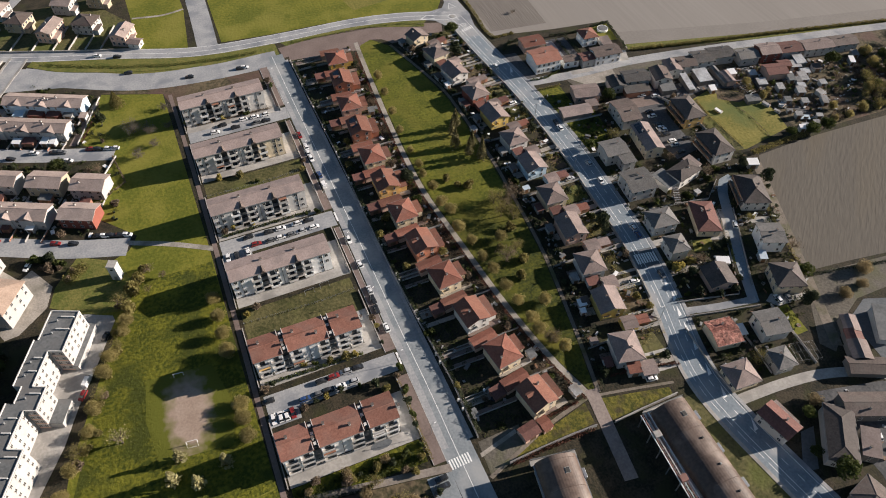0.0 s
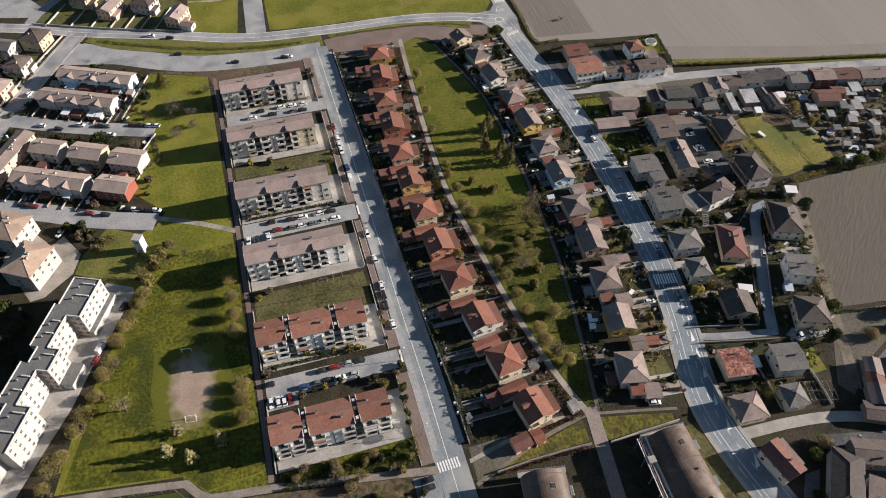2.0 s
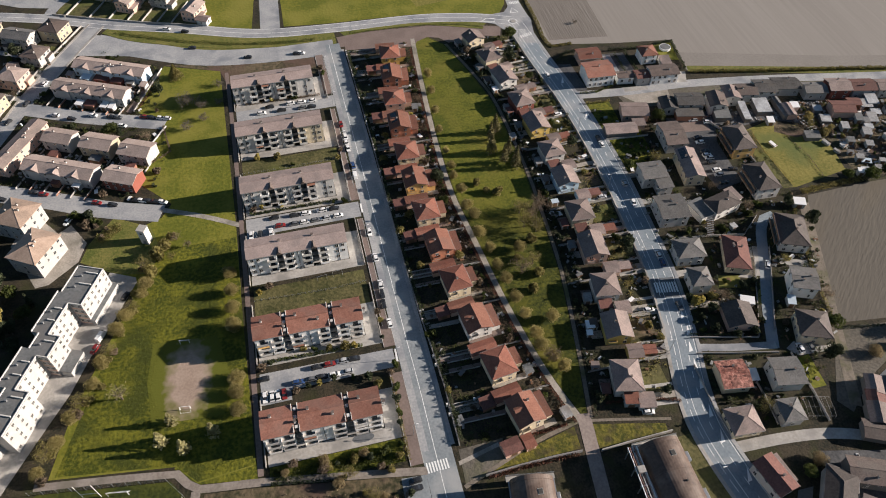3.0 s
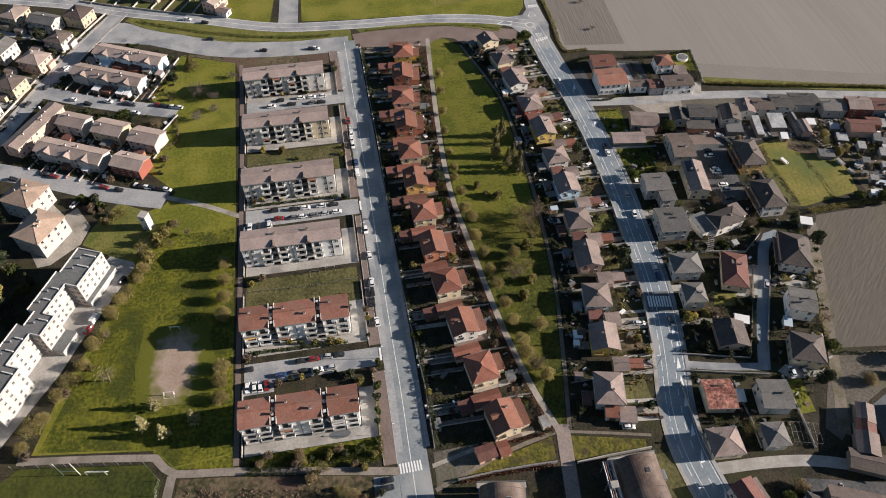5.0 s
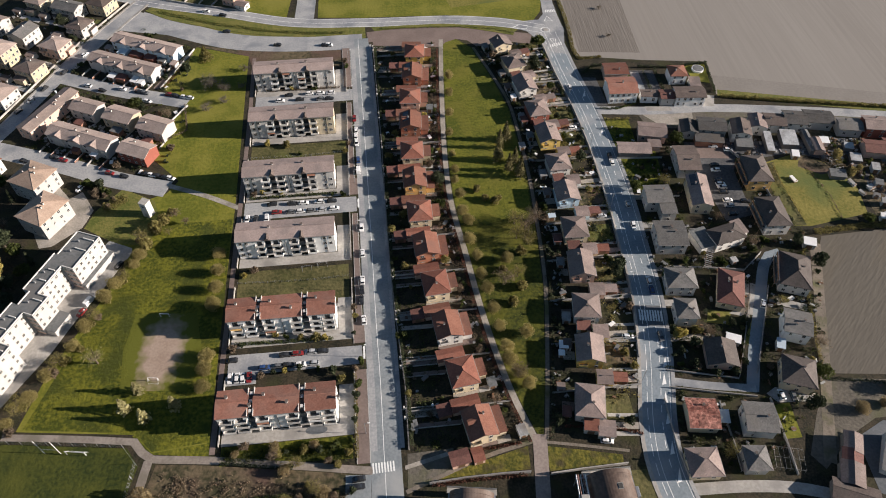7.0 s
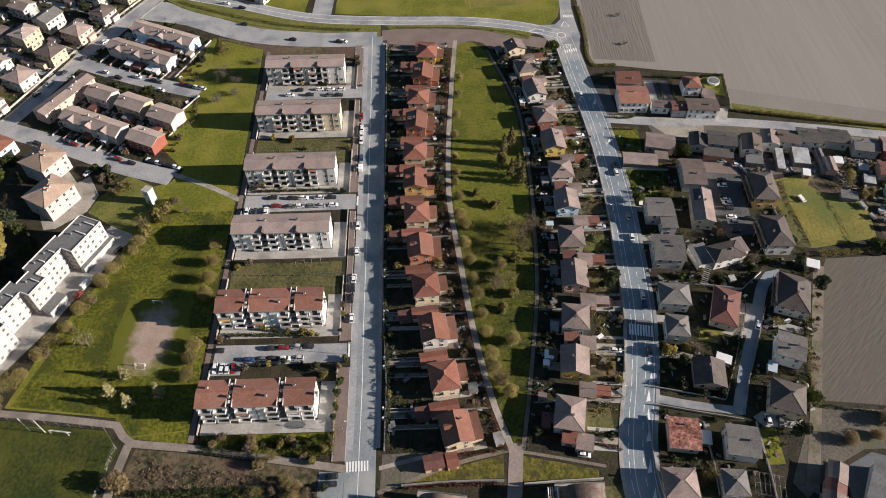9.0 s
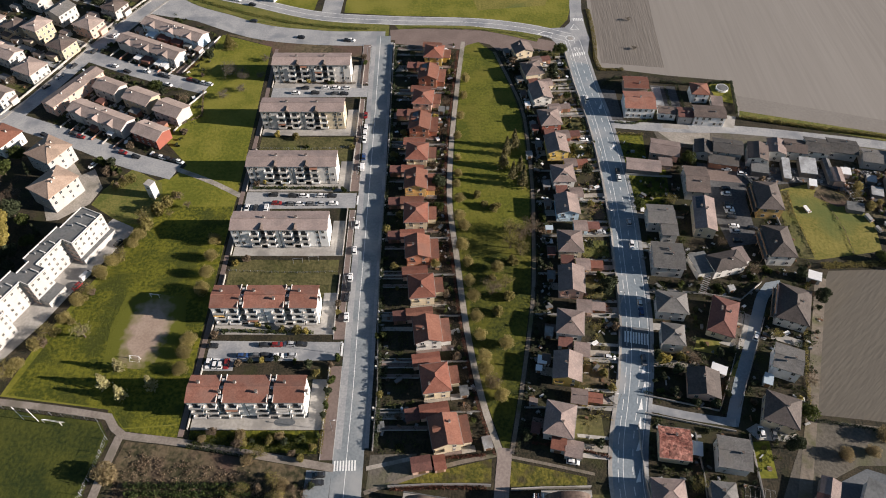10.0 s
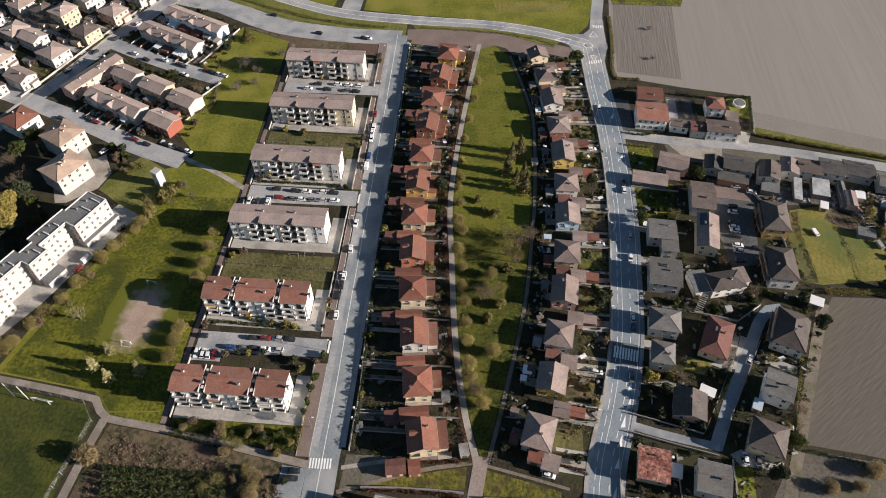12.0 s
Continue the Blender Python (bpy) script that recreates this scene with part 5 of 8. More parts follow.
# ---- barrel-roofed halls ----
def hall(x, y, w, length, rot, eave, rise, label):
    h = thing("industrial_hall", x, y, rot, label, "hall")
    TAKEN_BOXES.append((x, y - length / 2, w / 2 + 4, length / 2 + 2, radians(rot)))
    n = 24
    prof = [(-w / 2 * math.cos(math.pi * i / n), eave + rise * math.sin(math.pi * i / n)) for i in range(n + 1)]
    bm = bmesh.new()
    rows = []
    for v in (0.4, -length):
        hi = [bm.verts.new((u, v, z + 0.15)) for u, z in prof]
        lo = [bm.verts.new((u, v, z - 0.1)) for u, z in prof]
        rows.append((hi, lo))
    (h0, l0), (h1, l1) = rows
    for i in range(n):
        bm.faces.new((h0[i], h0[i + 1], h1[i + 1], h1[i])), bm.faces.new((l0[i], l1[i], l1[i + 1], l0[i + 1]))
        bm.faces.new((h0[i], l0[i], l0[i + 1], h0[i + 1])), bm.faces.new((h1[i], h1[i + 1], l1[i + 1], l1[i]))
    bm.faces.new((h0[0], h1[0], l1[0], l0[0])), bm.faces.new((h0[n], l0[n], l1[n], h1[n]))
    rf = part("barrel_roof", bm, RUST, h)
    for k in range(int(length / 9)):
        v = -5 - k * 9
        if k == 0:
            part("hatch_kerb", box(0.65, 2.35, v - 0.95, v + 0.95, eave + rise - 0.3, eave + rise + 0.18), CONCRETE, rf)
            part("roof_hatch", box(0.8, 2.2, v - 0.8, v + 0.8, eave + rise - 0.2, eave + rise + 0.25, bevel=0.05), DARK, rf)
        else:
            part("roof_vent", box(1.6, 2.1, v - 0.3, v + 0.3, eave + rise - 0.4, eave + rise + 0.5, bevel=0.05), DARK if k % 2 else CONCRETE, rf)
        rib = bmesh.new()
        for i in range(n):
            beam((prof[i][0], v + 4.0, prof[i][1] + 0.16), (prof[i + 1][0], v + 4.0, prof[i + 1][1] + 0.16), 0.07, rib, 4)
        part("roof_seam", rib, RUST, rf)
    wl = prism([(-w / 2 + 0.3, 0), (w / 2 - 0.3, 0), (w / 2 - 0.3, -length), (-w / 2 + 0.3, -length)], -0.1, eave)
    part("wall", wl, GREYWALL, h)
    gb = bmesh.new()
    front = [gb.verts.new((u * 0.985, 0, z)) for u, z in prof]
    back = [gb.verts.new((u * 0.985, -0.3, z)) for u, z in prof]
    gb.faces.new(front), gb.faces.new(back[::-1])
    part("gable_end", gb, CONCRETE, h)
    part("front_gallery", box(-w / 2 - 0.8, w / 2 + 0.8, 0.6, 2.4, 3.2, 3.45), CONCRETE, h)
    for u in range(5):
        p_ = -w / 2 - 0.5 + u * (w + 1) / 4
        part("gallery_post", box(p_ - 0.12, p_ + 0.12, 2.1, 2.34, -0.1, 3.2), METAL, h)
    part("gallery_rail", box(-w / 2 - 0.8, w / 2 + 0.8, 2.32, 2.4, 3.45, 4.4), METAL, h)
    for k in range(int(length / 12)):
        v = -4 - k * 12
        part("side_duct", box(w / 2 + 0.2, w / 2 + 1.3, v - 3.2, v, 3.0, 4.6, bevel=0.1), METAL, h)
    for s in (-1, 1):
        part("gutter", box(s * (w / 2 + 0.1) - 0.25, s * (w / 2 + 0.1) + 0.25, -length, 0.3, eave - 0.2, eave + 0.25), METAL, h)
    return h


RUST = material("weathered_sheet_roof", (0.075, 0.053, 0.043), (0.125, 0.09, 0.072), 0.45, big=0.06, fine=0.9, contrast=0.9, bump=0.1, third=(0.20, 0.155, 0.128), third_scale=0.12)
hall(65.8, -11.6, 13.8, 85, 0, 4.2, 4.9, "long industrial hall with a rust-brown barrel roof")
hall(23.5, -13.0, 13.5, 50, -9, 4.2, 4.6, "industrial hall with a brown barrel roof")
PIPE_RED = plain("red_oxide_paint", (0.20, 0.10, 0.08), 0.6)
pr = thing("pipe_rack", 57.0, -11, -3, "steel pipe rack with pale and red pipes along the hall", "pipe rack")
for i in range(14):
    v = -1 - i * 5.6
    for u in (-1.4, 1.4):
        part("post", box(u - 0.14, u + 0.14, v - 0.14, v + 0.14, -0.1, 6.0), METAL, pr)
    part("crossbeam", box(-1.9, 1.9, v - 0.16, v + 0.16, 6.0, 6.3), PIPE_RED if i % 2 else METAL, pr)
    part("brace", beam((-1.4, v, 5.9), (1.4, v - 5.6, 5.9), 0.08), METAL, pr)
for u, mt in ((-1.5, WHITE_METAL), (-0.9, PIPE_RED), (-0.2, METAL), (0.5, PIPE_RED), (1.3, WHITE_METAL)):
    part("pipe", beam((u, 0, 6.5), (u, -76, 6.5), 0.17, n=8), mt, pr)
for i in range(4):
    part("duct_box", box(-1.2, 1.2, -8.6 - i * 15, -6.4 - i * 15, 6.3, 7.4, bevel=0.1), PIPE_RED if i % 2 else CONCRETE, pr)
# the halls' shade on this ground is put into its dark earth colour
patch("factory_yard", [(8, -12), (16, -13), (30, -18), (53, -8.5), (74, -9), (74, -95), (0, -95)], 0.04, GARDEN, "earth yard between the halls with shade painted into its dark colour", "yard")

# ---- villas beyond the diagonal road, and along the main road ----
COLOURS = {"cream": CREAM_OLD, "white": WHITE_OLD, "yellow": YELLOW, "tan": PINK, "ochre": OCHRE, "grey": GREYWALL}
VILLAS_NW = [(-158.4, 239.4, "tan", 12, 10, "hip", ROOF_TAN, 6.0), (-166.0, 220.4, "cream", 11, 10, "hip", ROOF_BROWN, 6.4), (-174.8, 201.0, "white", 12, 11, "hip", ROOF_TAN, 6.0), (-182.6, 181.0, "white", 12, 9, "ew", ROOF_TAN, 5.6), (-182.5, 234.0, "cream", 10, 11, "hip", ROOF_TAN, 8.6), (-190.5, 212.6, "white", 12, 9, "ew", ROOF_TAN, 6.0), (-203.0, 218.4, "cream", 11, 11, "hip", ROOF_TAN, 6.0), (-196.5, 238.0, "cream", 9, 9, "hip", ROOF_BROWN, 6.0),
             (-176.8, 251.0, "white", 10, 12, "ns", ROOF_GREY, 7.0), (-211.0, 242.5, "white", 10, 10, "hip", ROOF_TAN, 6.0), (-160.0, 275.0, "white", 15, 9, "ew", ROOF_GREY, 6.0), (-143.0, 278.0, "cream", 11, 11, "hip", ROOF_BROWN, 6.4), (-150.0, 257.0, "white", 10, 10, "hip", ROOF_BROWN, 5.6), (-177.0, 284.0, "cream", 10, 12, "hip", ROOF_TAN, 6.4), (-195.0, 264.0, "white", 11, 9, "ew", ROOF_TAN, 6.0), (-199.0, 194.0, "white", 10, 10, "hip", ROOF_TAN, 6.0), (-193.0, 172.0, "grey", 10, 9, "ew", ROOF_BROWN, 5.0), (-223.0, 229.0, "white", 11, 10, "hip", ROOF_TAN, 6.0)]
VILLAS_N = [(-121.3, 314.0, "cream", 10, 11, "hip", ROOF_BROWN), (-106.6, 299.4, "tan", 8, 14, "ns", ROOF_TAN), (-88.4, 298.2, "white", 11, 10, "hip", ROOF_BROWN), (-71.8, 280.4, "tan", 8, 12, "ns", ROOF_TAN), (-132.0, 330.0, "white", 10, 10, "hip", ROOF_TAN), (-98.0, 322.0, "grey", 10, 9, "ew", ROOF_TAN), (-80.5, 322.0, "cream", 9, 9, "hip", ROOF_TAN)]
for i, (x, y, c, w, d, k, rf, e) in enumerate(VILLAS_NW):
    house(x, y, w, d, -26, e, k, 19, COLOURS[c], rf, f"{c} villa with a {'hipped' if k == 'hip' else 'gabled'} roof beyond the road", "se", storeys=3 if e > 8 else 2, chimneys=1, group="villas west of the terraces", balcony=i % 2 == 0, gap=2.4,
          annex=[(w / 2 + 0.7, d / 4 - 0.5, 1.6, d / 2.2, 2.9, "shed", 4, rf)] if i % 3 == 0 else [(-1.5, -d / 2 - 1.6, w * 0.55, 3.0, 2.7, "shed", 4, ROOF_BROWN)] if i % 3 == 1 else [])
    q = pose(x, y, 0, 0, 0, -26)
    p = q @ Vector((-w / 2 - 3.6, -d / 2 - 3.4, 0))
    shed(p.x, p.y, 4.6, 3.6, -26, 2.4, (ROOF_PINK, ROOF_BROWN, FLAT_GREY)[i % 3], GREYWALL, "ew", 12, "low garage behind the villa", "garage", "garage")
    o = [q @ Vector(v) for v in ((-w / 2 - 1, -d / 2 - 7, 0), (w / 2 + 2, -d / 2 - 7, 0), (w / 2 + 2, -d / 2 - 3.5, 0), (-w / 2 - 1, -d / 2 - 3.5, 0))]
    patch("villa_drive", [(v.x, v.y) for v in o], 0.045, (CONCRETE, ASPHALT, ROUGH)[i % 3], "paved drive beside a villa" if i % 3 < 2 else "small lawn beside a villa", "driveway" if i % 3 < 2 else "lawn")
for i, (x, y, c, w, d, k, rf) in enumerate(VILLAS_N):
    house(x, y, w, d, -30, 5.8, k, 19, COLOURS[c], rf, f"{c} house beside the main road", "se", chimneys=1, group="houses north of the main road", gap=2.2, balcony=i % 2 == 0, annex=[(w / 2 + 1.2, -d / 5, 2.6, d / 2, 2.8, "shed", 4, rf)])
house(-167.8, 149.4, 12, 12, -26, 6.4, "hip", 20, WHITE, ROOF_ORANGE, "white villa with a red hipped roof", "se", chimneys=2)
house(-67.0, 272.4, 6, 5, -30, 3, "ew", 14, WHITE, ROOF_PINK, "low white house wing by the road", "se", storeys=1, chimneys=0)

# ---- eastern cluster ----
EAST_ROW = [
    (127.3, 144.5, 12, 9, -14, 3.8, "ew", PINK, ROOF_PINK, "farm building with a pinkish tiled roof"),
    (116.0, 134.0, 14, 6.5, -8, 3.2, "ew", DARKWALL, ROOF_MAUVE, "long low barn with a brown tiled roof"),
    (126.1, 136.2, 5, 4, -8, 2.7, "shed", PINK, ROOF_PINK, "small pinkish lean-to by the barn"),
    (144.4, 144.5, 7, 8, -12, 4.2, "ns", GREYWALL, ROOF_SLATE, "dark grey gabled outbuilding"),
    (154.8, 144.0, 12, 8.5, -12, 5.0, "ew", OFFWHITE, ROOF_SLATE, "grey gabled house facing the road"),
    (151.6, 136.6, 12, 4.5, -12, 3.1, "shed", BRICK, ROOF_SLATE, "low brick wing behind the house"),
    (167.2, 140.5, 8, 10, -14, 5.2, "ns", WHITE, ROOF_BROWN, "white gabled house with a dark roof"),
    (176.5, 144.0, 7, 8.5, -14, 5.0, "ns", WHITE, ROOF_PINK, "narrow white gabled house"),
    (185.0, 144.6, 9, 8, -12, 4.6, "ew", WHITE, ROOF_BROWN, "house with a dark brown roof"),
    (194.5, 144.6, 9.5, 9, -12, 5.0, "ew", WHITE, ROOF_SLATE, "white house with a grey gabled roof"),
    (206.0, 144.6, 12, 8.5, -12, 4.5, "ew", OFFWHITE, ROOF_SLATE, "row house with a grey roof"),
]
EAST_BACK = [
    (218.0, 138.2, 10, 8, -12, 4.4, "ew", OFFWHITE, ROOF_GREY, "house with a mossy grey roof"),
    (229.5, 136.6, 10, 9, -12, 5.4, "ew", REDWALL, ROOF_PINK, "red-walled house with a pink roof"),
    (241.5, 134.4, 11, 8.5, -12, 4.7, "ew", OFFWHITE, ROOF_MAROON, "house with a dark red roof"),
    (256.3, 131.0, 16, 8, -11.5, 4.7, "ew", WHITE, ROOF_PINK, "long white house with a pink roof"),
    (271.5, 128.4, 13, 8, -11.5, 4.7, "ew", GREYWALL, ROOF_BROWN, "house with a dark roof"),
    (223.4, 123.0, 10, 8, -14, 3.7, "ew", PINK, ROOF_MAROON, "low house with a red roof"),
    (111.4, -40.6, 8.6, 19, -37, 5.0, "hip", GREYWALL, ROOF_VILLA, "long old farmhouse with a brown roof"),
]
FARM = [
    (118.0, -46.5, 5, 9, -37, 4.6, "shed", DARKWALL, ROOF_PINK, "lean-to wing of the farmhouse"),
    (129.5, -36.8, 21, 7.8, -22.5, 4.7, "ew", DARKWALL, ROOF_BROWN, "long low house with a brown roof"),
    (146.4, -8.6, 5.0, 6, -25, 3.4, "ns", DARKWALL, ROOF_PINK, "old brick barn with a pinkish roof"),
    (143.9, -13.2, 5.4, 4.4, -25, 3.3, "ns", DARKWALL, ROOF_MAROON, "narrow barn bay with a maroon roof"),
    (141.4, -18.4, 6.4, 7, -25, 3.4, "ns", DARKWALL, ROOF_PINK, "old brick barn with a patched roof"),
    (139.6, -24.4, 13, 6, -25, 3.0, "ew", DARKWALL, ROOF_BROWN, "brick barn wing with a tiled roof"),
    (157.0, -13.0, 4, 14, -32, 3.1, "shed", WHITE, FLAT_GREY, "long white store"),
    (105.9, -60.5, 9, 10, 15, 5.0, "hip", DARKWALL, ROOF_BROWN, "grey hipped house by the road"),
]
for x, y, w, d, r, e, k, wl, rf, lab in EAST_ROW + EAST_BACK + FARM:
    house(x, y, w, d, r, e, k, 16 if k != "shed" else 5, wl, rf, lab + (" in the east" if len(lab.split()) < 4 else ""), "s" if e > 3.7 else "", storeys=2 if e > 4.5 else 1, chimneys=1 if e > 4 else 0, shutters=False)
SHEET = material("weathered_sheet", (0.17, 0.17, 0.168), (0.30, 0.30, 0.295), 0.6, big=0.4, fine=1.6, contrast=0.8, bump=0.05, per_object=0.45, third=(0.15, 0.135, 0.12), third_scale=0.2)
ALLOTMENT_SHEDS = [(186.9, 124.0, 2.8, 3.6, -14, WHITE_METAL), (225.7, 106.3, 3.6, 4.4, -20, SHEET)]
BACK_SHEDS = [(231.3, 96.0, 2.4, 5, -25, SHEET), (207.0, 83.8, 2.6, 2.6, -20, WHITE_METAL), (273.0, 120.0, 3, 4, -20, SHEET), (266.9, 115.8, 2.2, 4.6, -25, WHITE_METAL), (218, 112, 3, 4, -18, SHEET), (222, 99, 3, 3, -20, SHEET), (246, 118, 4, 4, -18, ROOF_BROWN), (237.4, 124.0, 5, 5, -16, SHEET), (234.4, 114.6, 4, 6, -16, SHEET), (215, 103, 3, 3, -20, FLAT_GREY), (228, 116, 3, 5, -20, FLAT_GREY), (240, 107, 3, 3, -15, SHEET), (212, 92, 3, 2.5, -22, SHEET)]
for x, y, w, d, r, rf in ALLOTMENT_SHEDS + BACK_SHEDS:
    shed(x, y, w, d, r, rng0.uniform(1.9, 2.5), rf, GREYWALL, "shed", 5, "small allotment shed with a sheet roof", "shed", "shed")
for x, y, w, d, r, rf, e in ((159.5, 178.6, 5, 6.5, -8, ROOF_PINK, 2.4), (123.6, 33.6, 4.8, 3.0, -24, WHITE_METAL, 2.2), (63.0, 37.4, 2.8, 2.8, -8, WHITE_METAL, 2.1), (61.6, 34.2, 1.8, 1.8, -8, WHITE_METAL, 2.0), (58.6, 21.4, 2.4, 2.2, -10, ROOF_PINK, 2.0), (67.0, 142.0, 2.4, 2.8, 4, SHEET, 2.2), (70.4, 162.2, 2.6, 3, 6, SHEET, 2.2), (69.0, 177.0, 2.2, 2.6, 9, WHITE_METAL, 2.2), (42.6, 7.0, 2.6, 3.6, 12, SHEET, 2.2), (108.9, 4.8, 3.6, 4.2, -10, BLUE_SHEET, 2.4), (71.5, 98.4, 2.6, 1.8, 0, BLUE_SHEET, 2.2), (170.3, 73.7, 4.4, 3.6, -21, WHITE_METAL, 2.6), (180.2, 109.9, 1.1, 3.4, 18, WHITE_METAL, 0.8), (137.3, 68.4, 2, 2, 10, SHEET, 2), (139.4, 29.6, 2.6, 3.8, -22, BLUE_SHEET, 2.4)):
    shed(x, y, w, d, r, e, rf, GREYWALL, "shed", 4, "small garden shed with a light roof", "shed", "shed")
PALE_SHEET = material("pale_sheet_roof", (0.30, 0.31, 0.315), (0.46, 0.47, 0.475), 0.55, big=0.4, fine=1.6, contrast=0.8, bump=0.05, third=(0.24, 0.235, 0.23), third_scale=0.25)
for x, y, w, d, r, e, k, wl, rf, lab in (
    (178.0, 132.4, 2.8, 11.6, -10, 2.3, "shed", DARKWALL, PALE_SHEET, "narrow pale-roofed wing behind the row houses"),
    (187.8, 133.8, 6.6, 9.0, -10, 2.6, "shed", DARKWALL, PALE_SHEET, "workshop with a pale sheet roof"),
    (196.6, 131.6, 2.6, 14.0, -6, 2.3, "ns", DARKWALL, SHEET, "long narrow wing with a sheet roof"),
    (198.9, 128.2, 4.0, 8.6, -8, 2.8, "ns", PINK, ROOF_PINK, "small pinkish outbuilding in a back yard"),
    (203.4, 130.8, 3.6, 3.6, -10, 2.4, "shed", GREYWALL, WHITE_METAL, "white-roofed store in a back yard"),
    (213.2, 126.7, 3.6, 3.4, -16, 1.8, "shed", DARKWALL, PALE_SHEET, "white-roofed store in a back yard"),
    (212.7, 119.1, 4.4, 4.4, -16, 1.8, "shed", DARKWALL, PALE_SHEET, "white-roofed store in a back yard"),
    (166.8, 133.6, 7.0, 7.2, -12, 2.5, "shed", DARKWALL, FLAT_GREY, "low felt-roofed wing of the white house"),
    (231.9, 126.0, 6.0, 5.0, -14, 2.8, "ew", BRICK, ROOF_MAROON, "low brick outbuilding with a maroon roof"),
    (241.5, 126.0, 5.0, 7.0, -14, 2.6, "shed", DARKWALL, PALE_SHEET, "pale-roofed carport in a back yard"),
    (200.0, 110.2, 6.4, 4.2, -14, 1.9, "shed", DARKWALL, FLAT_GREY, "grey sheet-roofed shed on the lawn's edge"),
):
    house(x, y, w, d, r, e, k, 14 if k != "shed" else 5, wl, rf, lab, "", storeys=1, chimneys=0, over=0.25, gutter=False, category="outbuilding", name="outbuilding")
for x, y, w, d, r, rf, e in ((211.0, 101.7, 2.6, 2.2, 20, PALE_SHEET, 1.0), (210.8, 96.5, 2.4, 2.0, -30, SHEET, 1.3), (209.4, 84.4, 3.0, 2.6, -20, PALE_SHEET, 2.0), (216.0, 84.4, 2.4, 2.4, -20, SHEET, 2.0), (204.2, 105.0, 1.2, 3.6, 20, SHEET, 1.0), (205.8, 98.9, 1.0, 2.8, 24, SHEET, 0.9), (228.8, 109.2, 3.4, 2.6, -20, PALE_SHEET, 2.0), (230.2, 113.1, 2.2, 3.6, -20, SHEET, 2.1), (233.7, 101.4, 3.0, 3.6, 10, SHEET, 2.0), (238.2, 117.4, 4.2, 3.2, -16, PALE_SHEET, 2.2), (214.6, 90.2, 4.0, 2.4, -25, BLUE_SHEET, 0.8), (221.0, 88.0, 2.6, 2.0, -25, SHEET, 1.8)):
    shed(x, y, w, d, r, e, rf, GREYWALL, "shed", 5, "low makeshift allotment shed with a pale sheet roof")
# open glasshouse frame beside the lawn
gf = thing("glasshouse_frame", 202.2, 117.6, 8, "bare grey glasshouse frame over garden beds", "greenhouse")
for i in range(6):
    v = -4.0 + i * 1.6
    for u in (-2.0, 2.0):
        part("post", beam((u, v, -0.1), (u, v, 1.9), 0.06), METAL, gf)
    part("rafter", beam((-2.0, v, 1.9), (2.0, v, 1.9), 0.06), METAL, gf)
for u in (-2.0, 0.0, 2.0):
    part("purlin", beam((u, -4.0, 1.95), (u, 4.0, 1.95), 0.06), METAL, gf)
# dark balconies along the shaded fronts of three villas
for hx, hy in ((163.1, 113.0), (159.9, 88.2), (156.7, 58.9)):
    host = min((o for o in scene.objects if o.name.startswith("house") and o.type == "EMPTY"), key=lambda o: math.hypot(o.location.x - hx, o.location.y - hy))
    wl = next(o for o in host.children if o.name.startswith("wall"))
    a, b = max(v.co.x for v in wl.data.vertices), max(v.co.y for v in wl.data.vertices)
    for z, deep in ((2.7, 1.9), (5.0, 1.3)):
        bl = part("balcony", box(-a - deep, -a, -b + 1.0, b - 1.0, z - 0.2, z), CONCRETE, host)
        part("balcony_rail", box(-a - deep, -a - deep + 0.1, -b + 1.0, b - 1.0, z, z + 0.95), SHUTTER, bl)
        for k in range(4):
            v = -b + 1.3 + k * (2 * b - 2.6) / 3
            part("balcony_post", box(-a - deep, -a - deep + 0.18, v - 0.09, v + 0.09, z - 2.5, z - 0.2), SHUTTER, bl)
    part("glazing", box(-a - 0.05, -a + 0.01, -b + 1.2, b - 1.2, 2.8, 4.6), GLASS, host)
# solar panels on three roofs
for hx, hy, hr, rows in ((18.1, 160.4, -4, 4), (21.8, 197.4, -5, 3), (20.5, 67.0, 5, 0), (134.7, 103.4, -9, 4)):
    host = min((o for o in scene.objects if o.name.startswith("house") and o.type == "EMPTY"), key=lambda o: math.hypot(o.location.x - hx, o.location.y - hy))
    rf = next(o for o in host.children if o.name.startswith("roof"))
    zs = [v.co for v in rf.data.vertices]
    top, low, half = max(c.z for c in zs), min(c.z for c in zs) + 0.22, max(c.x for c in zs)
    sl = math.degrees(math.atan2(top - low, half))
    for side in (-1,):
        for i in range(rows):
            part("solar_panel", box(-1.4, 1.4, -0.75, 0.75, 0.02, 0.08), SOLAR, rf, at=Matrix.Translation((side * half * 0.45, max(c.y for c in zs) - 1.6 - i * 1.6, top - (top - low) * 0.45 + 0.03)) @ Matrix.Rotation(radians(sl * side), 4, "Y"))
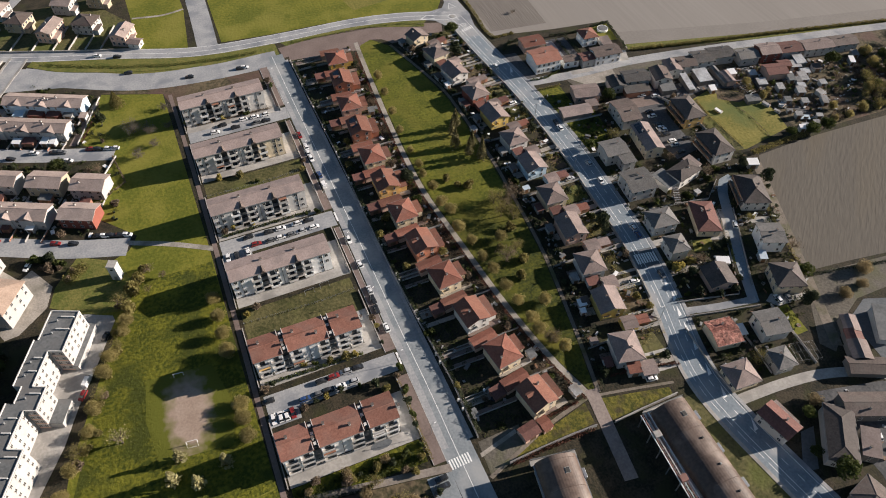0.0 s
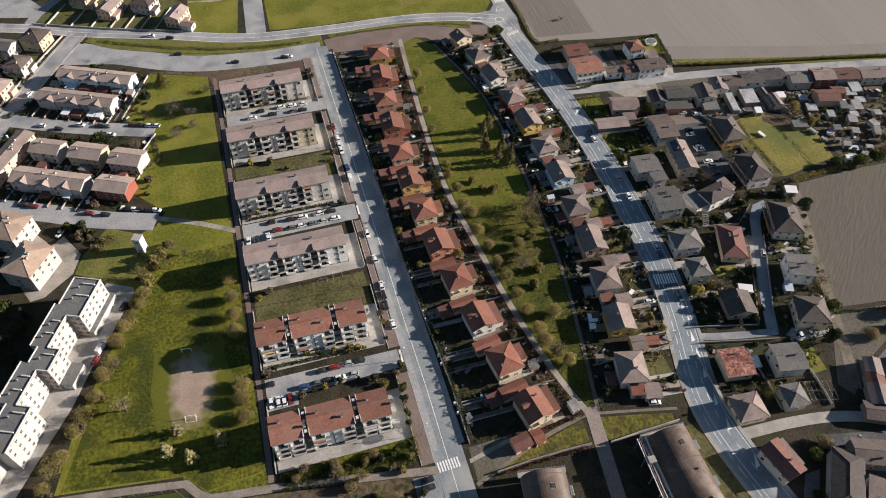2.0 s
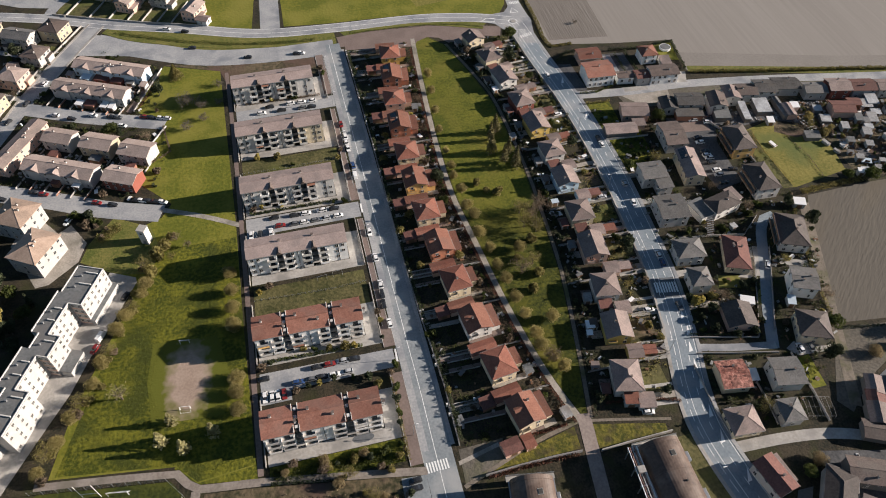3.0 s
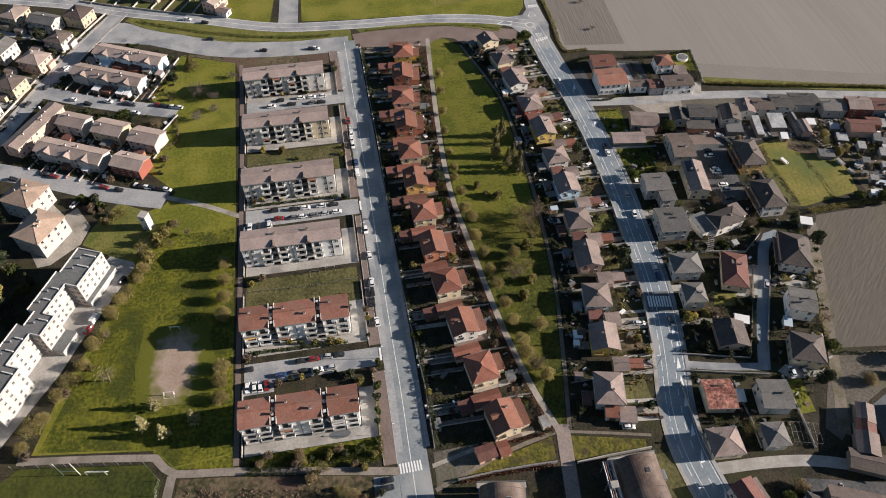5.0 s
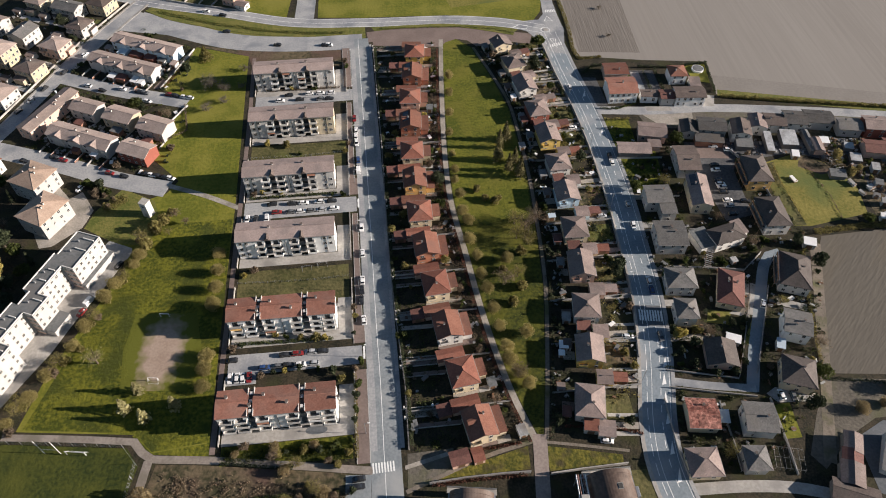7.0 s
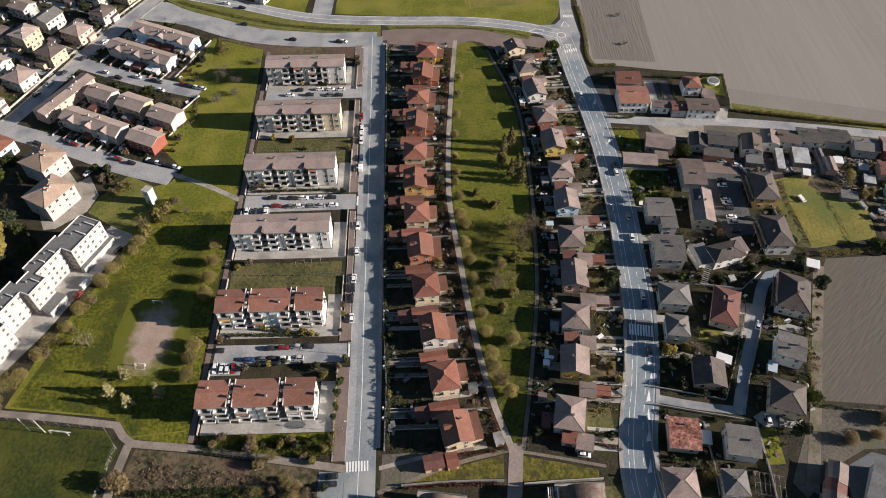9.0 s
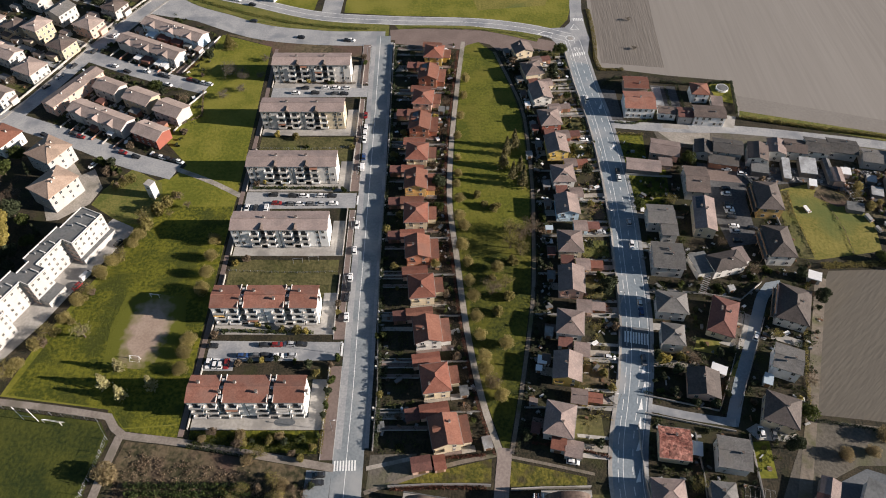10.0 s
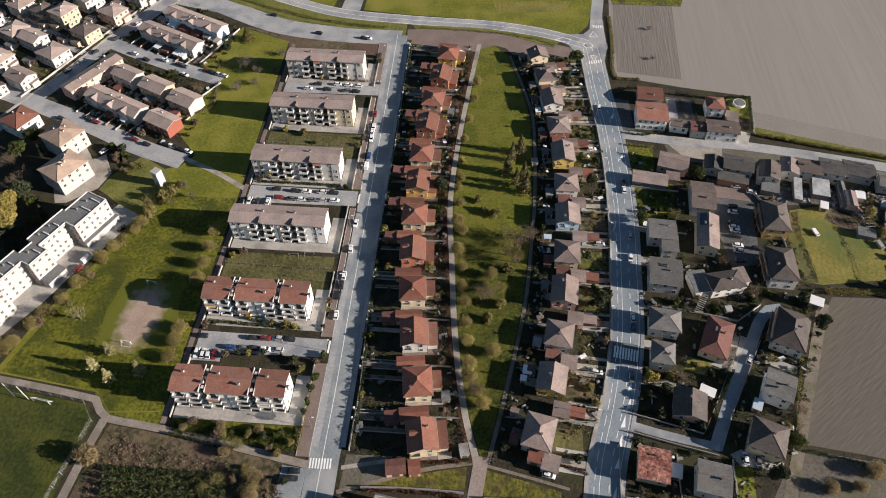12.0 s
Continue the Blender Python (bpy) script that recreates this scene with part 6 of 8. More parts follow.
# garages of the houses on the through road
for i, (x, y, r, k, wl, d) in enumerate(VROW):
    m = pose(x, y, 0, 0, 0, r)
    last = i == len(VROW) - 1
    p = m @ Vector((5.6 if last else 4.6, -d / 2 - (2.6 if last else 4.6), 0))
    shed(p.x, p.y, 5.2, 5.4, r, 2.6, ROOF_PINK, wl, "ew", 13, "low garage with a pinkish tiled roof", "garage", "garage")
    if i % 4 != 1 and not last:
        p = m @ Vector((9.8, -d / 2 - 4.2, 0))
        shed(p.x, p.y, 4.8, 3.2, r, 2.2, (ROOF_MAROON, ROOF_RED, ROOF_PINK)[i % 3], BRICK, "shed", 4, "lean-to carport with a reddish roof", "carport", "carport")
    if k == "hip" and not last:
        p = m @ Vector((-1.2, -d / 2 - 2.3, 0))
        shed(p.x, p.y, 4.6, 3.6, r, 2.3, ROOF_MAROON, wl, "shed", 5, "dark red veranda roof on the garden side", "veranda", "veranda")
    if last:
        p = m @ Vector((0.6, -d / 2 - 2.0, 0))
        shed(p.x, p.y, 4.4, 4.0, r, 2.9, ROOF_RED, wl, "shed", 8, "red-tiled veranda before the white villa", "veranda", "veranda")
    p = m @ Vector((-7.2, (-1) ** i * 3.4, 0))
    shed(p.x, p.y, 2.6, 3.4, r, 2.1, (FLAT_GREY, SHEET, ROOF_BROWN, ROOF_MAROON)[i % 4], GREYWALL, "shed", 5, "small shed in the back garden", "shed", "shed")
for x, y, w, rf in ((21.5, -0.1, 6.0, ROOF_MAROON), (27.3, 0.3, 3.4, ROOF_RED)):
    shed(x, y, w, 4.6, 10, 2.5, rf, PINK, "ew", 12, "low garage with a red tiled roof by the path", "garage", "garage")

# slatted pergola between two villas
pg = thing("pergola", 127.4, 69.6, 63, "dark slatted wooden pergola over a walk", "pergola")
for u in (-4.2, 0, 4.2):
    for v in (-0.9, 0.9):
        part("post", box(u - 0.08, u + 0.08, v - 0.08, v + 0.08, -0.1, 2.3), SHUTTER, pg)
for v in (-0.95, 0.95):
    part("beam", box(-4.8, 4.8, v - 0.08, v + 0.08, 2.3, 2.5), SHUTTER, pg)
for i in range(10):
    part("slat", box(-4.6 + i, -4.3 + i, -1.3, 1.3, 2.5, 2.62), SHEET, pg)


# ---- plants ----
def leaf_material(name, a, b, glow=0.35, per_object=0.2):
    """Thin foliage that lets part of the sunlight through."""
    m = material(name, a, b, 0.9, big=0.6, fine=2.5, contrast=0.9, bump=0, per_object=per_object)
    n, l = m.node_tree.nodes, m.node_tree.links
    bs, out = n["Principled BSDF"], n["Material Output"]
    tr, mx = n.new("ShaderNodeBsdfTranslucent"), n.new("ShaderNodeMixShader")
    l.new(bs.inputs["Base Color"].links[0].from_socket, tr.inputs["Color"])
    mx.inputs[0].default_value = glow
    l.new(bs.outputs[0], mx.inputs[1]), l.new(tr.outputs[0], mx.inputs[2]), l.new(mx.outputs[0], out.inputs[0])
    return m


LEAF_OLIVE = leaf_material("olive_leaves", (0.14, 0.125, 0.038), (0.265, 0.225, 0.085), 0.45)
LEAF_ROUND = leaf_material("pale_olive_leaves", (0.21, 0.178, 0.066), (0.36, 0.30, 0.125), 0.45)
LEAF_GREEN = leaf_material("green_leaves", (0.030, 0.045, 0.010), (0.080, 0.092, 0.024), per_object=0.3)
LEAF_DARK = leaf_material("spruce_needles", (0.020, 0.030, 0.014), (0.060, 0.070, 0.034), 0.2)
LEAF_YELLOW = leaf_material("yellow_leaves", (0.24, 0.20, 0.045), (0.42, 0.35, 0.12), 0.4)
LEAF_PALE = leaf_material("pale_needles", (0.27, 0.25, 0.115), (0.44, 0.40, 0.21), 0.4)
LEAF_BROWN = leaf_material("brown_twigs", (0.10, 0.075, 0.050), (0.21, 0.16, 0.11), 0.3, 0.25)
LEAF_RED = leaf_material("red_hedge_leaves", (0.060, 0.022, 0.015), (0.115, 0.05, 0.032), 0.2)
LEAF_TUFT = material("grass_tuft", (0.062, 0.076, 0.007), (0.150, 0.148, 0.017), 0.95, big=0.15, fine=2.0, contrast=0.8, bump=0)
LEAF_STRAW = leaf_material("straw_twigs", (0.19, 0.145, 0.075), (0.34, 0.27, 0.15), 0.4, 0.12)
LEAF_PINE = leaf_material("olive_needles", (0.085, 0.078, 0.030), (0.20, 0.175, 0.085), 0.25, 0.12)
LEAF_NURSERY = leaf_material("nursery_needles", (0.022, 0.038, 0.010), (0.075, 0.095, 0.026), 0.2)
LEAF_VERGE = leaf_material("verge_shrub_leaves", (0.055, 0.072, 0.012), (0.135, 0.138, 0.032), 0.3)
LEAF_TWIG = leaf_material("grey_twigs", (0.10, 0.085, 0.068), (0.19, 0.165, 0.13), 0.3, 0.15)
BARK = material("bark", (0.07, 0.055, 0.04), (0.14, 0.11, 0.085), 0.95, big=1.0, fine=4.0, bump=0.3)


def leaf_mesh(name, centres, size, mat, rng):
    """Small leaf-clump quads, turned at random, one mesh."""
    n = len(centres)
    a = rng.normal(size=(n, 3))
    a /= np.linalg.norm(a, axis=1)[:, None]
    b = np.cross(a, rng.normal(size=(n, 3)))
    b /= np.linalg.norm(b, axis=1)[:, None]
    s = size * rng.uniform(0.6, 1.4, (n, 1))
    a, b = a * s, b * s * 0.8
    c = np.asarray(centres)
    v = np.stack([c - a - b, c + a - b * 0.6, c + a * 0.8 + b, c - a * 0.7 + b], 1).reshape(-1, 3)
    me = bpy.data.meshes.new(name)
    me.from_pydata(v.tolist(), [], np.arange(4 * n).reshape(-1, 4).tolist())
    me.materials.append(mat)
    return me


def limb(bm, p, q, r0, r1, n=5):
    p, q = Vector(p), Vector(q)
    m = Matrix.Translation((p + q) / 2) @ (q - p).to_track_quat("Z", "Y").to_matrix().to_4x4()
    bmesh.ops.create_cone(bm, cap_ends=True, segments=n, radius1=r0, radius2=r1, depth=(q - p).length, matrix=m)


def clumps(rng, n, rx, rz, zc, lobes=9, spread=0.75, thin=0.5):
    """Points in a lumpy crown of several lobes."""
    lob = rng.normal(size=(lobes, 3))
    lob /= np.linalg.norm(lob, axis=1)[:, None]
    lob *= rng.uniform(0.3, spread, (lobes, 1))
    pick = rng.integers(0, lobes, n)
    d = rng.normal(size=(n, 3))
    d /= np.linalg.norm(d, axis=1)[:, None]
    pts = lob[pick] + d * rng.uniform(thin, 1.0, (n, 1)) ** 0.6 * 0.52
    return pts * (rx, rx, rz) + (0, 0, zc)


def make_tree(name, label, category, height, rx, rz, zc, n, size, leaf, seed, lobes=9, trunk=0.16, branches=7, group="", thin=0.5):
    rng = np.random.default_rng(seed)
    t = thing(name, 0, 0, 0, label, category, group)
    bm = bmesh.new()
    limb(bm, (0, 0, -0.2), (0.05, 0.02, zc), trunk, trunk * 0.55, 7)
    for i in range(branches):
        a = 2 * math.pi * (i + rng.uniform(-0.3, 0.3)) / branches
        z0 = zc * rng.uniform(0.45, 0.95)
        e = (rx * 0.75 * math.cos(a), rx * 0.75 * math.sin(a), z0 + rz * rng.uniform(0.3, 0.9))
        limb(bm, (0, 0, z0), e, trunk * 0.4, trunk * 0.12, 4)
    part("trunk", bm, BARK, t)
    part("crown", leaf_mesh("crown", clumps(rng, n, rx, rz, zc, lobes, thin=thin), size, leaf, rng), leaf, t)
    return t


def make_bare(name, label, seed, height=6.5, spread=2.8, leaf=None, n=1100):
    """A leafless tree: forked limbs and a haze of twigs."""
    rng = np.random.default_rng(seed)
    t = thing(name, 0, 0, 0, label, "tree")
    bm, tips = bmesh.new(), []
    limb(bm, (0, 0, -0.2), (0, 0, height * 0.35), 0.2, 0.14, 7)
    for i in range(9):
        a = 2 * math.pi * i / 9 + rng.uniform(-0.3, 0.3)
        r = spread * rng.uniform(0.45, 0.9)
        e = Vector((r * math.cos(a), r * math.sin(a), height * rng.uniform(0.6, 0.9)))
        s = Vector((0, 0, height * rng.uniform(0.25, 0.38)))
        limb(bm, s, e, 0.10, 0.05, 4)
        for j in range(4):
            f = e.lerp(s, rng.uniform(0, 0.6)) + Vector(rng.normal(size=3)) * spread * 0.22
            limb(bm, e.lerp(s, rng.uniform(0.1, 0.6)), f, 0.045, 0.015, 3)
            tips.append(f)
        tips.append(e)
    part("trunk", bm, BARK, t)
    pts = np.array([tips[k % len(tips)] for k in range(n)]) + rng.normal(size=(n, 3)) * spread * 0.2
    part("twig_haze", leaf_mesh("twig_haze", pts, 0.10, leaf or LEAF_BROWN, rng), leaf or LEAF_BROWN, t)
    return t


def make_spruce(name, label, seed, height, r, leaf, n=1500):
    rng = np.random.default_rng(seed)
    t = thing(name, 0, 0, 0, label, "tree")
    bm = bmesh.new()
    limb(bm, (0, 0, -0.2), (0, 0, height), 0.22, 0.03, 6)
    z = rng.uniform(0.06, 1.0, n) ** 0.8
    tier = np.floor(z * 11)
    rad = (1 - z) * r * (0.65 + 0.35 * np.cos(z * 11 * 2 * np.pi)) + 0.1
    ang = np.floor(rng.uniform(0, 9, n)) * (2 * np.pi / 9) + tier * 0.4 + rng.normal(size=n) * 0.13
    k = rng.uniform(0.15, 1, n) ** 0.6
    pts = np.stack([rad * k * np.cos(ang), rad * k * np.sin(ang), z * height - rad * k * 0.28], 1)
    for i in range(26):
        zz = height * (0.1 + 0.8 * i / 26)
        rr = (1 - zz / height) * r * 0.85
        limb(bm, (0, 0, zz), (rr * math.cos(i * 2.4), rr * math.sin(i * 2.4), zz - rr * 0.25), 0.04, 0.012, 3)
    part("trunk", bm, BARK, t)
    part("crown", leaf_mesh("crown", pts, 0.24, leaf, rng), leaf, t)
    return t


def put(template, x, y, s, rng, tall=1.0):
    m = pose(x, y, 0, 0, 0, rng.uniform(0, 360)) @ Matrix.Diagonal((s, s * rng.uniform(0.9, 1.1), s * tall, 1))
    return copy_thing(template, m)


ROUND = [make_tree("round_tree", "clipped round tree with olive-brown early foliage", "tree", 4.8, 2.5, 2.4, 3.0, 5200, 0.10, LEAF_ROUND, 10 + i, lobes=40, group="round trees") for i in range(3)]
BUSHES = [make_tree("bush", "rounded dark green garden bush", "bush", 2, 1.2, 1.0, 0.95, 420, 0.17, LEAF_GREEN, 20, 7, 0.07, 5),
          make_tree("bush", "dark evergreen garden shrub", "bush", 2, 1.1, 1.4, 1.3, 420, 0.17, LEAF_DARK, 21, 7, 0.07, 5),
          make_tree("bush", "brown twiggy garden shrub", "bush", 2, 1.2, 1.0, 1.0, 420, 0.15, LEAF_BROWN, 22, 8, 0.07, 5),
          make_tree("bush", "olive-brown garden shrub with thin twigs", "bush", 2, 1.3, 1.0, 1.0, 420, 0.17, LEAF_OLIVE, 23, 8, 0.07, 5),
          make_tree("bush", "bright yellow-green garden shrub", "bush", 2, 1.1, 0.9, 0.95, 420, 0.17, LEAF_YELLOW, 24, 8, 0.07, 5)]
BARE = [make_bare("bare_tree", "leafless tree with fine brown twigs", 30 + i, leaf=LEAF_BROWN if i else LEAF_OLIVE) for i in range(3)]
SPRUCE = [make_spruce("spruce", "tall dark spruce with drooping branches", 40, 13, 3.4, LEAF_DARK), make_spruce("spruce", "dark conifer with dense needles", 41, 9, 2.6, LEAF_DARK, 1100)]
SPARSE = [make_spruce("pine", "tall sparse olive conifer with drooping limbs", 45, 11, 3.2, LEAF_PINE, 1300), make_spruce("pine", "ragged olive conifer with long limbs", 46, 9.5, 3.6, LEAF_PINE, 1200)]
HAZE = make_bare("bare_shrub_tree", "low bare tree with grey-brown twig haze", 35, 5.4, 3.4, LEAF_TWIG, 2200)
BLOSSOM = make_tree("bush", "large pale straw-coloured rounded bush", "bush", 4, 3.0, 2.2, 2.0, 3000, 0.13, LEAF_STRAW, 26, 16, 0.1, 6)
PALE = [make_spruce("young_conifer", "small pale yellowish conifer", 43, 5.0, 2.3, LEAF_PALE, 420), make_bare("small_bare_tree", "small pale bare tree on the lawn", 44, 4.2, 2.0, LEAF_PALE, 260)]
GREEN_TREES = [make_tree("garden_tree", "green leafy tree with a broad crown", "tree", 8, 3.4, 2.8, 4.6, 1500, 0.26, LEAF_GREEN, 50, 11, 0.2), make_tree("garden_tree", "dark evergreen tree with a broad crown", "tree", 9, 3.2, 3.8, 5.2, 1600, 0.26, LEAF_DARK, 51, 11, 0.2), make_tree("garden_tree", "broad tree with bright yellow-green foliage", "tree", 8, 3.6, 3.0, 4.8, 4200, 0.17, LEAF_YELLOW, 52, 12, 0.2)]
CEDAR = make_spruce("cedar", "broad olive conifer with spreading branches", 47, 8.0, 5.2, LEAF_OLIVE, 3000)
LANE_BUSHES = [(103.5, 40.0), (104.2, 31.0), (106.5, 25.6), (113.2, 21.6), (120.0, 21.0), (124.4, 24.5), (121.8, 30.2), (109.8, 33.8), (126.0, 40.6), (118.4, 38.4)]
TEMPLATES = [CEDAR, HAZE, BLOSSOM] + SPARSE + ROUND + BUSHES + BARE + SPRUCE + PALE + GREEN_TREES
rng = random.Random(5)
ROUND_TREES = [(35.6, 114.6), (35.4, 104.8), (37.0, 99.8), (36.1, 89.2), (38.1, 81.0), (38.5, 71.6), (39.6, 64.6), (40.6, 55.4), (41.6, 47.7), (42.8, 38.4), (43.0, 33.7), (45.2, 28.0), (48.1, 23.6), (50.8, 44.0), (49.4, 78.0)]
STRIP_SHRUBS = [(35.3, 140.1), (35.8, 154.3), (37.3, 168.3), (38.8, 183.2), (40.2, 196.6), (35.2, 129.9), (34.8, 123.6), (56.0, 81.6), (47.6, 74.2), (53.5, 65.1), (48.6, 57.8), (42.9, 117.6), (46.1, 112.5), (50.1, 110.6)]
BARE_STRIP = [(55.7, 97.3), (59.6, 93.6), (64.0, 97.7), (59.1, 86.0), (55.3, 89.6), (47.3, 67.6), (52.3, 70.3), (45.3, 28.4)]
SPRUCES = [(56.9, 143.6), (60.6, 148.6), (58.6, 128.4), (62.2, 133.3), (62.8, 124.2), (55.0, 135.6)]
PARK_ROW = [(-62.0, 91.9), (-61.5, 83.4), (-61.6, 75.4), (-61.5, 67.6), (-62.0, 46.1), (-62.2, 40.6), (-62.1, 34.1)]
PARK_EDGE = [(-93.3, 103.4), (-92.8, 94.7), (-94.4, 90.7), (-96.7, 84.8), (-99.6, 81.2), (-102.4, 75.8), (-104.0, 67.3), (-106.7, 62.8), (-109.1, 54.9), (-112.6, 48.6), (-115.3, 44.0), (-118.9, 35.6), (-122.0, 32.0), (-123.8, 26.3)]
PALE_TREES = [(-99.8, 48.0), (-83.6, 34.9), (-79.5, 24.1), (-70.4, 27.9), (-86.7, 28.5)]
LAWN_TREES = [(-82.0, 116.0), (-83.6, 106.1), (-77.5, 111.3)]
WEST_TREES = [(-148.1, 95.8), (-146.1, 88.2), (-135.1, 90.6), (-133.7, 95.3), (-139.1, 84.2), (-154.5, 111.6), (-150.0, 115.4), (-157.6, 140.1), (-160.9, 130.5), (-161.4, 125.0), (-151.0, 131.2), (-146.7, 105.6), (-141.0, 101.1), (-142.2, 81.1), (-136.2, 75.7), (-113.8, 130.4), (-118.0, 134.8), (-109.3, 127.1), (-111.2, 123.4)] + [(-116.4, 130.1), (-120.3, 132.9), (-114.8, 133.8)]
SOUTH_SHRUBS = [(-33.0, 8.1), (-37.4, 7.7), (-27.7, 8.3), (-22.3, 7.5), (-17.8, 8.8), (-13.5, 6.3), (-31.3, 3.2), (-38.3, 9.7), (-50.7, 10.5), (-46.3, 10.8), (-26.2, -3.0), (-22.9, -6.9), (-17.7, -6.8), (-12.6, -6.6), (-12.3, 10.0), (-34.7, 38.0), (-29.9, 38.4), (-23.2, 37.5), (-18.4, 35.7), (-15.6, 33.1), (-38.6, 37.4), (-42.4, 36.4), (-10.3, 25.9), (-10.7, 20.7), (-11.3, 16.8), (-9.7, 30.1), (-10.6, 35.8), (-8.5, 38.8)]
BLOCK_SHRUBS = [(-38.7, 52.9), (-34.7, 51.9), (-29.8, 50.8), (-23.8, 49.9), (-20.8, 50.0), (-53.4, 48.6), (-50.5, 49.4), (-10.0, 62.1), (-9.8, 58.3), (-10.7, 51.0), (-47.6, 82.7), (-51.8, 81.1), (-32.1, 148.5), (-38.4, 154.2), (-47.2, 156.2), (-12.1, 148.3), (-10.6, 153.1), (-11.7, 215.9), (-10.5, 210.9), (-26.4, 194.6), (-37.3, 196.1), (-53.6, 198.3), (-13.4, 121.2), (-18.1, 121.8), (-39.4, 124.7), (-51.1, 124.7), (-46.5, 125.7)]
for x, y in ROUND_TREES + PARK_ROW:
    put(rng.choice(ROUND), x, y, rng.uniform(0.95, 1.15) * (1.1 if x < 0 else 1.0), rng, 0.9 if x > 0 or y > 60 else 0.66)
for i, (x, y) in enumerate(PARK_EDGE):
    put(BARE[0] if i % 3 == 0 else ROUND[i % 2], x, y, rng.uniform(0.9, 1.2), rng, 0.78)
    put(rng.choice(BUSHES[2:4]), x + rng.uniform(-3, 3), y + rng.uniform(-3, 3), rng.uniform(1.0, 1.8), rng)
for x, y in STRIP_SHRUBS[:7]:
    put(rng.choice(ROUND), x - 0.3, y, rng.uniform(0.7, 0.95), rng)
for x, y in STRIP_SHRUBS[7:]:
    put(rng.choice(BUSHES[2:4]), x, y, rng.uniform(1.0, 1.9), rng)
for x, y in BARE_STRIP + LAWN_TREES:
    put(rng.choice(BARE), x, y, rng.uniform(0.9, 1.4) if x > 0 else rng.uniform(0.45, 0.65), rng)
for x, y, k in ((-76.6, 202.5, 1.15), (-70.3, 198.6, 1.0), (-61.8, 199.4, 0.6), (-77.2, 184.0, 0.8), (-69.5, 189.0, 0.7), (-61.5, 214.0, 0.6), (129.9, 251.2, 0.4), (128.4, 224.2, 0.4)):
    put(HAZE, x, y, k, rng, 0.8)
put(CEDAR, -81.8, 225.6, 1.0, rng)
for x, y, k in ((-75.7, -3.4, 1.35), (-21.3, -6.5, 0.85), (-21.7, -11.8, 0.9), (-36.9, 9.6, 0.75), (-33.4, 1.9, 0.8), (-49.2, 9.0, 0.5), (156.6, 2.9, 0.9), (171.7, 9.9, 1.1), (165.3, 4.2, 0.8), (114.9, -27.4, 0.9), (-24.5, 9.6, 0.6)):
    put(BLOSSOM, x, y, k, rng)
for i, (x, y) in enumerate(SPRUCES):
    put(SPARSE[i % 2], x, y, rng.uniform(0.95, 1.15), rng)
for i, (x, y) in enumerate(PALE_TREES):
    put(PALE[1 if i == 0 else 0], x, y, rng.uniform(1.35, 1.7) * (1.2 if i == 0 else 1), rng)
for i, (x, y) in enumerate(WEST_TREES):
    put(GREEN_TREES[2] if i < 2 else rng.choice(GREEN_TREES[:2] + BARE[1:] + SPRUCE[1:]) if i < 15 else BUSHES[2] if i < 22 else rng.choice(BARE + BUSHES[3:4]), x, y, (1.5 if i < 2 else rng.uniform(0.8, 1.2)), rng)
for x, y, k in ((105.2, -49.4, 1.1), (109.0, -30.5, 0.7), (101.6, -41.5, 0.6)):
    put(GREEN_TREES[0], x, y, k, rng)
put(BUSHES[4], 105.2, 37.8, 2.3, rng, 1.25)
for x, y, k in ((110.3, 111.0, 0.7), (108.2, 63.5, 0.5)):
    put(GREEN_TREES[0], x, y, k, rng)
for x, y, k in ((-85.8, 113.1, 2.0), (-88.7, 107.7, 2.2), (-90.8, 100.1, 2.1), (-84.0, 117.4, 1.5), (-87.4, 111.0, 1.6)):
    put(BUSHES[3], x, y, k, rng, 1.3)
for x, y, k in ((-122.9, 138.2, 1.7), (-119.4, 137.2, 2.0), (-115.9, 136.0, 2.1), (-113.0, 132.6, 1.9), (-117.8, 131.6, 1.8)):
    put(rng.choice(BUSHES[:3]), x, y, k, rng)
for x, y in LANE_BUSHES:
    put(BUSHES[1], x, y, rng.uniform(1.2, 1.8), rng)
THICKET = [(-74.7, -4.5), (-77.6, -1.9), (-32.9, 1.2), (-29.8, 3.4), (-38.0, 6.6), (-35.5, 7.8), (-23.9, -5.5), (-21.3, -8.9), (-18.0, -7.8), (-22.6, -10.7), (-28.7, -7.6), (-39.4, -7.5), (-36.6, -10.8), (-16.7, 2.4), (-19.9, 4.1), (-33.0, -7.9)]
for i, (x, y) in enumerate(THICKET):
    put(BARE[0] if i % 3 == 0 else BUSHES[2 + i % 2], x, y, rng.uniform(0.8, 1.2) * (0.7 if i % 3 == 0 else 1.3), rng)
for x, y in SOUTH_SHRUBS + BLOCK_SHRUBS:
    put(rng.choice(BUSHES), x, y, rng.uniform(0.7, 1.5), rng)


def is_free(x, y, r=0.5):
    for bx, by, hw, hd, a in TAKEN_BOXES:
        dx, dy = x - bx, y - by
        if abs(dx) < 25 and abs(dy) < 25:
            u, v = dx * math.cos(a) + dy * math.sin(a), -dx * math.sin(a) + dy * math.cos(a)
            if abs(u) < hw + r and abs(v) < hd + r:
                return False
    for ln, hw in TAKEN_LINES:
        for p, q in zip(ln, ln[1:]):
            d = q - p
            t = max(0.0, min(1.0, ((x - p.x) * d.x + (y - p.y) * d.y) / max(d.length_squared, 1e-6)))
            if math.hypot(x - p.x - t * d.x, y - p.y - t * d.y) < hw + r:
                return False
    return True


def inside(x, y, poly):
    odd = False
    for (xa, ya), (xb, yb) in zip(poly, poly[1:] + poly[:1]):
        if (ya > y) != (yb > y) and x < (xb - xa) * (y - ya) / (yb - ya) + xa:
            odd = not odd
    return odd


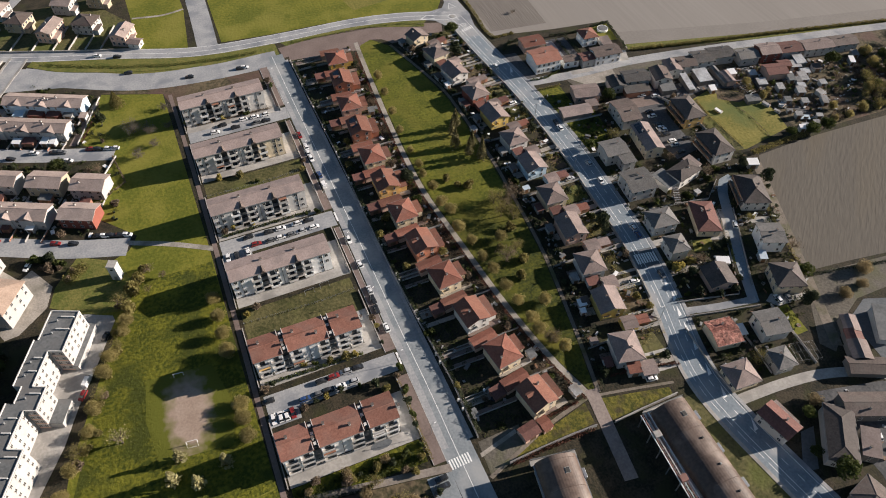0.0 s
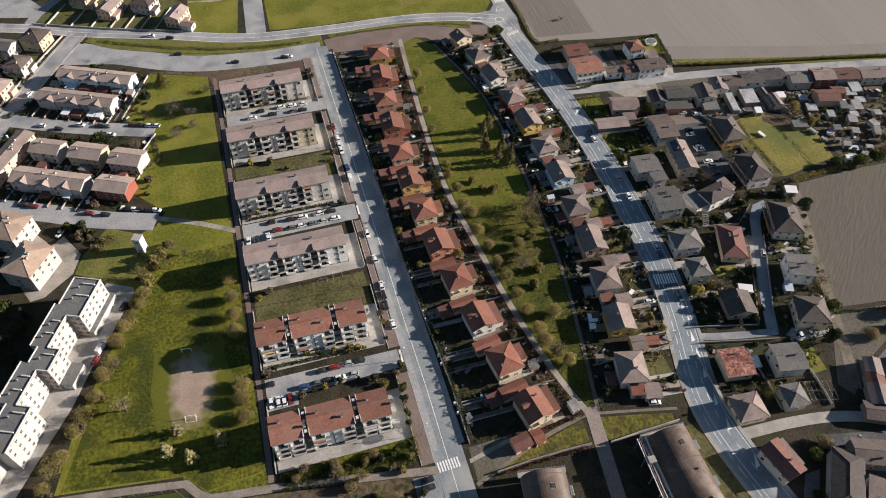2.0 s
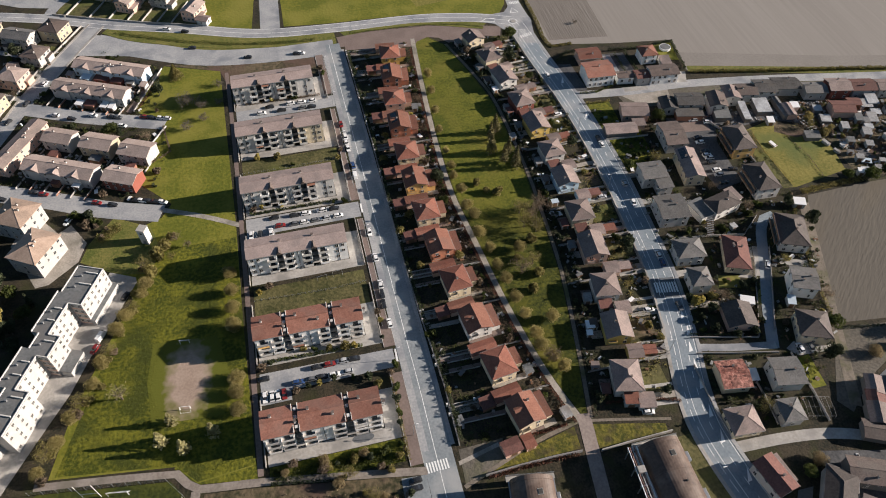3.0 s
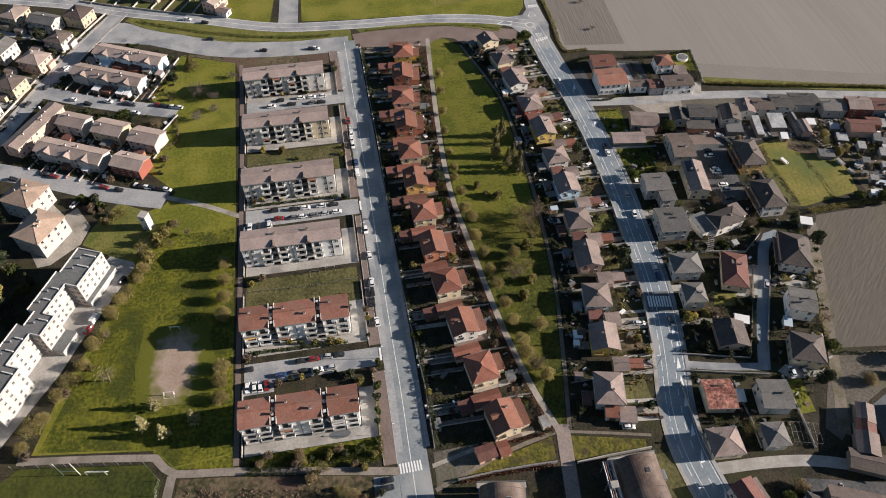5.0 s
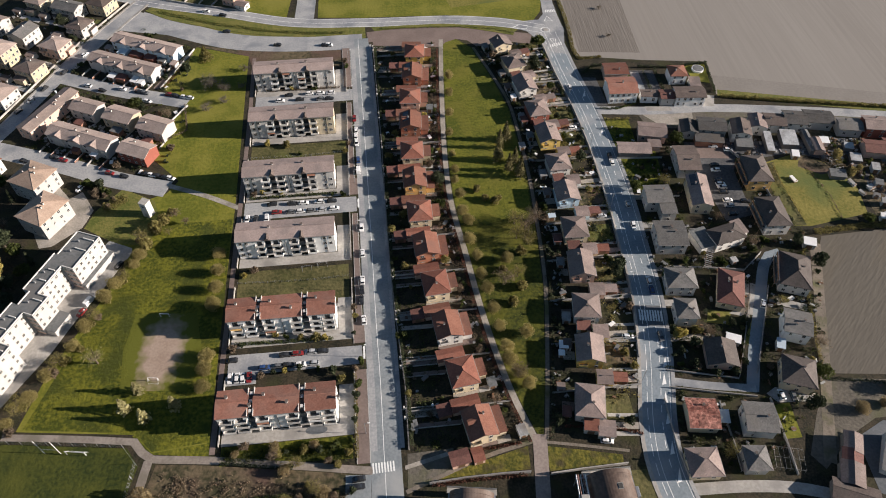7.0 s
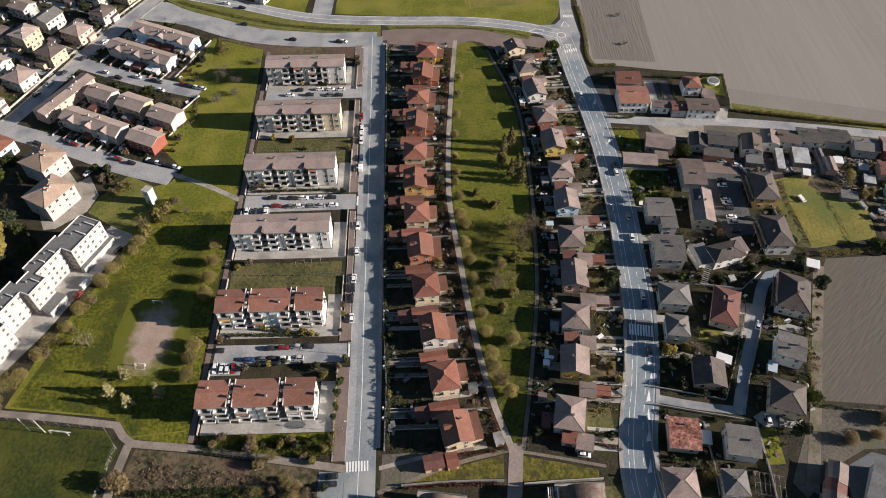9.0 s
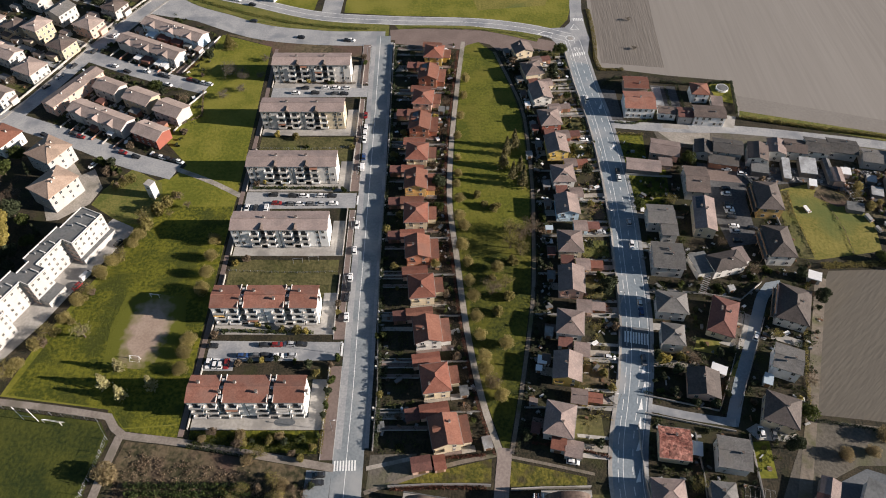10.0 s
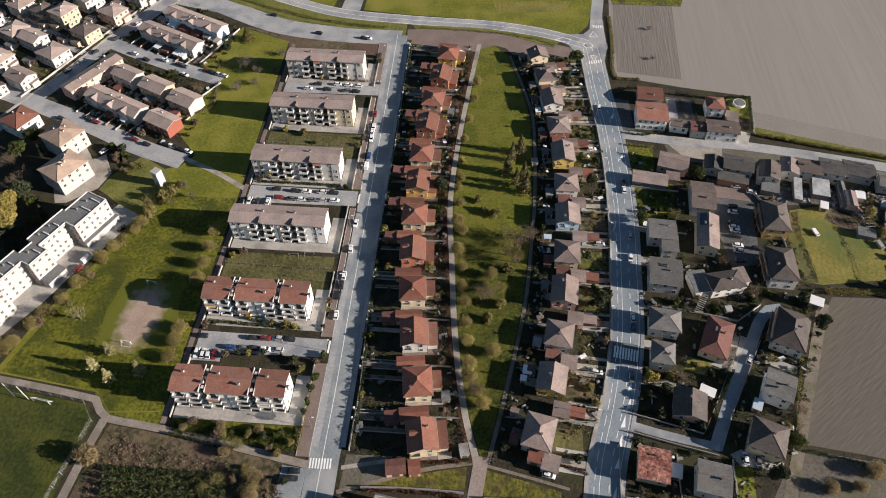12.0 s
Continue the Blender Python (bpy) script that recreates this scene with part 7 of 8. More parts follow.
def scatter(poly, n, r=0.8):
    xs, ys = [p[0] for p in poly], [p[1] for p in poly]
    out, tries = [], 0
    while len(out) < n and tries < n * 12:
        tries += 1
        x, y = rng.uniform(min(xs), max(xs)), rng.uniform(min(ys), max(ys))
        if inside(x, y, poly) and is_free(x, y, r):
            out.append((x, y))
    return out


TAKEN_LINES.append((smooth_line(PATH_C, 12), 1.8))
TAKEN_LINES.append(([Vector((151, 134, 0)), Vector((149, 115, 0)), Vector((149, 94, 0))], 8.0))
TAKEN_LINES.append((smooth_line(PATH_R, 12), 1.4))
ROW_FRONT = [(7, 4), (22, 6), (16, 45), (13, 100), (15, 225), (4.5, 228), (5, 120), (5.5, 60), (7, 28)]
ROW_BACK = [(36, 8), (45, 4), (36, 50), (32.5, 86), (30, 115), (31, 146), (35, 195), (37, 228), (28, 228), (24, 150), (24, 90), (30, 45)]
V_BACK = [(53, 8), (58, 30), (64, 64), (67, 97), (69, 127), (68.5, 170), (64.5, 194), (58, 222), (66, 222), (72, 170), (73, 100), (66, 40), (60, 8)]
V_FRONT = [(73, 6), (80, 6), (88, 30), (94, 62), (97, 100), (97, 150), (94, 195), (91, 226), (78, 224), (84, 180), (86, 120), (82, 60), (76, 26)]
EAST = [(108, 155), (107, 100), (104, 62), (101, 36), (96, 15), (94, -8), (118, -14), (148, 12), (170, 62), (172, 84), (168, 130), (150, 132)]
NW = [(-225, 150), (-180, 180), (-128, 275), (-150, 290), (-240, 260)]
TERR = [(-155, 215), (-125, 262), (-90, 236), (-88, 188), (-85, 170), (-92, 140), (-160, 165), (-150, 175)]
ALLOT = [(188, 140), (212, 132), (262, 122), (320, 118), (320, 88), (256, 82), (208, 84), (212, 104), (200, 118)]
for zone, n, kinds in ((ROW_FRONT, 18, (0, 1, 2, 3)), (ROW_BACK, 22, (0, 1, 2, 3, 4)), (V_BACK, 22, (0, 1, 1, 2)), (V_FRONT, 22, (0, 1, 2, 3)), (EAST, 34, (0, 0, 1, 2, 3)), (NW, 14, (0, 1, 2)), (TERR, 18, (0, 1, 2)), (ALLOT, 14, (0, 2, 3, 3, 4))):
    for x, y in scatter(zone, n):
        put(BUSHES[rng.choice(kinds)], x, y, rng.uniform(0.6, 1.7), rng)
for zone, n in ((EAST, 12), (ALLOT, 26), (NW, 8), (V_FRONT, 6), (TERR, 4), (ROW_BACK, 3)):
    for x, y in scatter(zone, n, 2.0):
        put(rng.choice(BARE + GREEN_TREES[:2]) if zone is not ALLOT else rng.choice(BARE + ROUND[:1]), x, y, rng.uniform(0.6, 1.0), rng)
# orchard wood at the eastern edge
for x, y in scatter([(246, 140), (330, 124), (330, 86), (262, 84), (248, 105)], 34, 1.0):
    put(rng.choice(BARE[:1] + ROUND[:1] + GREEN_TREES[:1]), x, y, rng.uniform(0.8, 1.3), rng)
for i in range(11):
    put(rng.choice(ROUND + GREEN_TREES[:1]), 200 + i * 8.5, 81.5 + rng.uniform(-1.5, 2.5), rng.uniform(0.7, 1.1), rng)
for t in TEMPLATES:
    for o in (*t.children_recursive, t):
        bpy.data.objects.remove(o)


def hedge(pts, width, height, leaf, label, density=26, size=0.16):
    r = np.random.default_rng(int(abs(pts[0][0] * 31 + pts[0][1] * 7)))
    ln = [Vector((*p, 0)) for p in pts]
    c = []
    for p, q in zip(ln, ln[1:]):
        n = max(4, int((q - p).length * density * height * width))
        t = r.uniform(0, 1, n)
        d = (q - p).normalized()
        side = (r.uniform(-1, 1, n)) * width / 2
        z = r.uniform(0.02, 1, n) ** 0.7 * height * (0.85 + 0.2 * np.sin(t * (q - p).length * 1.3))
        c.append(np.stack([p.x + (q.x - p.x) * t + d.y * side, p.y + (q.y - p.y) * t - d.x * side, z], 1))
    ob = new("hedge", leaf_mesh("hedge", np.concatenate(c), size, leaf, r))
    tagged(ob, label, "hedge")
    bm = bmesh.new()
    for p, q in zip(ln, ln[1:]):
        k = max(1, int((q - p).length / 2.5))
        for i in range(k + 1):
            s = p.lerp(q, i / k)
            limb(bm, (s.x, s.y, -0.1), (s.x, s.y, height * 0.7), 0.05, 0.02, 4)
    part("stem_row", bm, BARK, ob)
    return ob


back = offset_line(smooth_line(PATH_C, 8), 2.0)
hedge([(p.x, p.y) for p in back[1:]], 1.1, 1.5, LEAF_RED, "reddish-brown hedge behind the row houses", 16)
front = offset_line(smooth_line(PATH_R, 8), -1.8)
hedge([(p.x, p.y) for p in front[1:]], 1.0, 1.4, LEAF_DARK, "dark hedge along the narrow footpath", 14)
hedge([(6.9, 6), (6.9, 28), (5.5, 57), (4.9, 80), (4.9, 118), (5.2, 154), (4.7, 190), (4.4, 226)], 1.3, 2.0, LEAF_DARK, "dark hedge behind the street wall", 17)
hedge([(57, 7.5), (70, 6.5), (82, 2.5)], 0.9, 1.3, LEAF_RED, "reddish hedge along the corner garden")
hedge([(42, 3.5), (30, 2.6), (20, -0.5)], 0.9, 1.3, LEAF_RED, "reddish hedge along the corner garden")
hedge([(169, 169), (180, 166.5), (210, 160), (248, 152.5), (300, 141), (360, 128)], 2.0, 1.6, LEAF_OLIVE, "long green hedge along the field")
hedge([(109.3, 262), (109.4, 245), (108.6, 229), (107.0, 215), (108.4, 206.5), (120, 206.8)], 2.2, 0.8, LEAF_OLIVE, "rough grassy bank with brown weeds")
hedge([(127, 167.6), (117, 164.8), (109, 166)], 1.0, 1.2, LEAF_GREEN, "clipped hedge before the farmhouse")
hedge([(136, 196), (152, 194), (171.5, 196), (168, 172)], 1.0, 1.8, LEAF_DARK, "dark hedge round the villa garden")
hedge([(175.6, 121), (174.4, 108), (175.4, 86)], 0.7, 0.9, LEAF_OLIVE, "low olive hedge across the lawn", 20)
hedge([(189, 120), (192, 100), (191, 86)], 0.5, 0.7, LEAF_BROWN, "thin brown hedge across the lawn", 20)
hedge([(106.8, 193), (113, 198.6), (120, 199.6), (129, 198.4)], 1.6, 1.8, LEAF_DARK, "dark shrubs round the barn", 14)
hedge([(137.4, 177), (137.8, 192.6)], 1.4, 1.6, LEAF_DARK, "dark hedge in the farm courtyard", 14)
hedge([(108.4, 157.6), (114, 157.4), (120.6, 156.8)], 1.2, 1.3, LEAF_OLIVE, "olive hedge along the corner lawn", 14)
hedge([(128.6, 176), (129.2, 195)], 0.9, 1.6, LEAF_GREEN, "green hedge beside the farmyard")
hedge([(143.6, 176), (144, 194)], 0.9, 1.6, LEAF_DARK, "dark hedge round the villa garden")
hedge([(-88, 189), (-84.5, 170), (-102, 158)], 0.8, 1.2, LEAF_BROWN, "brown hedge behind the terrace gardens")
hedge([(-90, 226), (-100, 203)], 0.8, 1.2, LEAF_RED, "reddish hedge behind the terrace gardens")
hedge([(-112, 122), (-104, 129)], 4.5, 2.4, LEAF_OLIVE, "broad olive shrubs beside the villa", 10)
hedge([(-10.8, 4), (-10.6, 34)], 1.2, 1.4, LEAF_OLIVE, "uneven shrubs beside the pavement", 18)
hedge([(-54, 6.6), (-34, 3.0)], 1.0, 1.2, LEAF_DARK, "dark hedge beside the footpath")
hedge([(-53, 50.5), (-18, 49.5)], 1.4, 1.3, LEAF_GREEN, "garden hedge before an apartment block", 20)
hedge([(-53, 122.5), (-16, 122.5)], 1.4, 1.3, LEAF_GREEN, "garden hedge before an apartment block", 20)
hedge([(-50, 195.5), (-14, 195)], 1.2, 1.0, LEAF_BROWN, "brown shrubs before an apartment block", 20)
hedge([(96.5, 26), (108, 22.8), (120, 20.2)], 0.7, 1.2, LEAF_DARK, "dark hedge above the lane wall")
hedge([(150, 17), (163, 62), (170, 76)], 1.4, 1.0, LEAF_OLIVE, "weedy strip along the field track", 14)
hedge([(176, 80), (196, 81), (208, 81)], 3.0, 1.6, LEAF_OLIVE, "rough shrubs along the field edge", 12)

hedge([(-113, 273.5), (-98, 265.8), (-80, 257.8), (-55, 248.9), (-30, 243.6), (-10.5, 242.4)], 2.6, 1.0, LEAF_VERGE, "clipped green shrubs along the parking road's verge", 9)
hedge([(8, 243.6), (30, 243.0), (51, 241.6), (67, 238.4), (80, 232.4)], 1.6, 0.7, LEAF_VERGE, "low green shrubs beside the turning area", 9)
hedge([(148.6, 15.8), (159.7, 14.1), (176, 10.8), (190, 8)], 1.3, 1.1, LEAF_DARK, "dark hedge between field and soil yard", 14)
hedge([(12, -7.6), (23, -7.0), (34, -7.0), (42, -7.2)], 1.2, 1.6, LEAF_RED, "reddish hedge behind the factory wall", 14)

for k in range(5):
    hedge([(-70 + k * 0.8 + c * 3.0, -6.4 - k * 2.5 - (c % 2) * 0.5) for c in range(14)], 1.7, 2.6, LEAF_NURSERY, "row of small dark green nursery conifers", 8, 0.2)

# low garden plants, uncounted
rg = np.random.default_rng(77)
for zone, n, leaf in ((ROW_FRONT, 5200, LEAF_GREEN), (ROW_BACK, 4200, LEAF_BROWN), (V_BACK, 3800, LEAF_DARK), (V_FRONT, 4600, LEAF_OLIVE), (EAST, 9000, LEAF_GREEN), (NW, 3600, LEAF_GREEN), (TERR, 3600, LEAF_GREEN), (ALLOT, 6500, LEAF_BROWN), ([(-54, 1), (-12, -5), (-11, -30), (-75, -30), (-72, 5)], 12000, LEAF_BROWN), ([(-53, 10.5), (-12, 8.5), (-12, 4), (-53, 7)], 3500, LEAF_GREEN)):
    seeds = scatter(zone, n // 25, 0.3)
    if seeds:
        base = np.array(seeds)[rg.integers(0, len(seeds), n)] + rg.normal(size=(n, 2)) * 0.7
        z = rg.uniform(0.0, 0.55, n) ** 1.0
        ob = new("garden_plants", leaf_mesh("garden_plants", np.column_stack([base, z]), 0.16, leaf, rg))
        tagged(ob, "low garden plants and weeds on dark earth", "plants", kind="stuff")
for zone, n, leaf in ((ROW_FRONT, 40, LEAF_DARK), (ROW_BACK, 46, LEAF_GREEN), (V_BACK, 60, LEAF_DARK), (V_FRONT, 44, LEAF_GREEN), (EAST, 150, LEAF_DARK), (NW, 70, LEAF_DARK), (TERR, 70, LEAF_DARK), (ALLOT, 130, LEAF_BROWN), (ALLOT, 120, LEAF_GREEN)):
    c = []
    for x, y in scatter(zone, n, 0.4):
        s_ = rg.uniform(0.5, 1.3)
        c.append(clumps(rg, 160, s_, s_ * 0.9, s_ * 0.8, 6) + (x, y, 0))
    ob = new("shrubbery", leaf_mesh("shrubbery", np.concatenate(c), 0.15, leaf, rg))
    tagged(ob, "dense dark shrubs filling the back gardens", "shrubs", kind="stuff")
for zone, n, leaf in (([(-60, 108), (-60, 16), (-76, 14), (-84, 20), (-118, 26), (-107, 60), (-96, 90)], 48000, LEAF_TUFT), ([(39, 228), (54, 221), (62, 192), (65, 168), (65, 127), (63, 97), (60, 65), (54, 31), (49, 8), (43, 26), (36, 86), (34, 146)], 24000, LEAF_TUFT)):
    xs, ys = [p[0] for p in zone], [p[1] for p in zone]
    c = np.column_stack([rg.uniform(min(xs), max(xs), n), rg.uniform(min(ys), max(ys), n)])
    c = np.array([p for p in c if inside(p[0], p[1], zone) and math.hypot((p[0] + 78.6) / 11.5, (p[1] - 51.5) / 17.5) > 1])
    ob = new("grass_tufts", leaf_mesh("grass_tufts", np.column_stack([c, rg.uniform(0.03, 0.16, len(c))]), 0.075, leaf, rg))
    tagged(ob, "tufts of long green grass", "grass", kind="stuff")


def clutter(zone, n, seed):
    """Uncounted boards, boxes and covers lying about in gardens and yards, by material."""
    r = random.Random(seed)
    spots = scatter(zone, n, 0.2)
    for mat, share, tall in ((PALE_SHEET, 0.3, 0.5), (SHUTTER, 0.3, 0.7), (SHEET, 0.4, 0.9)):
        verts, faces = [], []
        for x, y in spots:
            if r.random() > share:
                continue
            a, b, h, t = r.uniform(0.2, 1.0), r.uniform(0.12, 0.5), r.uniform(0.15, 1.2) * tall, r.uniform(0, math.pi)
            k = len(verts)
            for z in (-0.05, h):
                for u, v in ((-a, -b), (a, -b), (a, b), (-a, b)):
                    verts.append((x + u * math.cos(t) - v * math.sin(t), y + u * math.sin(t) + v * math.cos(t), z))
            faces += [[k + i for i in f] for f in ((4, 5, 6, 7), (0, 1, 5, 4), (1, 2, 6, 5), (2, 3, 7, 6), (3, 0, 4, 7))]
        if verts:
            me = bpy.data.meshes.new("yard_clutter")
            me.from_pydata(verts, [], faces)
            me.materials.append(mat)
            tagged(new("yard_clutter", me), "scattered boards, boxes and covers in the gardens", "clutter", kind="stuff")


TERR_UPPER = [(-137, 232), (-128, 246), (-96, 229), (-104, 208), (-133, 219)]
TERR_LOWER = [(-152, 172), (-140, 196), (-94, 171), (-106, 152), (-140, 160)]
BACK_YARDS = [(160, 140), (172, 137), (212, 135), (240, 130), (238, 118), (214, 120), (200, 121), (188, 127), (172, 126), (160, 128)]
for i, (zone, n) in enumerate(((ROW_FRONT, 45), (ROW_BACK, 80), (V_BACK, 100), (V_FRONT, 110), (EAST, 190), (TERR_UPPER, 130), (TERR_LOWER, 170), (NW, 170), (ALLOT, 330), (BACK_YARDS, 240), ([(117, -26), (141, -31), (158, -44), (126, -60), (117, -50)], 90))):
    clutter(zone, n, 90 + i)
hedge([(-39, -9.5), (-31, -12.8)], 5.0, 0.6, LEAF_STRAW, "heap of pale cut branches in the scrub", 14)


# ---- cars ----
TYRE = plain("tyre_rubber", (0.02, 0.02, 0.02), 0.9)
CAR_GLASS = plain("car_glass", (0.02, 0.022, 0.025), 0.06, spec=0.8)
LAMP = plain("car_lamp", (0.6, 0.6, 0.58), 0.2)
TAIL = plain("tail_lamp", (0.30, 0.02, 0.02), 0.3)
CAR_PAINT = {k: plain(k + "_car_paint", c, 0.25, spec=0.6) for k, c in {"white": (0.74, 0.74, 0.73), "black": (0.025, 0.027, 0.03), "grey": (0.13, 0.135, 0.14), "silver": (0.42, 0.43, 0.44), "red": (0.20, 0.022, 0.022), "blue": (0.03, 0.065, 0.17)}.items()}


def loft(sections):
    """A closed body through cross sections (x, half width low, half width high, z low, z high) from tail to nose."""
    bm = bmesh.new()
    rings = [[bm.verts.new(p) for p in ((x, -wl, z0), (x, wl, z0), (x, wl * 1.02, (z0 + z1) / 2), (x, wh, z1), (x, -wh, z1), (x, -wl * 1.02, (z0 + z1) / 2))] for x, wl, wh, z0, z1 in sections]
    for r, s in zip(rings, rings[1:]):
        for i in range(6):
            bm.faces.new((r[i], r[(i + 1) % 6], s[(i + 1) % 6], s[i]))
    bm.faces.new(rings[0][::-1]), bm.faces.new(rings[-1])
    return bm


def make_car(colour, van=False):
    paint = CAR_PAINT["white" if van else colour]
    c = thing("van" if van else "car", 0, 0, 0, "white panel van parked at the kerb" if van else f"{colour} hatchback car parked on asphalt", "van" if van else "car", "" if van else "parked cars")
    k = 1.2 if van else 1.0
    part("body", loft([(-2.1 * k, 0.75, 0.68, 0.35, 0.75), (-2.0 * k, 0.86, 0.8, 0.25, 0.92), (-0.9 * k, 0.88, 0.82, 0.2, 0.95), (0.9 * k, 0.88, 0.82, 0.2, 0.93), (1.85 * k, 0.84, 0.74, 0.25, 0.78), (2.1 * k, 0.7, 0.62, 0.35, 0.62)]), paint, c)
    if van:
        cab = loft([(-2.48, 0.82, 0.76, 0.9, 2.05), (0.9, 0.82, 0.76, 0.9, 2.1), (1.1, 0.8, 0.74, 0.9, 1.95), (1.9, 0.74, 0.66, 0.8, 1.0)])
        part("cargo_box", cab, paint, c)
        part("windscreen", box(1.2, 1.75, -0.62, 0.62, 1.05, 1.6), CAR_GLASS, c)
    else:
        part("glasshouse", loft([(-1.95, 0.72, 0.6, 0.88, 1.0), (-1.45, 0.76, 0.6, 0.9, 1.40), (-0.2, 0.78, 0.62, 0.9, 1.44), (0.45, 0.76, 0.6, 0.9, 1.36), (1.15, 0.7, 0.6, 0.88, 0.95)]), CAR_GLASS, c)
        part("roof", loft([(-1.5, 0.56, 0.5, 1.37, 1.43), (-0.2, 0.62, 0.56, 1.42, 1.50), (0.4, 0.58, 0.52, 1.35, 1.41)]), paint, c)
    for x in (-1.3 * k, 1.3 * k):
        for y in (-0.8, 0.8):
            w = bmesh.new()
            bmesh.ops.create_cone(w, cap_ends=True, segments=12, radius1=0.32, radius2=0.32, depth=0.2, matrix=Matrix.Translation((x, y, 0.32)) @ Matrix.Rotation(math.pi / 2, 4, "X"))
            part("wheel", w, TYRE, c)
    return c


CARS = {k: make_car(k) for k in CAR_PAINT}
CARS["van"] = make_car("white", True)
CARS_NORTH = [(-38.7, 191.0, "black"), (-28.6, 191.4, "white"), (-23.5, 191.2, "white"), (-18.8, 191.0, "white"), (-42.7, 187.2, "white"), (-33.3, 187.3, "black"), (-23.8, 186.8, "grey"), (-19.2, 186.6, "black")]
CARS_MID = [(-43.1, 118.4, "black"), (-34.7, 117.9, "black"), (-30.0, 117.9, "white"), (-23.5, 118.0, "white"), (-18.3, 117.9, "black"), (-41.0, 113.6, "red"), (-35.6, 113.2, "grey"), (-31.0, 113.2, "white"), (-26.6, 113.2, "grey"), (-22.7, 113.3, "silver"), (-17.3, 113.5, "white")]
CARS_SOUTH = [(-53.3, 44.0, "black"), (-34.8, 44.4, "black"), (-30.5, 44.5, "red"), (-26.0, 44.8, "silver"), (-21.8, 44.7, "black"), (-41.8, 40.0, "blue"), (-37.7, 40.1, "grey"), (-33.7, 40.2, "black"), (-29.4, 40.0, "white"), (-25.1, 40.1, "silver")]
CARS_SOUTH_BAY = [(-53.3, 36.9, "white"), (-50.9, 36.8, "white"), (-49.0, 36.7, "white"), (-46.9, 36.7, "red")]
CARS_MID_BAY = [(-52.8, 110.8, "white"), (-49.4, 110.6, "black"), (-45.0, 111.0, "white")]
CARS_STREET = [(-8.2, 170.3, "red"), (-7.6, 161.7, "white"), (-7.8, 157.8, "white"), (-7.6, 153.1, "white"), (-7.2, 141.8, "blue"), (-7.3, 135.3, "van"), (-7.0, 101.4, "white"), (-7.0, 87.9, "white"), (-7.5, 74.5, "white"), (-7.8, 69.9, "black"), (-8.1, 65.2, "black"), (-7.5, 56.2, "white")]
CARS_CROSS = [(-10.4, -3.0, "black"), (-10.6, -5.4, "black")]
patch("parking_bay", [(-14.5, -1.2), (-6.6, -1.8), (-6.8, -12), (-14.8, -12)], 0.05, ASPHALT_STREET, "asphalt parking bay beside the street", "car park")
CARS_RIGHT = [(105.2, 132.4, "black"), (105.1, 128.7, "white"), (105.1, 102.9, "silver"), (104.1, 91.1, "white"), (102.1, 62.9, "white"), (101.9, 58.5, "blue"), (99.0, 38.1, "grey"), (98.5, 183.1, "white")]
CARS_YARD = [(153.0, 134.2, "white"), (159.1, 131.3, "white"), (149.5, 122.3, "black"), (148.9, 119.1, "white"), (148.0, 113.0, "black"), (147.9, 110.6, "white"), (148.0, 108.7, "white"), (147.7, 105.7, "black"), (147.4, 100.9, "white"), (147.0, 97.9, "silver"), (146.9, 93.1, "black"), (154.7, 99.7, "black")]
CARS_LANE = [(122.2, -46.8, "white"), (118.8, -48.6, "silver"), (125.4, -44.8, "white"), (17.2, 16.4, "black"), (141.1, 47.9, "white"), (132.2, 11.2, "white"), (136.0, 10.2, "grey"), (81.4, 192.6, "white"), (80.5, 211.6, "white")]
CARS_TERRACE = [(-137.3, 209.0, "white"), (-129.4, 204.3, "black"), (-119.8, 204.4, "white"), (-111.7, 201.5, "black"), (-108.3, 200.2, "grey"), (-106.1, 193.4, "white"), (-96.6, 197.7, "red"), (-93.0, 196.3, "black"), (-88.9, 194.9, "white"), (-86.4, 194.1, "white"), (-153.3, 156.4, "black"), (-136.4, 155.2, "red"), (-141.0, 157.6, "black"), (-114.3, 144.7, "red"), (-107.8, 142.0, "black"), (-98.9, 142.6, "black"), (-95.9, 141.5, "white"), (-93.5, 140.8, "black"), (-90.7, 139.7, "black"), (-87.5, 138.6, "white")]
CARS_DIAG = [(-161.8, 199.7, "silver"), (-144.5, 235.6, "white"), (-165.5, 191.9, "black"), (-157.9, 208.7, "black"), (-151.3, 221.3, "black")]
CARS_WEST = [(-125.1, 136.2, "white"), (-100.6, 91.7, "black"), (-108.1, 75.4, "van")] + [(-110.0, 70.3, "red")]
CARS_TOP = [(-46.2, 234.2, "black"), (-21.4, 231.3, "black"), (-19.3, 231.5, "white"), (-73.8, 249.4, "black"), (-86.8, 270.4, "white"), (-77.3, 265.7, "black")]


def park(rows, heading, z=0.06, dx=0.0, dy=0.0, wobble=3.0):
    for i, (x, y, c) in enumerate(rows):
        copy_thing(CARS[c], pose(x + dx, y + dy, z, 0, 0, heading + (180 if (i * 5) % 3 == 0 else 0) + rng.uniform(-wobble, wobble)))


park(CARS_NORTH, 0), park(CARS_MID, 0), park(CARS_SOUTH, -1), park(CARS_CROSS, 4)
park(CARS_SOUTH_BAY, 90), park(CARS_MID_BAY, 88), park(CARS_STREET, 91, dx=0.6), park(CARS_RIGHT, 87, dx=-0.2)
copy_thing(CARS["white"], pose(69.5, 1.2, 0.06, 0, 0, -10))
park(CARS_YARD, -8, wobble=12), park(CARS_LANE, 65, wobble=30), park(CARS_TERRACE, -22), park(CARS_DIAG, 57), park(CARS_WEST, 60), park(CARS_TOP, -15)

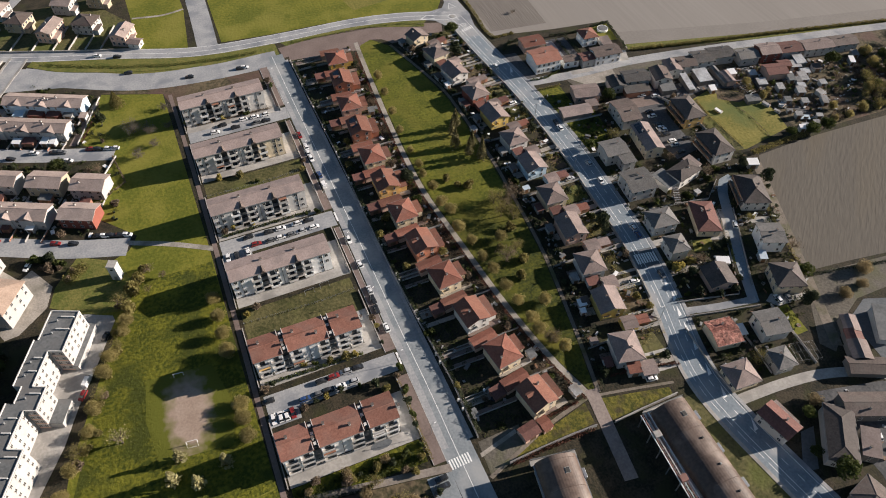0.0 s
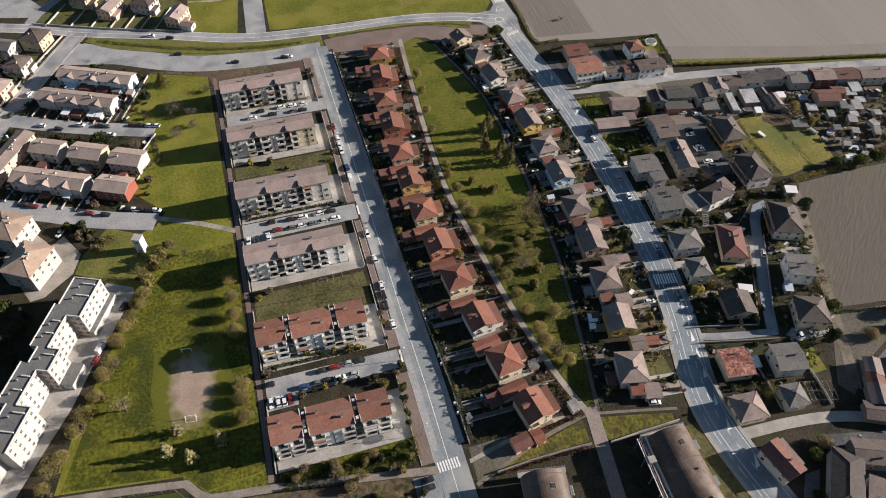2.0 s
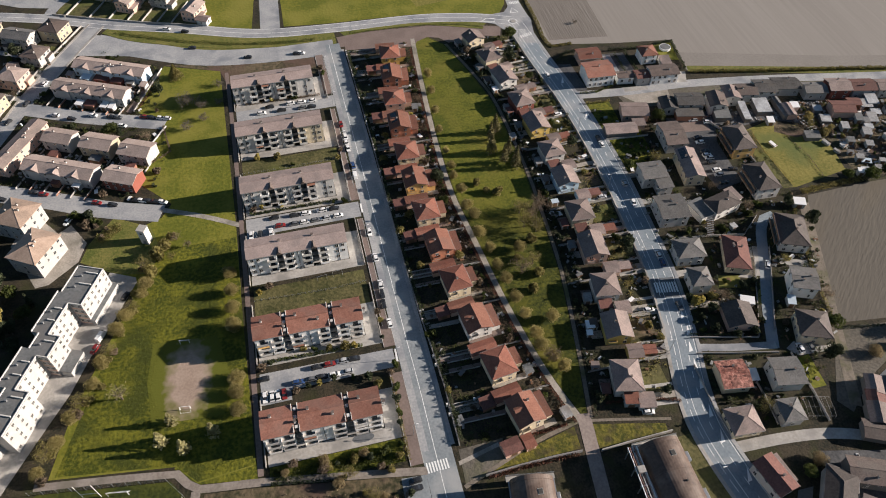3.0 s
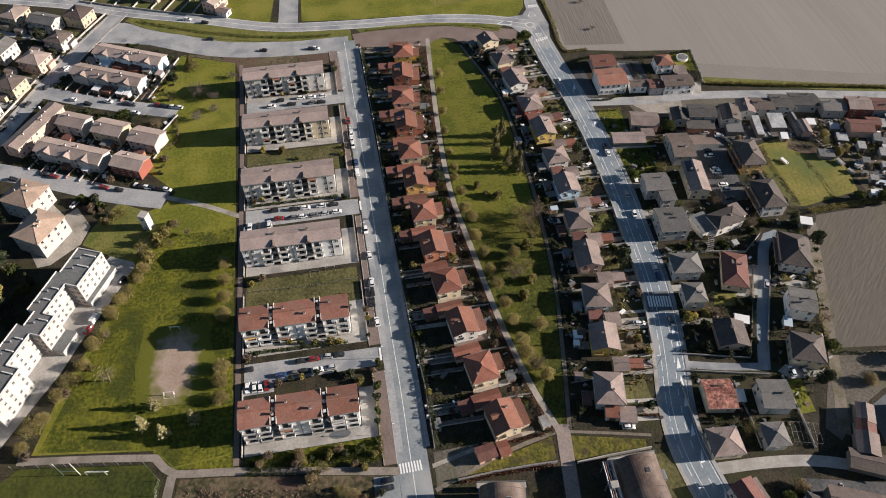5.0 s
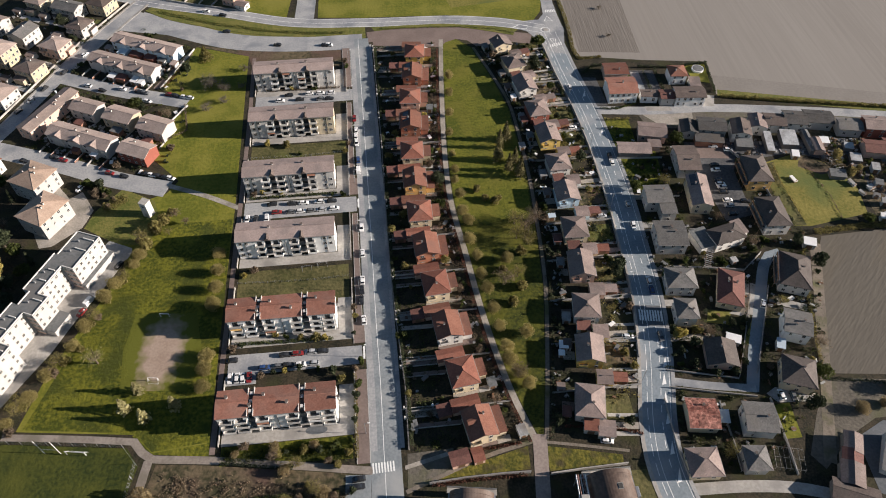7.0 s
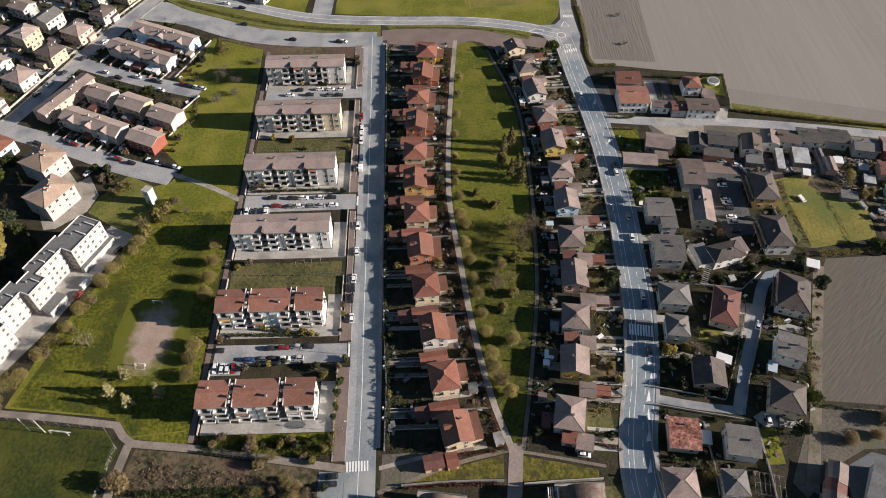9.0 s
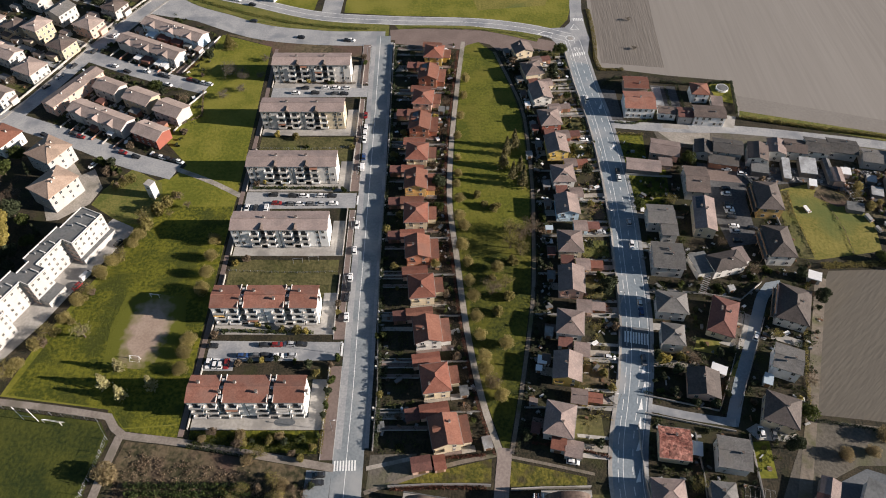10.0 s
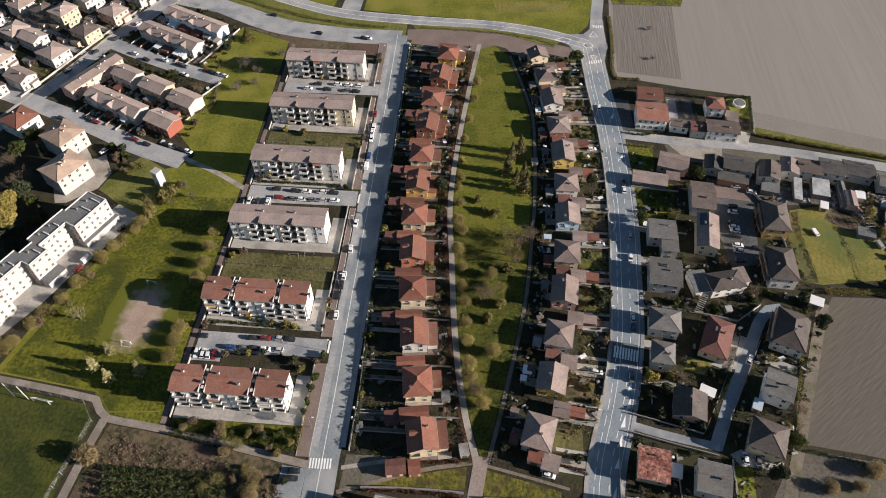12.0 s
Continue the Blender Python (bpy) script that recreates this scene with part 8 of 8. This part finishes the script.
# ---- yard and driveways ----
patch("yard", [(141, 139), (164, 133), (157, 118), (155, 92), (143, 90), (140, 116)], 0.06, TAR, "dark asphalt yard with parked cars", "yard")
patch("yard", [(144, 138.4), (160, 133.8), (157.8, 126), (142.6, 128)], 0.065, ASPHALT_RED, "reddish paved end of the yard", "yard")
patch("yard", [(106.4, 168.5), (113.6, 167.8), (113, 190), (105.6, 191)], 0.05, TAR, "dark paved yard beside the farmhouse", "yard")
patch("courtyard", [(130, 175.5), (142.5, 174.5), (143, 193), (131, 194)], 0.05, TAR, "dark paved courtyard of the farmhouse", "yard")
patch("yard", [(131, 165.5), (143, 164), (143, 161), (131, 162)], 0.075, CONCRETE, "pale concrete forecourt", "yard")
patch("yard", [(160, 172), (167, 170), (164, 162), (158, 163)], 0.075, CONCRETE, "pale concrete forecourt", "yard")
for i, (x, y, r, k, wl) in enumerate(ROW):
    m = pose(x, y, 0, 0, 0, r)
    sx = 5.6
    a = m @ Vector((-6.6, 9.4, 0))
    patch("driveway", [(sx, a.y - 1.5), (a.x, a.y - 1.5), (a.x, a.y + 1.5), (sx, a.y + 1.5)], 0.06, GRAVEL if i % 2 else ASPHALT_RED, "paved garage driveway in the shade", "driveway")
    b = m @ Vector((-4.5, 4.2, 0))
    patch("driveway", [(sx, b.y - 0.8), (b.x, b.y - 0.8), (b.x, b.y + 0.8), (sx, b.y + 0.8)], 0.055, ASPHALT_RED if i % 3 else GRAVEL, "narrow paved garden walk", "driveway")
    ter = [m @ Vector(q) for q in ((4.5, -6.4, 0), (9.0, -6.4, 0), (9.0, -4.2, 0), (4.5, -4.2, 0))]
    patch("patio", [(q.x, q.y) for q in ter], 0.07, (ASPHALT_RED, CONCRETE, GRAVEL)[i % 3], "paved garden patio behind the house", "patio")
    yard = [m @ Vector(q) for q in ((-4.6, -6.3, 0), (4.4, -6.3, 0), (4.4, -5.2, 0), (-4.6, -5.2, 0))]
    patch("patio", [(q.x, q.y) for q in yard], 0.065, ASPHALT_RED if i % 2 else GRAVEL, "paved strip along the house front", "patio")
for i, (x, y, r, k, wl, d) in enumerate(VROW):
    m = pose(x, y, 0, 0, 0, r)
    a = m @ Vector((7.4, -d / 2 - (0.8 if i == len(VROW) - 1 else 4.6), 0))
    ex = min(right_line, key=lambda q: abs(q.y - a.y)).x - 5.5
    for o, hw, mt in ((-2.2, 0.8, CONCRETE), (0.6, 1.2, GRAVEL), (4.4, 0.6, CONCRETE)):
        e = a.y + (ex - a.x) * math.tan(radians(r)) * 0.5
        patch("driveway", [(a.x, a.y + o - hw), (ex, e + o - hw), (ex, e + o + hw), (a.x, a.y + o + hw)], 0.06, mt, "pale paved garage driveway", "driveway")
    l0, l1 = m @ Vector((5.4, -d / 2 + 1.2, 0)), m @ Vector((5.4, d / 2 - 0.4, 0))
    patch("front_lawn", [(l0.x, l0.y), (ex - 1.2, l0.y), (ex - 1.2, l1.y), (l1.x, l1.y)], 0.03, (ROUGH, GARDEN, SCRUB, ROUGH)[i % 4], "small front lawn behind the road wall", "lawn")
    bk = [m @ Vector(q) for q in ((-8.6, -2.0, 0), (-4.6, -2.0, 0), (-4.6, 1.4, 0), (-8.6, 1.4, 0))]
    patch("patio", [(q.x, q.y) for q in bk], 0.05, (GRAVEL, ASPHALT_RED)[i % 2], "paved garden patio behind the house", "patio")
    if i % 3 == 0:
        copy_thing(CARS["white" if i % 2 else "silver"], pose(ex - 4.5, a.y - 2.2 + 0.6, 0.06, 0, 0, r))


for t in CARS.values():
    for o in (*t.children_recursive, t):
        bpy.data.objects.remove(o)


# ---- garden walls and fences ----
def garden_wall(pts, h=1.1, t=0.2, mat=None, label="low rendered garden wall with a pale coping", step=0.0):
    w = thing("garden_wall", 0, 0, 0, label, "garden wall")
    ln = [Vector((*p, 0)) for p in pts]
    part("wall", band(ln, -t / 2, t / 2, -0.1, h), mat or GREYWALL, w)
    part("coping", band(ln, -t / 2 - 0.06, t / 2 + 0.06, h, h + 0.07), COPING if mat in (None, GREYWALL) else WHITE if mat is WHITE else CONCRETE, w)
    return w


def fence(pts, h=1.2, label="wire garden fence on thin posts", gap=2.5):
    f = thing("fence", 0, 0, 0, label, "fence")
    ln = [Vector((*p, 0)) for p in pts]
    rails = bmesh.new()
    for p, q in zip(ln, ln[1:]):
        k = max(1, int((q - p).length / gap))
        for i in range(k):
            s = p.lerp(q, i / k)
            part("post", box(s.x - 0.06, s.x + 0.06, s.y - 0.06, s.y + 0.06, -0.1, h), METAL, f)
        for z in (h * 0.35, h * 0.65, h * 0.97):
            beam((p.x, p.y, z), (q.x, q.y, z), 0.014, rails, 4)
    part("rail", rails, METAL, f)


front_wall = garden_wall([(5.8, 5), (6.2, 28), (4.7, 57), (4.0, 80), (4.0, 118), (4.3, 154), (3.8, 190), (3.5, 228)], 1.1, 0.25, GREYWALL, "low grey wall along the front gardens")
for x, y, r, *_ in ROW:
    a = pose(x, y, 0, 0, 0, r) @ Vector((-6.6, 9.4, 0))
    for o in (-1.8, 1.8):
        sx = street_x(a.y) + 6.9
        part("gate_pillar", box(sx - 0.3, sx + 0.3, a.y + o - 0.3, a.y + o + 0.3, -0.1, 1.7, bevel=0.04), WHITE, front_wall)
for i, (x, y, r, *_) in enumerate(ROW):
    a = pose(x, y, 0, 0, 0, r) @ Vector((-6.6, 9.4, 0))
    b = pose(x, y, 0, 0, 0, r) @ Vector((-4.5, 4.2, 0))
    for yy, xe in ((a.y - 1.75, a.x), (a.y + 1.75, a.x + 0.4), (b.y - 0.95, b.x - 0.6)):
        garden_wall([(street_x(yy) + 7.3, yy), (xe, yy)], 0.45, 0.16, CONCRETE, "low pale kerb wall along a garage drive")
garden_wall([(11.3, -6.8), (22.8, -6.2), (34.4, -6.1), (43.2, -6.4)], 1.5, 0.25, GREYWALL, "grey factory wall beside the dry grass")
garden_wall([(49.3, -7.7), (59.6, -7.2), (74.1, -6.9)], 1.5, 0.25, CONCRETE, "pale factory wall beside the dry grass")
for i in range(len(ROW) - 1):
    (x0, y0, r0, *_), (x1, y1, r1, *_) = ROW[i], ROW[i + 1]
    ym = (y0 + y1) / 2 - 1.0
    xc = min(offset_line(smooth_line(PATH_C, 4), 1.6), key=lambda q: abs(q.y - ym)).x
    garden_wall([(6.2 if ym < 50 else 4.8, ym), ((x0 + x1) / 2, ym + 0.3), (xc, ym + 0.5)], 0.9, 0.15, GREYWALL, "grey garden wall between two row houses")
for i in range(len(VROW) - 1):
    (x0, y0, *_), (x1, y1, *_) = VROW[i], VROW[i + 1]
    ym = (y0 + y1) / 2 - 3.4
    xa = min(offset_line(smooth_line(PATH_R, 4), -1.4), key=lambda q: abs(q.y - ym)).x
    xb = min(right_line, key=lambda q: abs(q.y - ym)).x - 5.6
    garden_wall([(xa, ym), ((x0 + x1) / 2, ym), (xb, ym)], 1.0, 0.16, GREYWALL, "garden wall between two villas")
garden_wall([(q.x - 0.3, q.y) for q in offset_line(right_line, 5.5) if 11 < q.y < 224 and int(q.y) % 2 == 0], 0.9, 0.2, CONCRETE, "low pale wall beside the through road")
garden_wall([(96.5, 24.6), (110, 21.4), (120.5, 18.8), (121.5, 20.5), (128, 33), (138, 53)], 0.8, 0.16, GREYWALL, "low pale-capped wall round the corner garden")
garden_wall([(127.5, 20), (134, 32), (146.5, 56)], 0.8, 0.16, GREYWALL, "low grey wall beside the lane")
garden_wall([(95.5, 18), (109, 14.8), (124, 11.5)], 0.9, 0.2, GREYWALL)
garden_wall([(110.5, 11), (110, -4), (109, -13)], 1.0, 0.2, GREYWALL)
garden_wall([(128, 10.5), (127, -6), (126, -16)], 1.0, 0.2, GREYWALL)
garden_wall([(92.5, 14), (91.5, -3), (92, -13)], 0.9, 0.2, CONCRETE)
for y in (68.5, 88, 107, 131):
    garden_wall([(108, y), (122, y - 1.2), (128, y - 1.6)], 1.0, 0.18, GREYWALL)
garden_wall([(126.5, 66.5), (140, 64), (150, 72)], 1.2, 0.2, GREYWALL)
garden_wall([(166.5, 84), (166, 118), (158, 134)], 1.2, 0.2, GREYWALL, "wall behind the yard villas")
garden_wall([(-179.5, 170.5), (-173.2, 186.0), (-162, 215.8), (-157.4, 228.6), (-145.6, 256.0), (-131.5, 284.5)], 0.9, 0.2, CONCRETE)
garden_wall([(-89, 235), (-101.5, 203)], 0.9, 0.15, GREYWALL, "grey wall behind the terrace gardens")
garden_wall([(-86.5, 188.5), (-103.5, 158.5)], 0.9, 0.15, GREYWALL, "grey wall behind the terrace gardens")
for y0, y1 in ((12.2, 36), (49, 76), (85.5, 111), (120.5, 147), (156, 183), (191.5, 214)):
    garden_wall([(-54.9, y0), (-54.9, y1)], 0.9, 0.2, CONCRETE, "low concrete wall beside the path")
    garden_wall([(-10.9, y0), (-10.9, y1)], 0.9, 0.2, CONCRETE, "low concrete wall beside the pavement")
fence([(-54, 78), (-40, 77.2), (-25, 76.8), (-11.5, 77.5)], 1.2), fence([(-54, 147.5), (-30, 147), (-12, 148)], 1.2)
fence([(-126, 20.8), (-105, 18), (-85, 15.2), (-80, 9), (-81.6, -4.7), (-84, -18)], 2.6, "tall wire fence round the sports pitch", 4)
for y in (70.5, 142.5):
    patch("back_garden", [(-54, y - 5.5), (-12, y - 5.5), (-12, y + 13), (-54, y + 13)], 0.035, ROUGH, "rough garden lawn between apartment blocks", "lawn")
for y in (8.6,):
    patch("back_garden", [(-54, y - 2.8), (-12, y - 4.5), (-12, y + 3.5), (-54, y + 3.5)], 0.035, GRASS_DARK, "narrow garden south of an apartment block", "lawn")

TERRACES = ((-112.0, 235.4, 37, 8.6), (-120.3, 219.6, 37, 8.6), (-128.9, 165.2, 32, 9), (-97.5, 169.8, 13.5, 9.6), (-114.1, 178.5, 14, 9.4), (-131.2, 186.5, 13, 8.6))
for j, (x, y, w, d) in enumerate(TERRACES):
    m = pose(x, y, 0, 0, 0, -26)
    n = max(2, int(w / 6.0))
    for i in range(n + 1):
        u = -w / 2 + w * i / n
        p, q = m @ Vector((u, -d / 2 - 0.6, 0)), m @ Vector((u, -d / 2 - (7.2 if j < 3 else 4.2), 0))
        garden_wall([(p.x, p.y), (q.x, q.y)], 0.8, 0.14, (CONCRETE, BRICK)[i % 2], "low wall between two terrace gardens")
fence([(110, 288), (112.2, 274.6), (150.8, 275.2), (154.4, 288)], 1.6, "wire fence round the garden plot in the field", 3)
# lot fences of the houses north of the main road
for x, y in ((-141, 296), (-128, 292), (-117.5, 288), (-107.5, 284.5), (-100, 281.5), (-92, 278.5), (-84.5, 276)):
    garden_wall([(x, y), (x + 5.5, y + 12), (x + 9, y + 20)], 0.9, 0.2, CONCRETE, "garden wall between two lots by the main road")
garden_wall([(-148, 300), (-128, 291.5), (-100, 280.5), (-70, 270)], 0.9, 0.22, CONCRETE, "pale wall along the main road")
# ---- sports things ----
patch("bare_pitch", [(-90, 68), (-68, 66), (-64, 48), (-67, 34), (-90, 36), (-92, 52)], 0.065, worn_pitch(-78.3, 50.5, 8.6, 17.0, radians(-4)), "worn bare-earth football ground", "pitch")


def goal(x, y, rot, w, h, label):
    g_ = thing("football_goal", x, y, rot, label, "goal")
    for s in (-1, 1):
        part("post", beam((s * w / 2, 0, -0.1), (s * w / 2, 0, h), 0.08, n=8), WHITE_METAL, g_)
        part("stay", beam((s * w / 2, 0, h), (s * w / 2, 1.2, 0), 0.05, n=6), WHITE_METAL, g_)
    part("crossbar", beam((-w / 2 - 0.08, 0, h), (w / 2 + 0.08, 0, h), 0.08, n=8), WHITE_METAL, g_)
    part("ground_bar", beam((-w / 2, 1.2, 0.05), (w / 2, 1.2, 0.05), 0.05, n=6), WHITE_METAL, g_)


goal(-79.2, 65.5, -6, 3.2, 2.1, "small white football goal on bare earth")
goal(-79.2, 39.0, 174, 3.4, 2.1, "small white football goal on bare earth")
goal(-99.4, 14.4, -9, 6.2, 2.4, "white football goal on the sports pitch")
rp = thing("rugby_posts", -107.1, 15.7, -8, "tall white rugby posts on the pitch", "goal")
for s in (-1, 1):
    part("post", beam((s * 2.6, 0, -0.1), (s * 2.6, 0, 9.0), 0.09, n=8), WHITE_METAL, rp)
part("crossbar", beam((-2.6, 0, 3.0), (2.6, 0, 3.0), 0.07, n=8), WHITE_METAL, rp)


def street_lamp(x, y, rot):
    l_ = thing("street_lamp", x, y, rot, "slim grey street lamp beside the road", "street lamp", "street lamps")
    part("pole", beam((0, 0, -0.1), (0, 0, 7.5), 0.08, n=8), METAL, l_)
    part("arm", beam((0, 0, 7.4), (1.3, 0, 7.7), 0.05, n=6), METAL, l_)
    part("lamp_head", box(1.0, 1.8, -0.16, 0.16, 7.62, 7.78, bevel=0.03), WHITE_METAL, l_)


for i in range(8):
    street_lamp(street_x(12 + i * 29) - 6.0, 12 + i * 29, 0)
for q in offset_line(right_line, 5.0)[4::9]:
    street_lamp(q.x, q.y, 180)

# playground frames between the blocks
for x, y in ((-28, 82.5), (-22, 83.5)):
    sw = thing("swing_frame", x, y, 5, "plain metal swing frame on the lawn", "swing")
    for u in (-1.8, 1.8):
        for v in (-0.8, 0.8):
            part("leg", beam((u, v, -0.1), (u, 0, 2.2), 0.06, n=6), METAL, sw)
    part("top_bar", beam((-1.9, 0, 2.2), (1.9, 0, 2.2), 0.06, n=6), METAL, sw)

# garden pool
pl = thing("garden_pool", 165.8, 191.0, 0, "round above-ground garden pool with white rim", "pool")
bm = bmesh.new()
bmesh.ops.create_cone(bm, cap_ends=True, segments=28, radius1=3.0, radius2=3.0, depth=1.1, matrix=Matrix.Translation((0, 0, 0.5)))
part("wall", bm, WHITE_METAL, pl)
bm = bmesh.new()
bmesh.ops.create_cone(bm, cap_ends=True, segments=28, radius1=2.6, radius2=2.6, depth=0.05, matrix=Matrix.Translation((0, 0, 1.08)))
part("cover", bm, FLAT_GREY, pl)
patch("villa_lawn", [(160, 196), (171, 195.5), (168.5, 180), (161, 182)], 0.04, GRASS, "green lawn round the garden pool", "lawn")

# greenhouse frames beside the farm lane
gh = thing("greenhouse_frame", 124.9, -11.0, -14, "bare greenhouse frames on dark soil", "greenhouse")
for i in range(7):
    u = -4.5 + i * 1.5
    part("hoop", beam((u, -3.5, 0), (u, -3.5, 1.8), 0.035, beam((u, 3.5, 0), (u, 3.5, 1.8), 0.035, beam((u, -3.5, 1.8), (u, 3.5, 1.8), 0.035))), SHEET, gh)
for v in (-3.5, 0, 3.5):
    part("purlin", beam((-4.5, v, 1.8), (4.5, v, 1.8), 0.035), SHEET, gh)

# hatched road markings
for y in (35.0, 28.1, 21.5, 14.6, 7.3, -3.0, -12.1, -25.7, 150.0, 178.0):
    q = min(right_line, key=lambda p: abs(p.y - y))
    m = pose(q.x + 2.4, y, 0, 0, 0, -12)
    bm = prism([(-0.2, -2.4), (1.3, -1.8), (0.9, 2.6)], 0.06, 0.092)
    bm.transform(m)
    setting("road_marking", bm, MARKING, "white painted triangle on the road", "road marking")
for y in (42.8, 115.8):
    bm = box(-7.6, -6.9, y - 2.6, y + 2.6, 0.05, 0.082)
    setting("stop_line", bm, MARKING, "white stop line at the junction", "road marking")


# ---- garden things ----
def rain_barrel():
    t = thing("rain_barrel", 0, 0, 0, "pale blue plastic rain barrel in a garden", "barrel", "garden barrels")
    b = bmesh.new()
    bmesh.ops.create_cone(b, cap_ends=True, segments=10, radius1=0.42, radius2=0.48, depth=1.1, matrix=Matrix.Translation((0, 0, 0.52)))
    part("barrel", b, BLUE_SHEET, t)
    b = bmesh.new()
    bmesh.ops.create_cone(b, cap_ends=True, segments=10, radius1=0.5, radius2=0.44, depth=0.1, matrix=Matrix.Translation((0, 0, 1.12)))
    part("lid", b, WHITE_METAL, t)
    return t


def garden_table():
    t = thing("garden_table", 0, 0, 0, "white plastic garden table on the ground", "table", "garden tables")
    part("tabletop", box(-0.8, 0.8, -0.5, 0.5, 0.7, 0.76, bevel=0.02), WHITE_METAL, t)
    for u, v in ((-0.7, -0.4), (0.7, -0.4), (0.7, 0.4), (-0.7, 0.4)):
        part("leg", box(u - 0.04, u + 0.04, v - 0.04, v + 0.04, -0.05, 0.7), WHITE_METAL, t)
    return t


def cold_frame():
    t = thing("cold_frame", 0, 0, 0, "low white cold frame over vegetables", "cold frame", "cold frames")
    part("base", box(-1.2, 1.2, -0.7, 0.7, -0.05, 0.4), SHUTTER, t)
    part("cover", box(-1.25, 1.25, -0.75, 0.75, 0.4, 0.48, bevel=0.02), WHITE_METAL, t)
    return t


def wood_stack():
    t = thing("wood_stack", 0, 0, 0, "stack of brown firewood under a grey sheet", "wood stack", "wood stacks")
    logs = bmesh.new()
    for i in range(5):
        for j in range(3):
            beam((-1.0 + i * 0.48, -0.5, 0.2 + j * 0.4), (-1.0 + i * 0.48, 0.5, 0.2 + j * 0.4), 0.21, logs, 6)
    tagged(part("log_pile", logs, SHUTTER, t), kind="stuff")
    part("sheet", box(-1.4, 1.3, -0.7, 0.7, 1.25, 1.31, bevel=0.02), FLAT_GREY, t)
    return t


rng = random.Random(21)
KINDS = [rain_barrel(), garden_table(), cold_frame(), wood_stack()]
for zone, n in ((ROW_FRONT, 8), (ROW_BACK, 9), (V_BACK, 12), (V_FRONT, 9), (EAST, 10), (TERR, 8), (NW, 5), (ALLOT, 9)):
    for x, y in scatter(zone, n, 0.8):
        copy_thing(rng.choice(KINDS), pose(x, y, 0.02, 0, 0, rng.uniform(0, 180)))
for t in KINDS:
    for o in (*t.children_recursive, t):
        bpy.data.objects.remove(o)
patch("drive", [(138.4, 59.3), (140.3, 59.2), (133.9, 42.8), (127.1, 45.4), (132.8, 48.6)], 0.06, CONCRETE, "pale concrete drive beside the red-roofed house", "drive")
